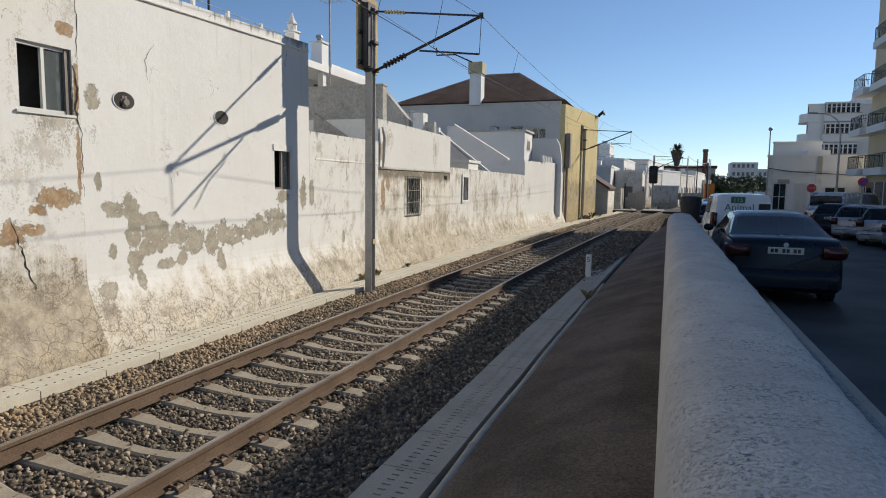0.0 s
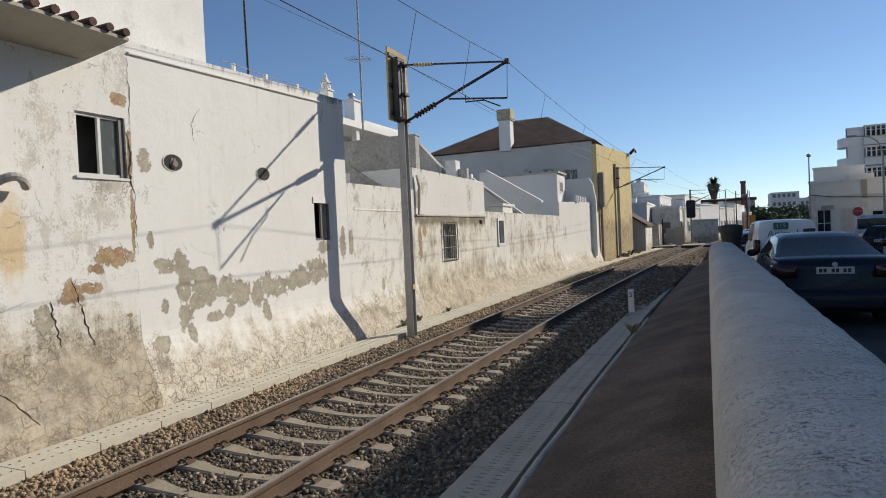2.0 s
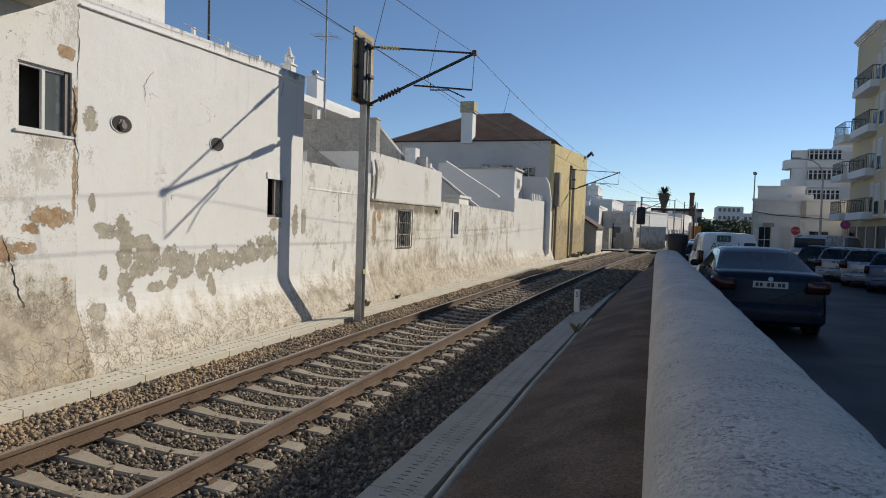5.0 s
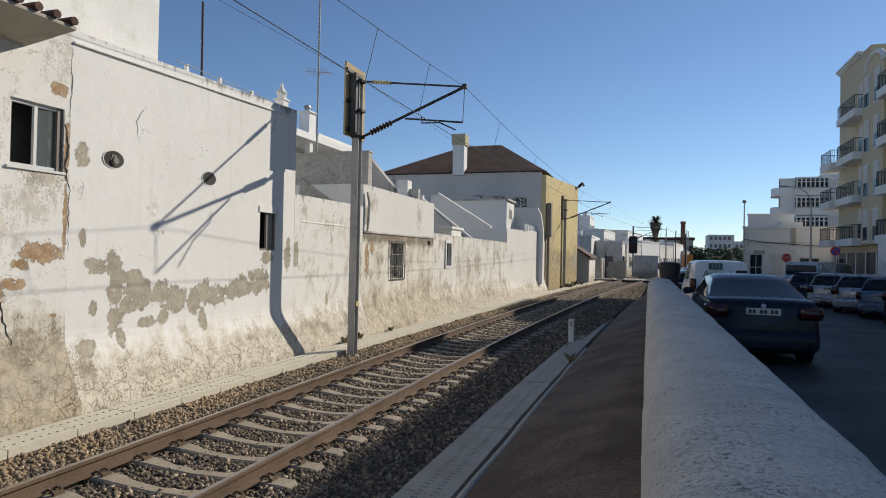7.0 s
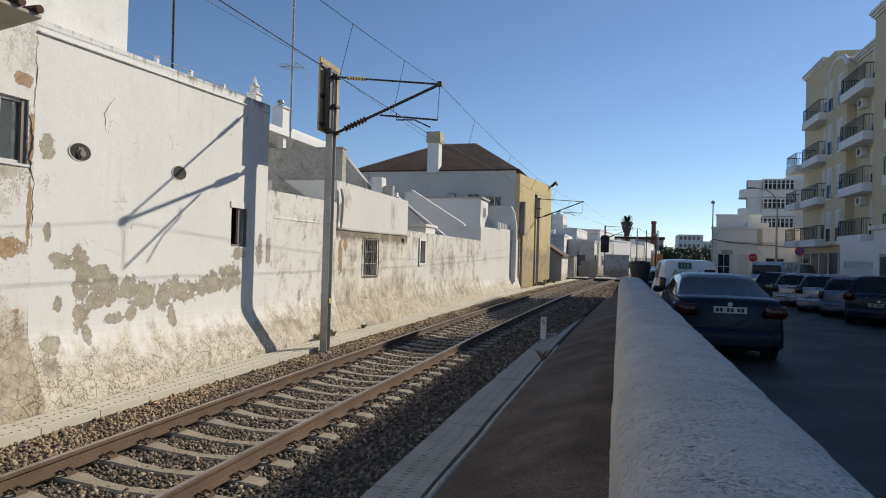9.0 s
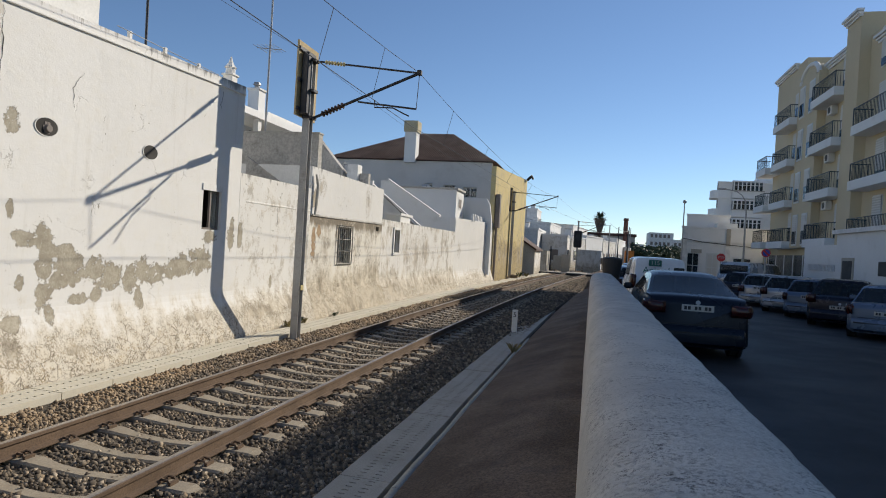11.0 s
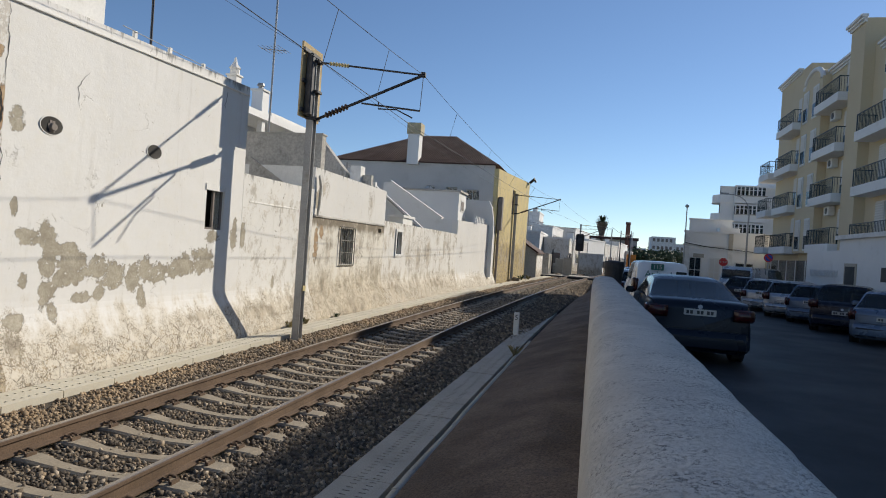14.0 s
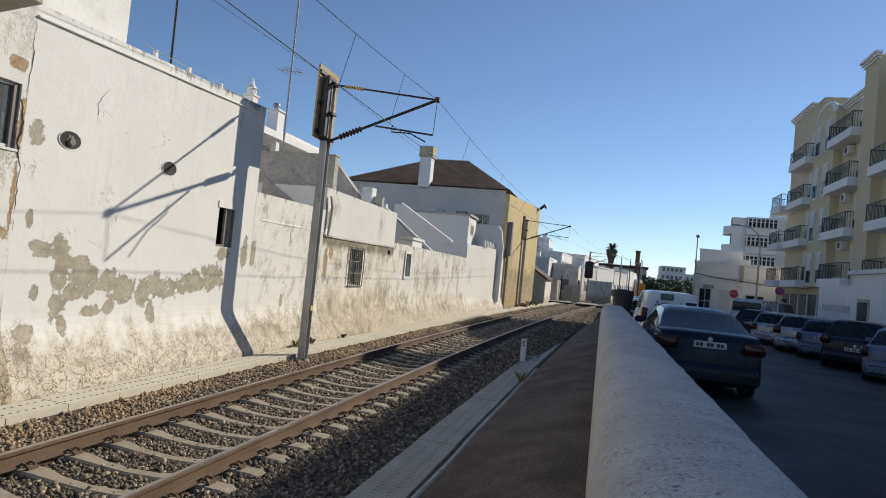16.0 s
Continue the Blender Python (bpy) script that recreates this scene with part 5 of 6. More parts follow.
def weed(x, y, z, h, seed, material="leaf"):
    rng = random.Random(seed)
    bm = bmesh.new()
    for k in range(26):
        a, l = rng.uniform(0, math.tau), h * rng.uniform(0.5, 1.1)
        b = Vector((x + rng.uniform(-0.05, 0.05), y + rng.uniform(-0.05, 0.05), z))
        m = b + Vector((math.cos(a) * l * 0.25, math.sin(a) * l * 0.25, l * 0.6))
        t = b + Vector((math.cos(a) * l * 0.6, math.sin(a) * l * 0.6, l * rng.uniform(0.7, 1.0)))
        w = Vector((-math.sin(a), math.cos(a), 0)) * 0.005
        v = [bm.verts.new(p) for p in (b - w * 0.5, b + w * 0.5, m + w, t, m - w)]
        bm.faces.new(v)
    ob = part("weed", bm, M[material])
    return tagged(ob, "small tuft of dry green weeds at the wall foot", "weed", "weeds by the track")


for k, (y, d, h) in enumerate(((14.0, -2.58, 0.22), (14.4, -2.57, 0.3), (14.8, -2.58, 0.18), (16.6, -2.58, 0.16), (46, -2.2, 0.4), (44.5, -2.4, 0.5))):
    weed(line_x(y) + d, y, rail_z(y) - 0.06, h, k, "leaf" if k % 2 else "dry_leaf")
weed(drain_x(14.5) + 0.6, 14.5, DRAIN_Z, 0.3, 31, "dry_leaf")
# ---- parked vehicles ----
def wheel(parent, x, y, r, side):
    w = part("wheel", tube_bm([(x - 0.1, y, r), (x - 0.08, y, r), (x + 0.08, y, r), (x + 0.1, y, r)], [r * 0.9, r, r, r * 0.9], 24), M["tyre"], parent, "black tyre", smooth=False)
    s = 0.104 * side
    part("rim", tube_bm([(x + s * 0.9, y, r), (x + s, y, r), (x + s * 0.96, y, r)], [r * 0.62, r * 0.6, r * 0.2], 18), M["rim"], w)


def car(label, paint, L, W, H, belt, deck, cab, at, lamps="corner", plate_z=0.75, name="car", bonnet=None, lamp_z=(0.68, 0.9), van=False, lamp_w=0.2):
    """A parked car, its tail at the origin and its nose along +y. cab: (rear glass foot, roof start, roof end, windscreen foot)."""
    c = thing(name, label, "van" if van else "car", "parked vehicles", at=at)
    h = W / 2
    bonnet = bonnet or belt - 0.06
    rise = H - belt
    def ease(t):
        return t * t * (3 - 2 * t)
    def top(y):
        low = float(np.interp(y, (0, 0.05, 0.14, max(0.2, cab[0]), cab[3], L - 0.7, L - 0.2, L), (deck - 0.14, deck - 0.05, deck - 0.01, max(deck, belt), belt, bonnet, bonnet - 0.12, bonnet - 0.3)))
        if y <= cab[0] or y >= cab[3]:
            return low
        t = (y - cab[0]) / (cab[1] - cab[0]) if y < cab[1] else (cab[3] - y) / (cab[3] - cab[2]) if y > cab[2] else 1.0
        t = t if t >= 1 else 0.75 * t + 0.25 * ease(t) if t > 0.6 else t * 0.9928
        mid = 0.03 * math.sin(math.pi * (y - cab[1]) / (cab[2] - cab[1])) if cab[1] < y < cab[2] else 0.0
        return low + (H - 0.03 - low) * min(1.0, t) + mid
    def wide(y):
        return h * float(np.interp(y, (0, 0.03, 0.1, 0.25, 0.6, L - 0.9, L - 0.35, L - 0.1, L), (0.87, 0.93, 0.97, 0.99, 1.0, 1.0, 0.95, 0.86, 0.7)))
    ys = sorted({round(v, 3) for v in [0.0, 0.03, 0.07, 0.14, 0.25, *steps(max(0.3, cab[0] - 0.1), cab[0], 1), *steps(cab[0], cab[1], 6), *steps(cab[1], cab[2], 6), *steps(cab[2], cab[3], 5), L - 0.7, L - 0.35, L - 0.15, L - 0.04, L]})
    rings = []
    for y in ys:
        w, t = wide(y), top(y)
        low = 0.34 if y < 0.05 or y > L - 0.1 else 0.2
        b = min(belt, t - 0.015) if cab[0] < y < cab[3] else t - 0.05
        g = max(0.0, t - b) / max(0.2, rise) if cab[0] < y < cab[3] else 0.0
        lean = 0.12 if van else 0.25
        half = [(w * 0.86, low), (w * 0.97, low + 0.05), (w, 0.48), (w, 0.60), (w * 0.985, (b + 0.6) / 2 + 0.04), (w * 0.955, b - 0.03), (w * 0.93, b)]
        for u in (0.1, 0.4, 0.7, 0.9):
            half.append((w * (0.925 - lean * g * u ** 1.35), b + (t - b) * u))
        x = half[-1][0]
        half += [(x - 0.03 - 0.03 * g, t - 0.012 * g), (x * 0.86 - 0.03, t + 0.008), (x * 0.45, t + 0.016), (0.0, t + 0.02)]
        rings.append([(px, y, pz) for px, pz in half] + [(-px, y, pz) for px, pz in half[-2::-1]])
    k = len(rings[0])
    pts = [p for r in rings for p in r]
    sets = collections.defaultdict(list)
    split = (cab[1] + cab[2]) / 2
    for i in range(len(ys) - 1):
        m = (ys[i] + ys[i + 1]) / 2
        tall = min(top(ys[i]), top(ys[i + 1])) - belt > 0.1
        for q in range(k - 1):
            f = (i * k + q, i * k + q + 1, (i + 1) * k + q + 1, (i + 1) * k + q)
            p = min(q, k - 2 - q)
            if 6 < p < 10 and tall and cab[0] + 0.12 < m < cab[3] and (not van or m > split) and abs(m - split) > 0.06:
                sets["side_window_" + ("a" if q == p else "b")].append(f)
            elif p >= 11 and cab[0] < m < cab[1] and ys[i] >= cab[0] and ys[i + 1] < cab[1] - 0.01 and not van:
                sets["rear_window"].append(f)
            elif p >= 11 and cab[2] + 0.01 < m < cab[3] and ys[i] > cab[2]:
                sets["windscreen"].append(f)
            else:
                sets["body"].append(f)
        sets["body"].append((i * k + k - 1, i * k, (i + 1) * k, (i + 1) * k + k - 1))
    sets["body"] += [tuple(range(k))[::-1], tuple(range((len(ys) - 1) * k, len(ys) * k))]
    for key, fs in sets.items():
        use = sorted({v for f in fs for v in f})
        to = {v: n for n, v in enumerate(use)}
        me = mesh_of(key, [pts[v] for v in use], [tuple(to[v] for v in f)[::-1] for f in fs], M[paint] if key == "body" else M["car_glass"], True)
        me.set_sharp_from_angle(angle=radians(38))
        nm = "side_window" if key.startswith("side") else key
        child(nm, me, c, "" if key == "body" else "dark tinted glass")
    for s in (-1, 1):
        wx = s * (h - 0.1)
        for wy in (0.85 if not van else 0.75, L - 0.85):
            # arches are uncut; a black disc stands in for their inner shade
            part("arch_shade_disc", tube_bm([(s * (h - 0.05), wy, 0.33), (s * (h + 0.004), wy, 0.33)], 0.36, 22), M["ink"], c)
            wheel(c, wx, wy, 0.31, s)
        mir = Vector((s * (h + 0.08), cab[3] - 0.45, belt + 0.04))
        part("mirror", box_bm(mir.x - 0.1, mir.x + 0.09, mir.y - 0.05, mir.y + 0.07, mir.z - 0.06, mir.z + 0.08, 0.04), M["plastic"] if van else M[paint], c)
        # the lamp wraps round the corner of the tail
        out = wide(0.07) + 0.012
        inner = h * 0.93 - (lamp_w if lamps == "corner" else 0.08)
        run = [(inner, -0.012), ((inner + out) / 2, -0.01), (out - 0.09, 0.0), (out - 0.035, 0.02), (out, 0.08), (out + 0.012, 0.2)]
        z0, z1 = lamp_z
        bow = [(z0, 0.02), (z0 + 0.03, 0.0), ((z0 + z1) / 2, -0.006), (z1 - 0.03, 0.0), (z1, 0.02)]
        verts = [(s * px - s * d * (n > 2), py + d * (n <= 3), z) for n, (px, py) in enumerate(run) for z, d in bow]
        faces = [(a * 5 + e, a * 5 + e + 1, a * 5 + e + 6, a * 5 + e + 5)[::s] for a in range(5) for e in range(4)]
        lamp = child("tail_light", mesh_of("tail_light", verts, faces, M["red_lens"], True), c, "red tail lamp")
        depth = lamp.modifiers.new("depth", "SOLIDIFY")
        depth.thickness = 0.05
        part("indicator", box_bm(*sorted((s * (out - 0.13), s * (out - 0.05))), -0.016, 0.02, z1 - 0.08, z1 - 0.02, 0.01), M["amber_lens"], lamp, "amber indicator")
    for y in (cab[1] + 0.35, cab[2] - 0.4):
        for x in (-0.36, 0.36):
            part("seat", box_bm(x - 0.23, x + 0.23, y, y + 0.14, 0.5, belt + 0.2, 0.05), M["plastic"], c, "dark seat back")
    # bumper, bent round the corners
    bump = [(-h * 0.99, 0.34), (-h * 0.97, 0.1), (-h * 0.86, -0.05), (-h * 0.4, -0.085), (0.0, -0.092), (h * 0.4, -0.085), (h * 0.86, -0.05), (h * 0.97, 0.1), (h * 0.99, 0.34)]
    sec = [(0.06, 0.24), (0.0, 0.29), (-0.01, 0.42), (0.0, 0.52), (0.05, 0.57), (0.1, 0.57), (0.1, 0.24)]
    n = len(sec)
    verts = [(x, y + d if abs(x) < h * 0.9 else y, z) if abs(x) < h * 0.9 else (x - math.copysign(max(0.0, d), x), y, z) for x, y in bump for d, z in sec]
    faces = [(a * n + e, a * n + (e + 1) % n, (a + 1) * n + (e + 1) % n, (a + 1) * n + e) for a in range(8) for e in range(n)] + [tuple(range(n)), tuple(range(8 * n, 9 * n))[::-1]]
    child("rear_bumper", mesh_of("rear_bumper", verts, faces, M["plastic"] if van else M[paint], True), c).data.set_sharp_from_angle(angle=radians(40))
    part("bumper_strip", box_bm(-h * 0.8, h * 0.8, -0.1, -0.06, 0.44, 0.475, 0.008), M["plastic"], c, "black rubbing strip")
    part("shut_line", box_bm(-h * 0.72, h * 0.72, -0.006, 0.02, 0.585, 0.597), M["ink"], c)
    pl = part("number_plate", box_bm(-0.26, 0.26, -0.022, 0.0, plate_z, plate_z + 0.11, 0.004), M["plate"], c, "white number plate")
    for bx in (-0.2, -0.14, -0.03, 0.03, 0.13, 0.19):
        part("plate_bar", box_bm(bx - 0.022, bx + 0.022, -0.026, -0.021, plate_z + 0.025, plate_z + 0.085), M["ink"], pl)
    if not van:
        bd = bmesh.new()
        bmesh.ops.create_circle(bd, cap_ends=True, segments=14, radius=0.04, matrix=pose(0, -0.01, min(deck - 0.1, plate_z + 0.17), 78, 0, 0))
        part("badge", bd, M["rim"], c, "small metal badge")
    return c


car("dark blue saloon car parked close beside the parapet", "paint_blue", 4.55, 1.74, 1.44, 1.0, 1.07, (0.6, 1.5, 2.85, 3.6), pose(1.82, 11.35, road_z(11.8), 0, 0, 0.5), plate_z=0.82, lamp_z=(0.79, 0.94), lamp_w=0.28)
van = car("white compact van with green lettering parked at the parapet", "paint_white", 4.3, 1.82, 1.84, 1.12, 1.13, (0.06, 0.42, 3.0, 3.9), pose(2.2, 21.0, road_z(22), 0, 0, 1.5), lamps="tall", plate_z=0.62, lamp_z=(0.85, 1.25), van=True)
text_mesh("lettering", "Animal", 0.3, M["teal"], pose(-0.14, 0.1, 1.42, 82, 0, 0), van, "dark green lettering")
part("number_field", box_bm(-0.38, 0.02, 0.125, 0.14, 1.56, 1.76, 0.02), M["teal"], van, "green rounded field")
text_mesh("number_lettering", "115", 0.19, M["plate"], pose(-0.18, 0.12, 1.66, 84, 0, 0), van, "white figures")
part("sticker", box_bm(0.4, 0.72, 0.12, 0.135, 1.2, 1.55, 0.02), M["ink"], van, "black shape on the door")
car("silver hatchback parked ahead of the white van", "paint_silver", 4.1, 1.72, 1.46, 0.95, 0.98, (0.2, 0.55, 2.6, 3.3), pose(1.9, 27.2, road_z(28), 0, 0, 1))
car("dark hatchback in the row along the parapet", "paint_navy", 4.0, 1.7, 1.45, 0.95, 0.98, (0.2, 0.5, 2.5, 3.2), pose(2.2, 32.2, road_z(33), 0, 0, 1))
car("pale saloon far along the parked row", "paint_silver", 4.3, 1.72, 1.5, 0.95, 0.98, (0.5, 1.0, 2.7, 3.4), pose(2.5, 37.2, road_z(38), 0, 0, 1))

TURN = -24
car("blue-grey older saloon parked aslant by the shops", "paint_grey", 4.4, 1.7, 1.4, 0.93, 0.95, (0.8, 1.4, 2.8, 3.5), pose(7.25, 17.7, road_z(19), 0, 0, TURN), lamps="tall", plate_z=0.66)
car("navy hatchback parked aslant before the flats", "paint_navy", 4.2, 1.78, 1.5, 0.97, 0.99, (0.2, 0.6, 2.7, 3.4), pose(7.35, 21.0, road_z(22), 0, 0, TURN), plate_z=0.6, lamp_z=(0.8, 1.0))
car("blue-grey small car half hidden in the parked row", "paint_grey", 3.9, 1.65, 1.42, 0.93, 0.95, (0.2, 0.55, 2.5, 3.2), pose(7.5, 24.2, road_z(25), 0, 0, TURN), lamps="tall")
car("silver hatchback parked aslant in the row", "paint_silver", 4.2, 1.78, 1.48, 0.96, 0.98, (0.15, 0.55, 2.7, 3.4), pose(7.4, 26.6, road_z(28), 0, 0, TURN), plate_z=0.55, lamp_z=(0.75, 0.98))
car("silver estate car parked aslant in the row", "paint_silver", 4.5, 1.75, 1.46, 0.94, 0.96, (0.15, 0.5, 2.9, 3.6), pose(7.25, 29.8, road_z(31), 0, 0, TURN), plate_z=0.8)
car("black hatchback parked aslant at the row's end", "paint_navy", 4.0, 1.72, 1.46, 0.95, 0.97, (0.15, 0.55, 2.6, 3.3), pose(7.1, 33.2, road_z(34), 0, 0, TURN))
gv = car("pale grey panel van with a dark rear window", "paint_silver", 5.5, 1.95, 1.98, 1.15, 1.16, (0.06, 0.3, 4.3, 5.0), pose(7.6, 37.0, road_z(38), 0, 0, -34), lamps="tall", van=True)
part("rear_glass", box_bm(-0.75, 0.75, 0.09, 0.115, 1.25, 1.8, 0.03), M["car_glass"], gv, "wide dark rear window")

tub = thing("waste_container", "black round waste tub at the parapet end", "container", at=pose(0.62, 19.6, road_z(19.6)))
part("tub", tube_bm([(0, 0, 0), (0, 0, 0.9), (0, 0, 1.55), (0, 0, 1.68)], [0.2, 0.22, 0.3, 0.29], 20), M["plastic"], tub, smooth=False)
part("lid", tube_bm([(0, 0, 1.68), (0, 0, 1.72), (0, 0, 1.75)], [0.3, 0.27, 0.1], 20), M["plastic"], tub)
# ---- apartment building across the street ----
def street_window(parent, y0, y1, z0, z1, x, shutter=0.5, surround=True):
    """A window that faces the street, towards -x: surround, glass and a half-lowered roller shutter."""
    w = block("window", x - 0.05, x + 0.02, y0 - 0.12, y1 + 0.12, z0 - 0.12, z1 + 0.12, M["alu"], parent, "white surround") if surround else block("window", x - 0.03, x + 0.02, y0 - 0.05, y1 + 0.05, z0 - 0.05, z1 + 0.05, M["alu"], parent)
    cut = z1 - (z1 - z0) * shutter
    block("pane", x - 0.075, x - 0.055, y0, y1, z0, cut, M["car_glass"], w, "dark glass")
    if shutter:
        n = max(3, int((z1 - cut) / 0.12))
        prof = [(x - 0.06, cut)]
        for k in range(n):
            z = cut + (z1 - cut) * k / n
            prof += [(x - 0.075, z), (x - 0.09, z + (z1 - cut) / n * 0.5), (x - 0.075, z + (z1 - cut) / n * 0.95)]
        prof.append((x - 0.06, z1))
        child("shutter", sweep("shutter", prof, [y0, y1], lambda y, o, h: (o, y, h), M["shutter"]), w, "pale roller shutter")
    return w


BALUSTER = mesh_of("baluster", [(x, y, z) for z in (0.04, 0.92) for x, y in ((-0.01, -0.011), (0.01, -0.011), (0.01, 0.011), (-0.01, 0.011))], [(0, 1, 5, 4), (1, 2, 6, 5), (2, 3, 7, 6), (3, 0, 4, 7), (4, 5, 6, 7), (3, 2, 1, 0)], M["rail_paint"])


def balcony(parent, x, y0, y1, z, depth=1.0, fascia=0.5):
    """A balcony with a solid white slab edge and a dark railing above it."""
    b = block("balcony", x - depth, x + 0.1, y0, y1, z - fascia, z, M["white_paint"], parent, "white balcony slab")
    child("railing", frame_mesh("railing", y1 - y0 - 0.1, 0.95, 0.04, 0.04, M["rail_paint"]), b, "dark metal railing", at=pose(x - depth + 0.05, y0 + 0.05, z))
    n = int((y1 - y0) / 0.16)
    for k in range(1, n):
        child("baluster", BALUSTER, b, at=pose(x - depth + 0.07, y0 + (y1 - y0) * k / n, z))
    for y in (y0 + 0.06, y1 - 0.08):
        block("end_rail", x - depth + 0.09, x, y, y + 0.03, z + 0.9, z + 0.95, M["rail_paint"], b)
        for k in range(6):
            child("baluster", BALUSTER, b, at=pose(x - depth + 0.17 + k * 0.15, y + 0.015, z))
    return b


flats = thing("apartment_building", "cream five-storey apartment building with white balconies and dark railings", "building")
FX = 14.0
FL = [3.35 + 2.93 * k for k in range(4)]
block("wall", FX, 28, 6, 38.4, -0.5, 14.3, M["cream"], flats)
block("middle_wall", FX + 0.02, 28, 38.4, 48.5, -0.5, 14.9, M["cream"], flats)
block("far_wall", FX, 28, 48.5, 55.5, -0.5, 16.4, M["cream"], flats)
block("stair_tower", FX - 0.55, FX + 6, 37.9, 39.8, 2.9, 15.6, M["cream"], flats)
block("pier", FX - 0.5, FX, 44.3, 48.3, 2.9, 14.3, M["cream"], flats)


def cornice(x, y0, y1, z, parent):
    for k, (o, t) in enumerate(((0.1, 0.12), (0.2, 0.12), (0.3, 0.14))):
        block("cornice", x - o, x + 0.05, y0 - o * 0.5, y1 + o * 0.5, z - 0.38 + k * 0.13, z - 0.38 + k * 0.13 + t, M["white_paint"], parent, "stepped white cornice")


cornice(FX - 0.55, 37.9, 39.8, 15.75, flats)
cornice(FX, 25, 36.8, 13.9, flats)
cornice(FX, 40, 44, 14.6, flats)
cornice(FX, 50.5, 55.5, 16.55, flats)
arc = bmesh.new()
tube_bm([(FX - 0.45, 46.2 - 1.7 * math.cos(a), 14.2 + 0.95 * math.sin(a)) for a in steps(0, math.pi, 14)], 0.16, 8, arc)
part("arched_gable", arc, M["white_paint"], flats, "round white gable moulding")
GABLE = [(46.2 - 1.7 * math.cos(a), 14.2 + 0.95 * math.sin(a)) for a in steps(0, math.pi, 14)]
n = len(GABLE)
child("gable_infill", mesh_of("gable_infill", [(FX - 0.46, y, z) for y, z in GABLE] + [(FX + 0.1, y, z) for y, z in GABLE], [tuple(range(n)), tuple(range(2 * n - 1, n - 1, -1))] + [(i, i + n, i + n + 1, i + 1) for i in range(n - 1)], M["cream"]), flats)
for k, z in enumerate(FL):
    if k < 3:
        balcony(flats, FX, 32.2, 37.2, z), balcony(flats, FX, 26.0, 30.5, z)
    balcony(flats, FX, 40.0, 44.0, z), balcony(flats, FX, 48.4, 52.4, z)
    if k < 3:
        balcony(flats, FX, 53.6, 56.5, z + 0.05, 1.1)
    street_window(flats, 33.2, 34.4, z + 0.05, z + 2.1, FX, 0.4, False)
    street_window(flats, 35.4, 36.4, z + 0.05, z + 2.1, FX, 0.8, False)
    street_window(flats, 40.6, 41.5, z + 0.05, z + 2.1, FX, 0.7, False)
    street_window(flats, 45.0, 45.8, z - 0.2, z + 1.7, FX - 0.5, 0.55)
    street_window(flats, 46.9, 47.7, z - 0.2, z + 1.7, FX - 0.5, 0.55)
    street_window(flats, 49.5, 50.5, z + 0.05, z + 2.1, FX, 0.5, False)
    street_window(flats, 27.5, 29.0, z + 0.05, z + 2.1, FX, 0.6, False)
    ac = block("air_conditioner", FX - 0.35, FX, 42.2, 43.0, z - 1.1, z - 0.55, M["alu"], flats, "pale air conditioner box", 0.02)
    part("fan_grille", tube_bm([(FX - 0.37, 42.6, z - 0.83), (FX - 0.352, 42.6, z - 0.83)], 0.2, 14), M["dark_steel"], ac)
block("plinth_shop", 12.3, FX + 0.1, 34.4, 41.0, -0.5, 2.85, M["white_paint"], flats, "white projecting ground floor")
block("vent_strip", 12.26, 12.31, 34.7, 40.2, 1.45, 1.8, M["ink"], flats, "dark slatted vent strip")
for k in range(27):
    y = 34.8 + k * 0.2
    block("slat", 12.22, 12.26, y, y + 0.07, 1.45, 1.8, M["white_paint"], flats)
block("porch", 11.7, FX + 0.1, 26, 34.3, -0.5, 3.3, M["white_paint"], flats, "white entrance block")
block("porch_cornice", 11.5, FX, 25.9, 34.4, 3.3, 3.5, M["haze_wall"], flats)
block("entrance_door", 11.64, 11.7, 32.2, 33.3, -0.3, 2.0, M["ink"], flats, "dark entrance door")
block("door_frame", 11.655, 11.72, 32.05, 33.45, -0.3, 2.15, M["concrete"], flats)
block("notice", 11.66, 11.7, 30.8, 31.6, 0.4, 1.0, M["teal"], flats, "dark green notice")
block("side_vent", 11.66, 11.7, 27.0, 29.5, 1.4, 2.0, M["ink"], flats)
block("shopfront", FX - 0.06, FX, 44.5, 55.5, -0.3, 2.4, M["car_glass"], flats, "dark shop window")
for k in range(6):
    block("shop_mullion", FX - 0.09, FX - 0.06, 44.5 + k * 2.1, 44.65 + k * 2.1, -0.3, 2.4, M["alu"], flats)
pav = part("pavement", box_bm(11.2, 14.5, -30, 62, -0.6, -0.12, 0.02), M["concrete"])
tagged(pav, "pale paved footway before the flats", "pavement", kind="structure")

# ---- white buildings at the street's end ----
def prism(name, plan, z0, z1, material, parent=None, label=""):
    """An upright block over a plan of (x, y) corners."""
    k = len(plan)
    verts = [(x, y, z) for z in (z0, z1) for x, y in plan]
    faces = [tuple(range(k))[::-1], tuple(range(k, 2 * k))] + [(i, (i + 1) % k, (i + 1) % k + k, i + k) for i in range(k)]
    return child(name, mesh_of(name, verts, faces, material), parent, label)


def grown(plan, d):
    cx, cy = sum(p[0] for p in plan) / len(plan), sum(p[1] for p in plan) / len(plan)
    return [(x + math.copysign(d, x - cx), y + math.copysign(d, y - cy)) for x, y in plan]


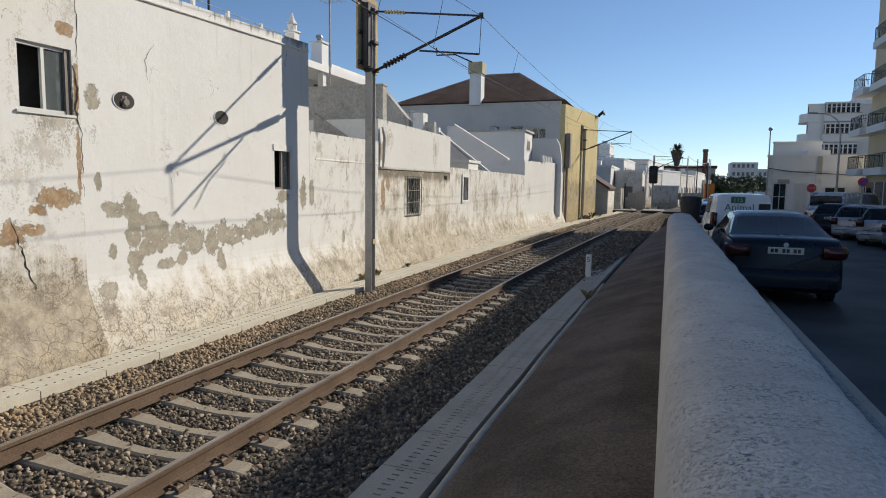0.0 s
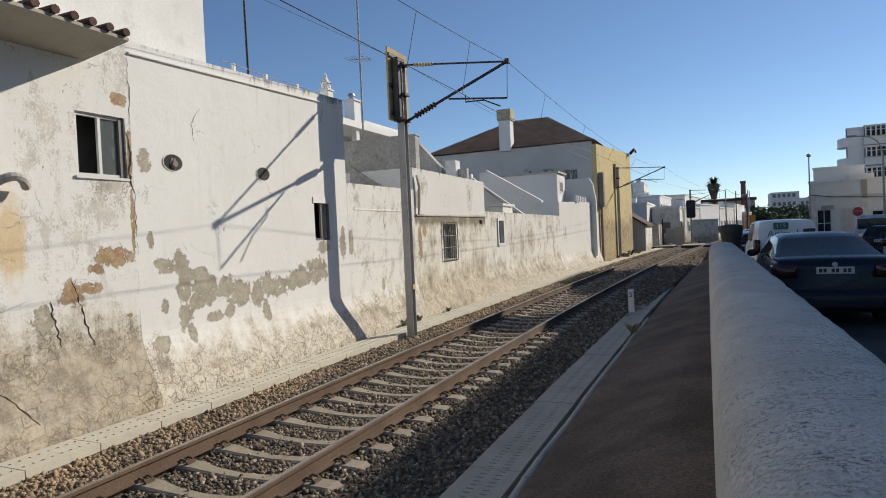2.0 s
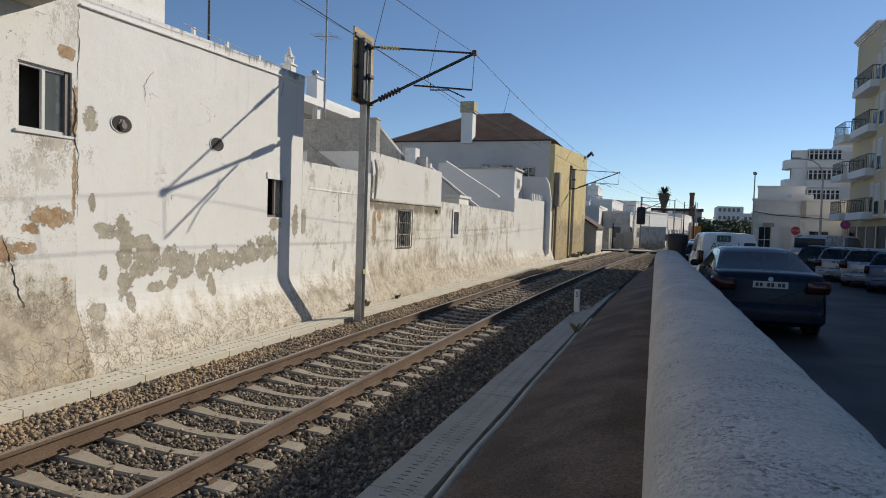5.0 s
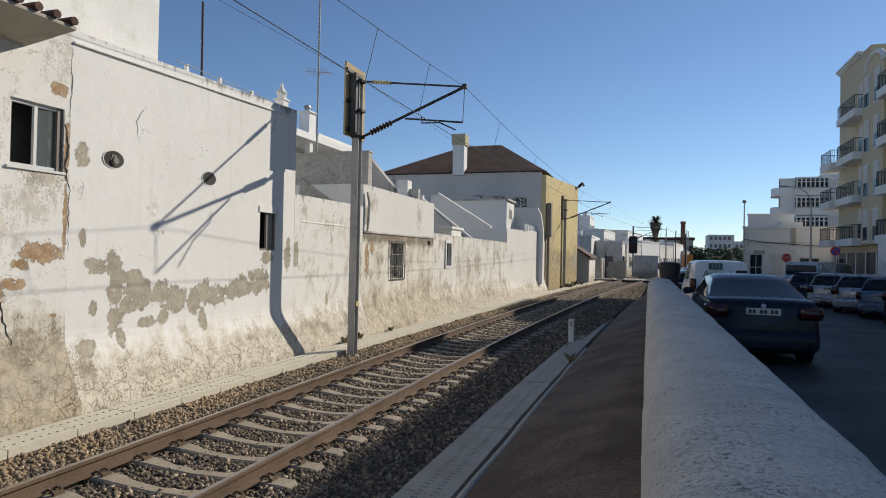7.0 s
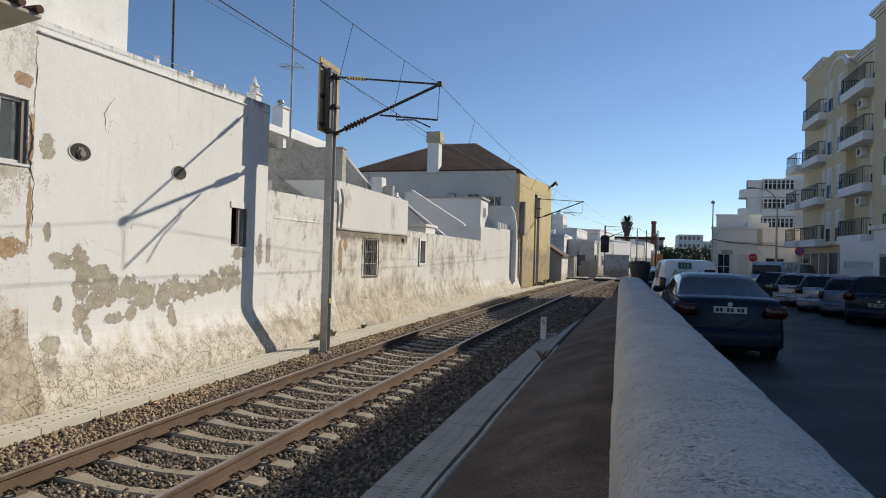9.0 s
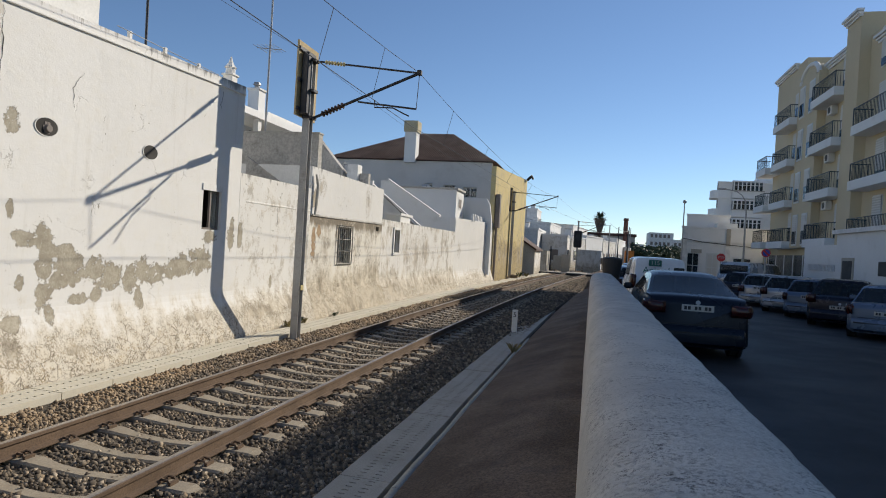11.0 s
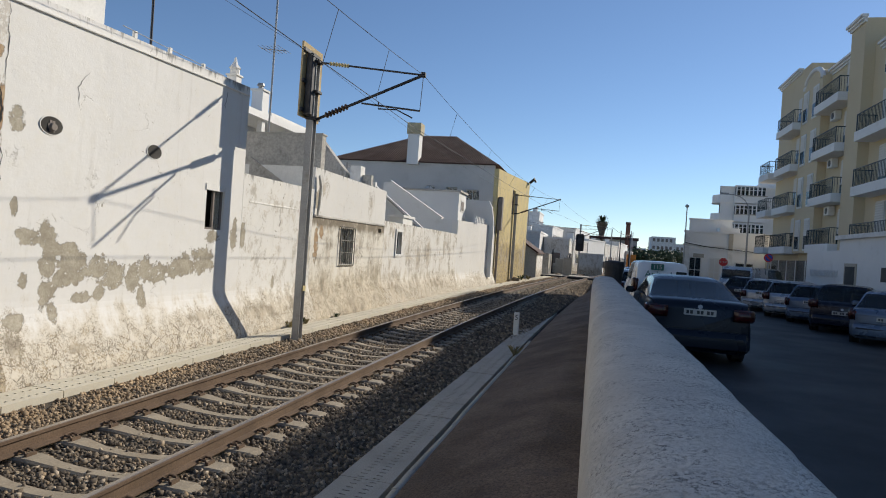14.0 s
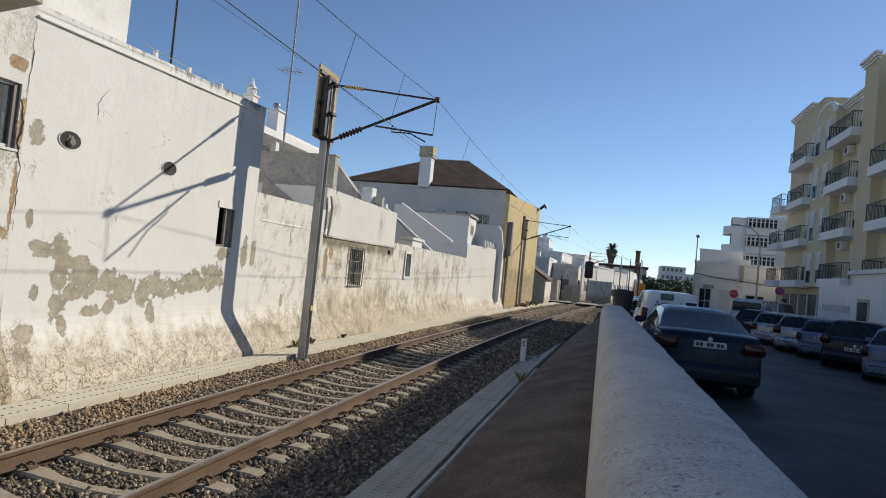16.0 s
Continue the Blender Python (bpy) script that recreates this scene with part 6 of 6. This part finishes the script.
corner = thing("corner_house", "low white corner house with panelled door and windows", "building")
CORNER = [(7.87, 60), (20, 60), (20.5, 74), (10.4, 74)]
prism("wall", CORNER, -0.5, 4.55, M["white_paint"], corner)
prism("parapet", grown(CORNER, 0.07), 4.55, 4.72, M["white_paint"], corner)
prism("cornice", grown(CORNER, 0.12), 3.38, 3.5, M["white_paint"], corner)
prism("string_course", grown(CORNER, 0.06), 3.0, 3.08, M["white_paint"], corner)
prism("roof_room", [(8.5, 62), (12.2, 62), (13.5, 72), (10.3, 72)], 4.72, 5.85, M["white_paint"], corner)
prism("roof_room_coping", [(8.42, 61.92), (12.28, 61.92), (13.5, 72), (10.3, 72)], 5.85, 5.97, M["whitewash"], corner)
prism("roof_room_low", [(10.9, 60.5), (12.6, 60.5), (12.6, 61.9), (10.9, 61.9)], 4.72, 5.15, M["whitewash"], corner)
for x in (7.9, 11.55):
    block("pilaster", x, x + 0.45, 59.9, 60.05, -0.3, 4.55, M["haze_wall"], corner)
block("gutter_box", 11.6, 11.95, 59.86, 59.9, 3.1, 4.6, M["concrete"], corner, "grey rainwater box")


def front_window(parent, x0, x1, z0, z1, y, dark="car_glass"):
    w = block("window", x0 - 0.12, x1 + 0.12, y - 0.05, y + 0.02, z0 - 0.1, z1 + 0.12, M["alu"], parent, "white surround")
    block("pane", x0, (x0 + x1) / 2 - 0.03, y - 0.07, y - 0.055, z0, z1, M[dark], w)
    block("pane", (x0 + x1) / 2 + 0.03, x1, y - 0.07, y - 0.055, z0, z1, M[dark], w)
    block("glazing_bar", x0, x1, y - 0.085, y - 0.07, (z0 + z1) / 2 - 0.03, (z0 + z1) / 2 + 0.03, M["alu"], w)


front_window(corner, 8.45, 9.35, 0.1, 2.25, 60)
front_window(corner, 10.15, 10.95, -0.1, 2.25, 60, "shutter")
front_window(corner, 12.3, 13.7, 0.3, 2.0, 60)
cable = part("facade_cable", tube_bm([(7.85, 59.85, 3.6), (9.6, 59.83, 3.32), (11.5, 59.83, 3.2), (14, 59.83, 3.05)], 0.03, 5), M["dark_steel"])
tagged(cable, "black cable sagging along the white facade", "cable")
shops = thing("shop_row", "ochre ground-floor shops with shutters", "building")
block("wall", 14.6, 22, 57, 59.5, -0.5, 2.6, M["cream"], shops)
front_window(shops, 15.2, 16.4, 0.2, 1.9, 57)
block("awning", 14.7, 16.8, 56.3, 57, 1.75, 1.95, M["orange"], shops)
terrace = thing("apartment_block", "white stepped apartment block with glazed bays", "building")
TERRACE = [(16.4, 92), (32, 92), (32, 108), (20.5, 108)]
prism("wall", TERRACE, -0.5, 12.5, M["white_paint"], terrace)
prism("parapet", grown(TERRACE, 0.12), 12.5, 12.75, M["whitewash"], terrace)
prism("roof_room", [(22, 95), (30, 95), (30, 106), (23.5, 106)], 12.75, 14.0, M["white_paint"], terrace)
for k in range(4):
    z = 2.9 + 2.55 * k
    # rounded balconies wrap the stepped end
    r = 1.15 - 0.12 * k
    plan = [(16.4 + r * (-math.sin(a)) * 0.95, 93.6 - 1.75 * math.cos(a)) for a in steps(0, math.pi, 8)] + [(17.8, 95.4), (17.8, 91.85)]
    bal = prism("round_balcony", plan, z, z + 1.0, M["white_paint"], terrace, "rounded white balcony")
    # dark panel on the wall paints the shade behind the balcony
    prism("balcony_shade", [(16.33, 92.4), (16.45, 92.4), (16.9, 94.4), (16.75, 94.4)], z + 1.0, z + 2.2, M["brown_frame"], bal, "dark panel painted as shade above the balcony")
    prism("floor_slab", grown(plan, 0.06), z - 0.12, z, M["whitewash"], bal)
    for x in (18.2, 23.4):
        bay = block("glazed_bay", x, x + 3.75, 91.4, 92.0, z + 0.95, z + 2.1, M["car_glass"], terrace, "white glazed bay")
        block("bay_apron", x - 0.1, x + 3.85, 91.35, 92.0, z - 0.1, z + 0.95, M["white_paint"], bay)
        block("bay_head", x - 0.1, x + 3.85, 91.3, 92.0, z + 2.1, z + 2.3, M["white_paint"], bay)
        for j in range(8):
            block("mullion", x + j * 0.52, x + j * 0.52 + 0.14, 91.3, 91.4, z + 0.95, z + 2.1, M["white_paint"], bay)
        block("glazing_bar", x, x + 3.75, 91.33, 91.4, z + 1.65, z + 1.72, M["white_paint"], bay)
        block("bay_sill", x - 0.15, x + 3.9, 91.2, 91.35, z + 0.85, z + 0.97, M["grey_render"], bay)


def lamp_post(x, y, h, reach, label):
    t = thing("street_lamp", label, "street lamp")
    zb = -0.3
    if not reach:
        part("pole", tube_bm([(x, y, zb), (x, y, h * 0.5), (x, y, h - 0.1)], [0.09, 0.06, 0.045], 8), M["steel"], t)
        part("lamp_head", tube_bm([(x, y, h - 0.16), (x, y, h - 0.08), (x, y, h + 0.06), (x, y, h + 0.14)], [0.06, 0.17, 0.17, 0.08], 10), M["steel"], t)
        return
    part("pole", tube_bm([(x, y, zb), (x, y, h * 0.5), (x, y, h - 1.6)], [0.1, 0.075, 0.06], 8), M["steel"], t)
    part("arm", tube_bm([(x + d * -reach, y, h - 1.6 + 1.6 * u) for d, u in ((0, 0), (0.05, 0.4), (0.2, 0.7), (0.45, 0.9), (0.75, 0.98), (1.0, 1.0))], [0.06, 0.055, 0.05, 0.045, 0.04, 0.035], 6), M["steel"], t)
    part("lamp_head", box_bm(x - reach - 0.55, x - reach + 0.1, y - 0.12, y + 0.12, h - 0.04, h + 0.1, 0.04), M["steel"], t)


lamp_post(12.02, 55, 7.6, 1.7, "curved grey street lamp before the flats")
lamp_post(7.85, 59.4, 6.85, 0.0, "straight street lamp at the corner house")


def round_sign(x, y, z, r, sides, face, label, ring=None):
    s = thing("road_sign", label, "sign")
    part("pole", tube_bm([(x, y + 0.05, -0.4), (x, y + 0.05, z)], 0.035, 6), M["steel"], s)
    bm = bmesh.new()
    bmesh.ops.create_circle(bm, cap_ends=True, segments=sides, radius=r, matrix=pose(x, y, z, 90, 0, 0) @ pose(0, 0, 0, 0, 0, 180 / sides))
    bmesh.ops.solidify(bm, geom=bm.faces[:], thickness=0.02)
    part("plate", bm, M[face], s)
    if ring:
        bm = bmesh.new()
        bmesh.ops.create_circle(bm, cap_ends=True, segments=sides, radius=r * 0.78, matrix=pose(x, y - 0.03, z, 90, 0, 0))
        part("blue_field", bm, M[ring], s)
        part("red_bar", box_bm(-r * 0.8, r * 0.8, -0.045, -0.035, -0.04, 0.04), M["sign_red"], s).matrix_basis = pose(x, y, z, 0, 45, 0)
    return s


stop = round_sign(7.15, 38, 1.86, 0.24, 8, "sign_red", "red octagonal stop sign on a pole")
text_mesh("lettering", "STOP", 0.16, M["plate"], pose(7.15, 37.97, 1.86, 90, 0, 0), stop, "white letters")
round_sign(7.6, 30.5, 2.12, 0.19, 24, "sign_red", "round blue and red parking sign", "sign_blue")
name_plate = block("street_plate", 8.7, 9.6, 59.84, 59.88, 2.3, 2.65, M["concrete"])
tagged(name_plate, "pale tile plate high on the corner house", "plaque")

# ---- town beyond the crossing ----
def town_house(plan, z, material, label, seed, front=True):
    """A small flat-roofed house over a plan of corners, the first edge towards the track's near end and the second along the line."""
    rng = random.Random(seed)
    h = thing("town_house", label, "house", "houses beyond the crossing")
    prism("wall", plan, -0.6, z, M[material], h)
    prism("parapet", grown(plan, 0.07), z, z + 0.16, M["whitewash"], h)
    for (x0, y0), (x1, y1) in (plan[0:2], plan[1:3]):
        run = Vector((x1 - x0, y1 - y0, 0))
        n = max(1, int(run.length / 2.2))
        d = run.normalized()
        turn = math.degrees(math.atan2(d.y, d.x))
        for k in range(n):
            for level in range(2 if z > 4.4 else 1):
                p = Vector((x0, y0, 0)) + run * ((k + 0.5) / n)
                door = level == 0 and rng.random() < 0.35
                w, lo, hi = (0.45, -0.3, 1.85) if door else (rng.uniform(0.3, 0.45), 0.8 + 2.4 * level, 1.9 + 2.3 * level)
                if hi > z - 0.2:
                    continue
                fr = part("door" if door else "window", box_bm(-w - 0.12, w + 0.12, -0.06, 0.02, lo - 0.1, hi + 0.12), M["alu"], h, "pale surround")
                fr.matrix_basis = pose(p.x, p.y, 0, 0, 0, turn)
                part("leaf" if door else "pane", box_bm(-w, w, -0.08, -0.06, lo, hi), M["brown_frame"] if door or rng.random() < 0.5 else M["car_glass"], fr)
    cx, cy = sum(p[0] for p in plan) / 4, sum(p[1] for p in plan) / 4
    for k in range(rng.randint(1, 2)):
        x, y, w, t = cx + rng.uniform(-1.2, 1.2), cy + rng.uniform(-3, 3), rng.uniform(0.18, 0.4), rng.uniform(0.4, 1.0)
        block("roof_stack", x - w, x + w, y - w, y + w, z, z + t, M["white_paint"], h)
        block("stack_cap", x - w - 0.06, x + w + 0.06, y - w - 0.06, y + w + 0.06, z + t, z + t + 0.08, M["grey_render"], h)
    return h


town_house([(-9.5, 62), (-5.3, 62), (-5.3, 72), (-9.5, 72)], 3.75, "haze_wall", "white flat-roofed house beyond the tiled shed", 1)
town_house([(-5.2, 66), (-2.55, 66), (-2.6, 75), (-5.3, 75)], 3.35, "dirty_white", "low white house with stained walls by the crossing", 2)
town_house([(-10.5, 80), (-5.3, 80), (-4.6, 92), (-10.5, 92)], 5.2, "haze_wall", "pale two-storey house behind the lower roofs", 3)
town_house([(-11.5, 90), (-7.95, 90), (-7.95, 97), (-11.5, 97)], 7.6, "haze_wall", "pale three-storey house rising over the roofs", 4)
town_house([(-4.6, 76.5), (-2.4, 76), (-0.9, 82), (-3.2, 83)], 3.5, "dirty_white", "white house with a worn front along the line", 5)
town_house([(-3.4, 83.5), (-0.8, 82.5), (1.4, 91), (-1.6, 92)], 3.9, "white_paint", "plain white house along the line", 6)
town_house([(-1.8, 93), (1.5, 91.5), (3.6, 103), (-0.4, 104)], 3.6, "dirty_white", "peeling white house further along the line", 7)
town_house([(-9.0, 98), (-3.0, 98), (-1.0, 116), (-9.0, 116)], 5.9, "haze_wall", "long pale house on the skyline", 8)
town_house([(0.4, 105), (3.8, 104), (6.0, 122), (1.0, 123)], 4.3, "haze_wall", "far pale house where the line bends", 9)
town_house([(4.2, 118), (6.2, 117), (7.6, 130), (5.0, 131)], 3.2, "dirty_white", "far low house with stained walls", 10)
lean = thing("lean_to", "small shed with a sloping brown tile roof", "shed")
child("roof", mesh_of("roof", [(-6.3, 50.5, 3.0), (-4.35, 50.5, 1.75), (-4.35, 57, 1.75), (-6.3, 57, 3.0), (-6.3, 50.5, 2.85), (-4.35, 50.5, 1.6), (-4.35, 57, 1.6), (-6.3, 57, 2.85)], [(0, 1, 2, 3), (7, 6, 5, 4), (0, 4, 5, 1), (1, 5, 6, 2), (2, 6, 7, 3), (3, 7, 4, 0)], M["roof_tile"]), lean)
flat_y("wall", [(-6.3, -0.5), (-4.5, -0.5), (-4.5, 1.65), (-6.3, 2.85)], 50.8, 0.3, M["grey_render"], lean)
block("side_wall", -4.8, -4.5, 51, 57, -0.5, 1.65, M["plaster_d"], lean)
works = thing("long_warehouse", "long dark-roofed warehouse on the skyline", "building")
block("wall", -26, 9.5, 150, 165, -0.5, 6.3, M["grey_render"], works)
block("roof_edge", -26.2, 9.8, 149.5, 165.5, 6.3, 6.9, M["roof_tile"], works)
stack = part("factory_chimney", tube_bm([(7.3, 150, 0), (7.3, 150, 9.9), (7.3, 150, 10.0), (7.3, 150, 10.5)], [0.62, 0.5, 0.62, 0.58], 12), M["brick_red"])
tagged(stack, "tall dark brick factory chimney on the skyline", "chimney")
far_flats = thing("distant_flats", "distant pale apartment blocks with dark window rows", "building")
for x0, x1, z in ((22, 31, 12), (31, 38, 9.5), (14, 20, 7)):
    wall = block("wall", x0, x1, 260, 275, -0.5, z, M["haze_wall"], far_flats)
    for k in range(int(z / 3)):
        for j in range(int((x1 - x0) / 1.6)):
            block("window", x0 + 0.4 + j * 1.6, x0 + 1.3 + j * 1.6, 259.9, 260.05, 1.0 + k * 3, 2.3 + k * 3, M["brown_frame"], wall)


def crown(name, parent, centre, size, clumps, seed, leaf=0.35):
    """Many small leaf clumps with gaps and an uneven outline."""
    rng = random.Random(seed)
    verts, faces = [], []
    for k in range(clumps):
        d = Vector((rng.gauss(0, 1), rng.gauss(0, 1), rng.gauss(0, 1))).normalized() * rng.uniform(0.55, 1.05)
        c = Vector((centre[0] + d.x * size[0], centre[1] + d.y * size[1], centre[2] + d.z * size[2]))
        for j in range(5):
            p = c + Vector((rng.gauss(0, leaf), rng.gauss(0, leaf), rng.gauss(0, leaf)))
            a = Vector((rng.gauss(0, 1), rng.gauss(0, 1), rng.gauss(0, 1))).normalized() * leaf
            b = a.orthogonal().normalized() * leaf * 0.6
            n = len(verts)
            verts += [p - a, p + b, p + a, p - b]
            faces.append((n, n + 1, n + 2, n + 3))
    return child(name, mesh_of(name, verts, faces, M["leaf"]), parent, "dark uneven leaf crown")


def tree(x, y, h, r, seed):
    t = thing("tree", "distant dark green street tree", "tree", "trees at the street's end")
    part("trunk", tube_bm([(x, y, -0.5), (x + 0.1, y, h * 0.3), (x, y, h * 0.6)], [0.22, 0.17, 0.08], 7), M["bark"], t)
    for k in range(3):
        a = k * 2.1 + seed
        part("limb", tube_bm([(x, y, h * 0.35), (x + math.cos(a) * r * 0.6, y + math.sin(a) * r * 0.6, h * 0.7)], [0.1, 0.04], 5), M["bark"], t)
    crown("crown", t, (x, y, h * 0.68), (r, r, h * 0.32), 240, seed)


for k, (x, y, h, r) in enumerate(((9.5, 130, 3.4, 1.8), (12.0, 140, 3.8, 2.2), (15.5, 150, 4.2, 2.4), (19, 165, 4.6, 2.6), (23, 175, 4.6, 2.6), (9.0, 150, 4.6, 2.0), (27, 200, 5.2, 3.2), (33, 215, 5.6, 3.2))):
    tree(x, y, h, r, k + 5)


def palm(x, y, h, seed=2):
    t = thing("palm_tree", "tall palm with a ragged dark crown", "tree")
    part("trunk", tube_bm([(x, y, -0.5), (x + 0.15, y, h * 0.4), (x, y, h * 0.8)], [0.4, 0.3, 0.32], 9), M["bark"], t)
    rng = random.Random(seed)
    verts, faces = [], []
    for k in range(320):
        a, low = rng.uniform(0, math.tau), rng.random() ** 1.5
        up = rng.uniform(-0.4, 1.25) if low < 0.5 else rng.uniform(-1.4, -0.7)
        l = rng.uniform(1.2, 1.9) * (1.0 if low < 0.5 else 0.75 - 0.25 * low)
        d = Vector((math.cos(a) * math.cos(up), math.sin(a) * math.cos(up), math.sin(up)))
        base = Vector((x, y, h * 0.86 - 3.0 * max(0.0, low - 0.3)))
        side = Vector((-math.sin(a), math.cos(a), 0)) * 0.3
        for i in range(3):
            p = base + d * (l * i / 3) + Vector((0, 0, -0.3 * (i / 3) ** 2))
            q = base + d * (l * (i + 1) / 3) + Vector((0, 0, -0.3 * ((i + 1) / 3) ** 2))
            n = len(verts)
            w = side * (1 - i / 3.5)
            verts += [p - w * 0.5, q - w * 0.8, q + w * 0.8, p + w * 0.5]
            faces.append((n, n + 1, n + 2, n + 3))
    child("crown", mesh_of("crown", verts, faces, M["leaf"]), t, "fan-shaped green fronds")
    verts, faces = [], []
    for k in range(420):
        a, u = rng.uniform(0, math.tau), rng.random()
        r = 0.35 + 1.0 * u ** 1.2 + rng.uniform(-0.1, 0.12)
        b = Vector((x + r * math.cos(a), y + r * math.sin(a), h * 0.84 - 3.6 + 3.6 * u))
        side = Vector((-math.sin(a), math.cos(a), 0)) * 0.2
        n = len(verts)
        verts += [b - side, b + side, b + side * 0.3 + Vector((-0.15 * math.cos(a), -0.15 * math.sin(a), -0.75)), b - side * 0.3 + Vector((-0.15 * math.cos(a), -0.15 * math.sin(a), -0.75))]
        faces.append((n, n + 1, n + 2, n + 3))
    child("dead_fronds", mesh_of("dead_fronds", verts, faces, M["bark"]), t, "brown skirt of dead hanging fronds")


palm(1.4, 150, 12.2)


# ---- clutter round the crossing ----
graffiti = thing("boundary_wall", "pale boundary wall with dark worn plaster", "wall")
block("wall", -5.7, -4.1, 57.6, 57.8, -0.5, 1.75, M["dirty_wall"], graffiti)
block("side_wall", -4.2, -4.0, 57.8, 62, -0.5, 1.7, M["dirty_wall"], graffiti)
white_end = thing("boundary_wall", "whitewashed boundary wall beyond the signal", "wall")
prism("wall", [(-1.5, 66), (0.95, 67.5), (0.95, 67.8), (-1.5, 66.3)], -0.5, 1.95, M["dirty_white"], white_end)
prism("coping", [(-1.55, 65.95), (1.0, 67.45), (1.0, 67.85), (-1.55, 66.35)], 1.95, 2.05, M["whitewash"], white_end)
part("slope_wall", box_bm(1.4, 3.2, 70.5, 70.8, -0.5, 1.3), M["dirty_wall"], white_end)
for k, (x, y, h) in enumerate(((0.9, 71, 1.6), (-2.3, 63, 1.9), (1.9, 76, 5.2), (3.4, 88, 5.6), (5.2, 96, 6.0), (-3.8, 60, 2.2), (-7.4, 70, 6.2), (3.9, 74, 4.6), (6.2, 110, 6.5), (-4.9, 55, 1.4))):
    pole = part("utility_pole", tube_bm([(x, y, -0.5), (x, y, h)], [0.09, 0.06], 6), M["dark_steel"] if k % 2 else M["steel"])
    tagged(pole, "thin utility pole near the level crossing", "pole", "poles by the crossing")
for k, (x0, x1, y, z) in enumerate(((-7.4, 1.9, 73, 5.2), (1.9, 5.2, 86, 5.4), (-1.4, 3.9, 71, 4.4))):
    cb = part("utility_cable", tube_bm(span((x0, 70 if k == 0 else 76 if k == 1 else 68, z), (x1, 76 if k == 0 else 96 if k == 1 else 74, z), 0.35, 8), 0.02, 4), M["dark_steel"])
    tagged(cb, "dark cable strung between utility poles", "cable", "cables by the crossing")
diamond = part("warning_board", box_bm(0.55, 1.25, 70.85, 70.9, 0.6, 1.3, 0.02), M["brown_frame"])
tagged(diamond, "square warning board on a post at the crossing", "sign")
shop_awning = part("shop_awning", box_bm(5.2, 6.6, 104, 106, -0.5, 2.6, 0.05), M["orange"])
tagged(shop_awning, "orange shop front far along the street", "awning")
rubble_rng = random.Random(8)
for k in range(14):
    y = rubble_rng.uniform(38, 60)
    r = rubble_rng.uniform(0.12, 0.3)
    x = line_x(y) + WALL + 0.3 + rubble_rng.uniform(0, 0.6)
    bm = bmesh.new()
    bmesh.ops.create_icosphere(bm, subdivisions=1, radius=r, matrix=Matrix.Translation((x, y, rail_z(y) - 0.2 + r * 0.4)))
    for v in bm.verts:
        v.co += Vector((rubble_rng.gauss(0, r * 0.2), rubble_rng.gauss(0, r * 0.2), rubble_rng.gauss(0, r * 0.2)))
    tagged(part("rubble_stone", bm, M["earth"]), "rough brown rubble lump below the yellow house", "rubble", "rubble by the wall")
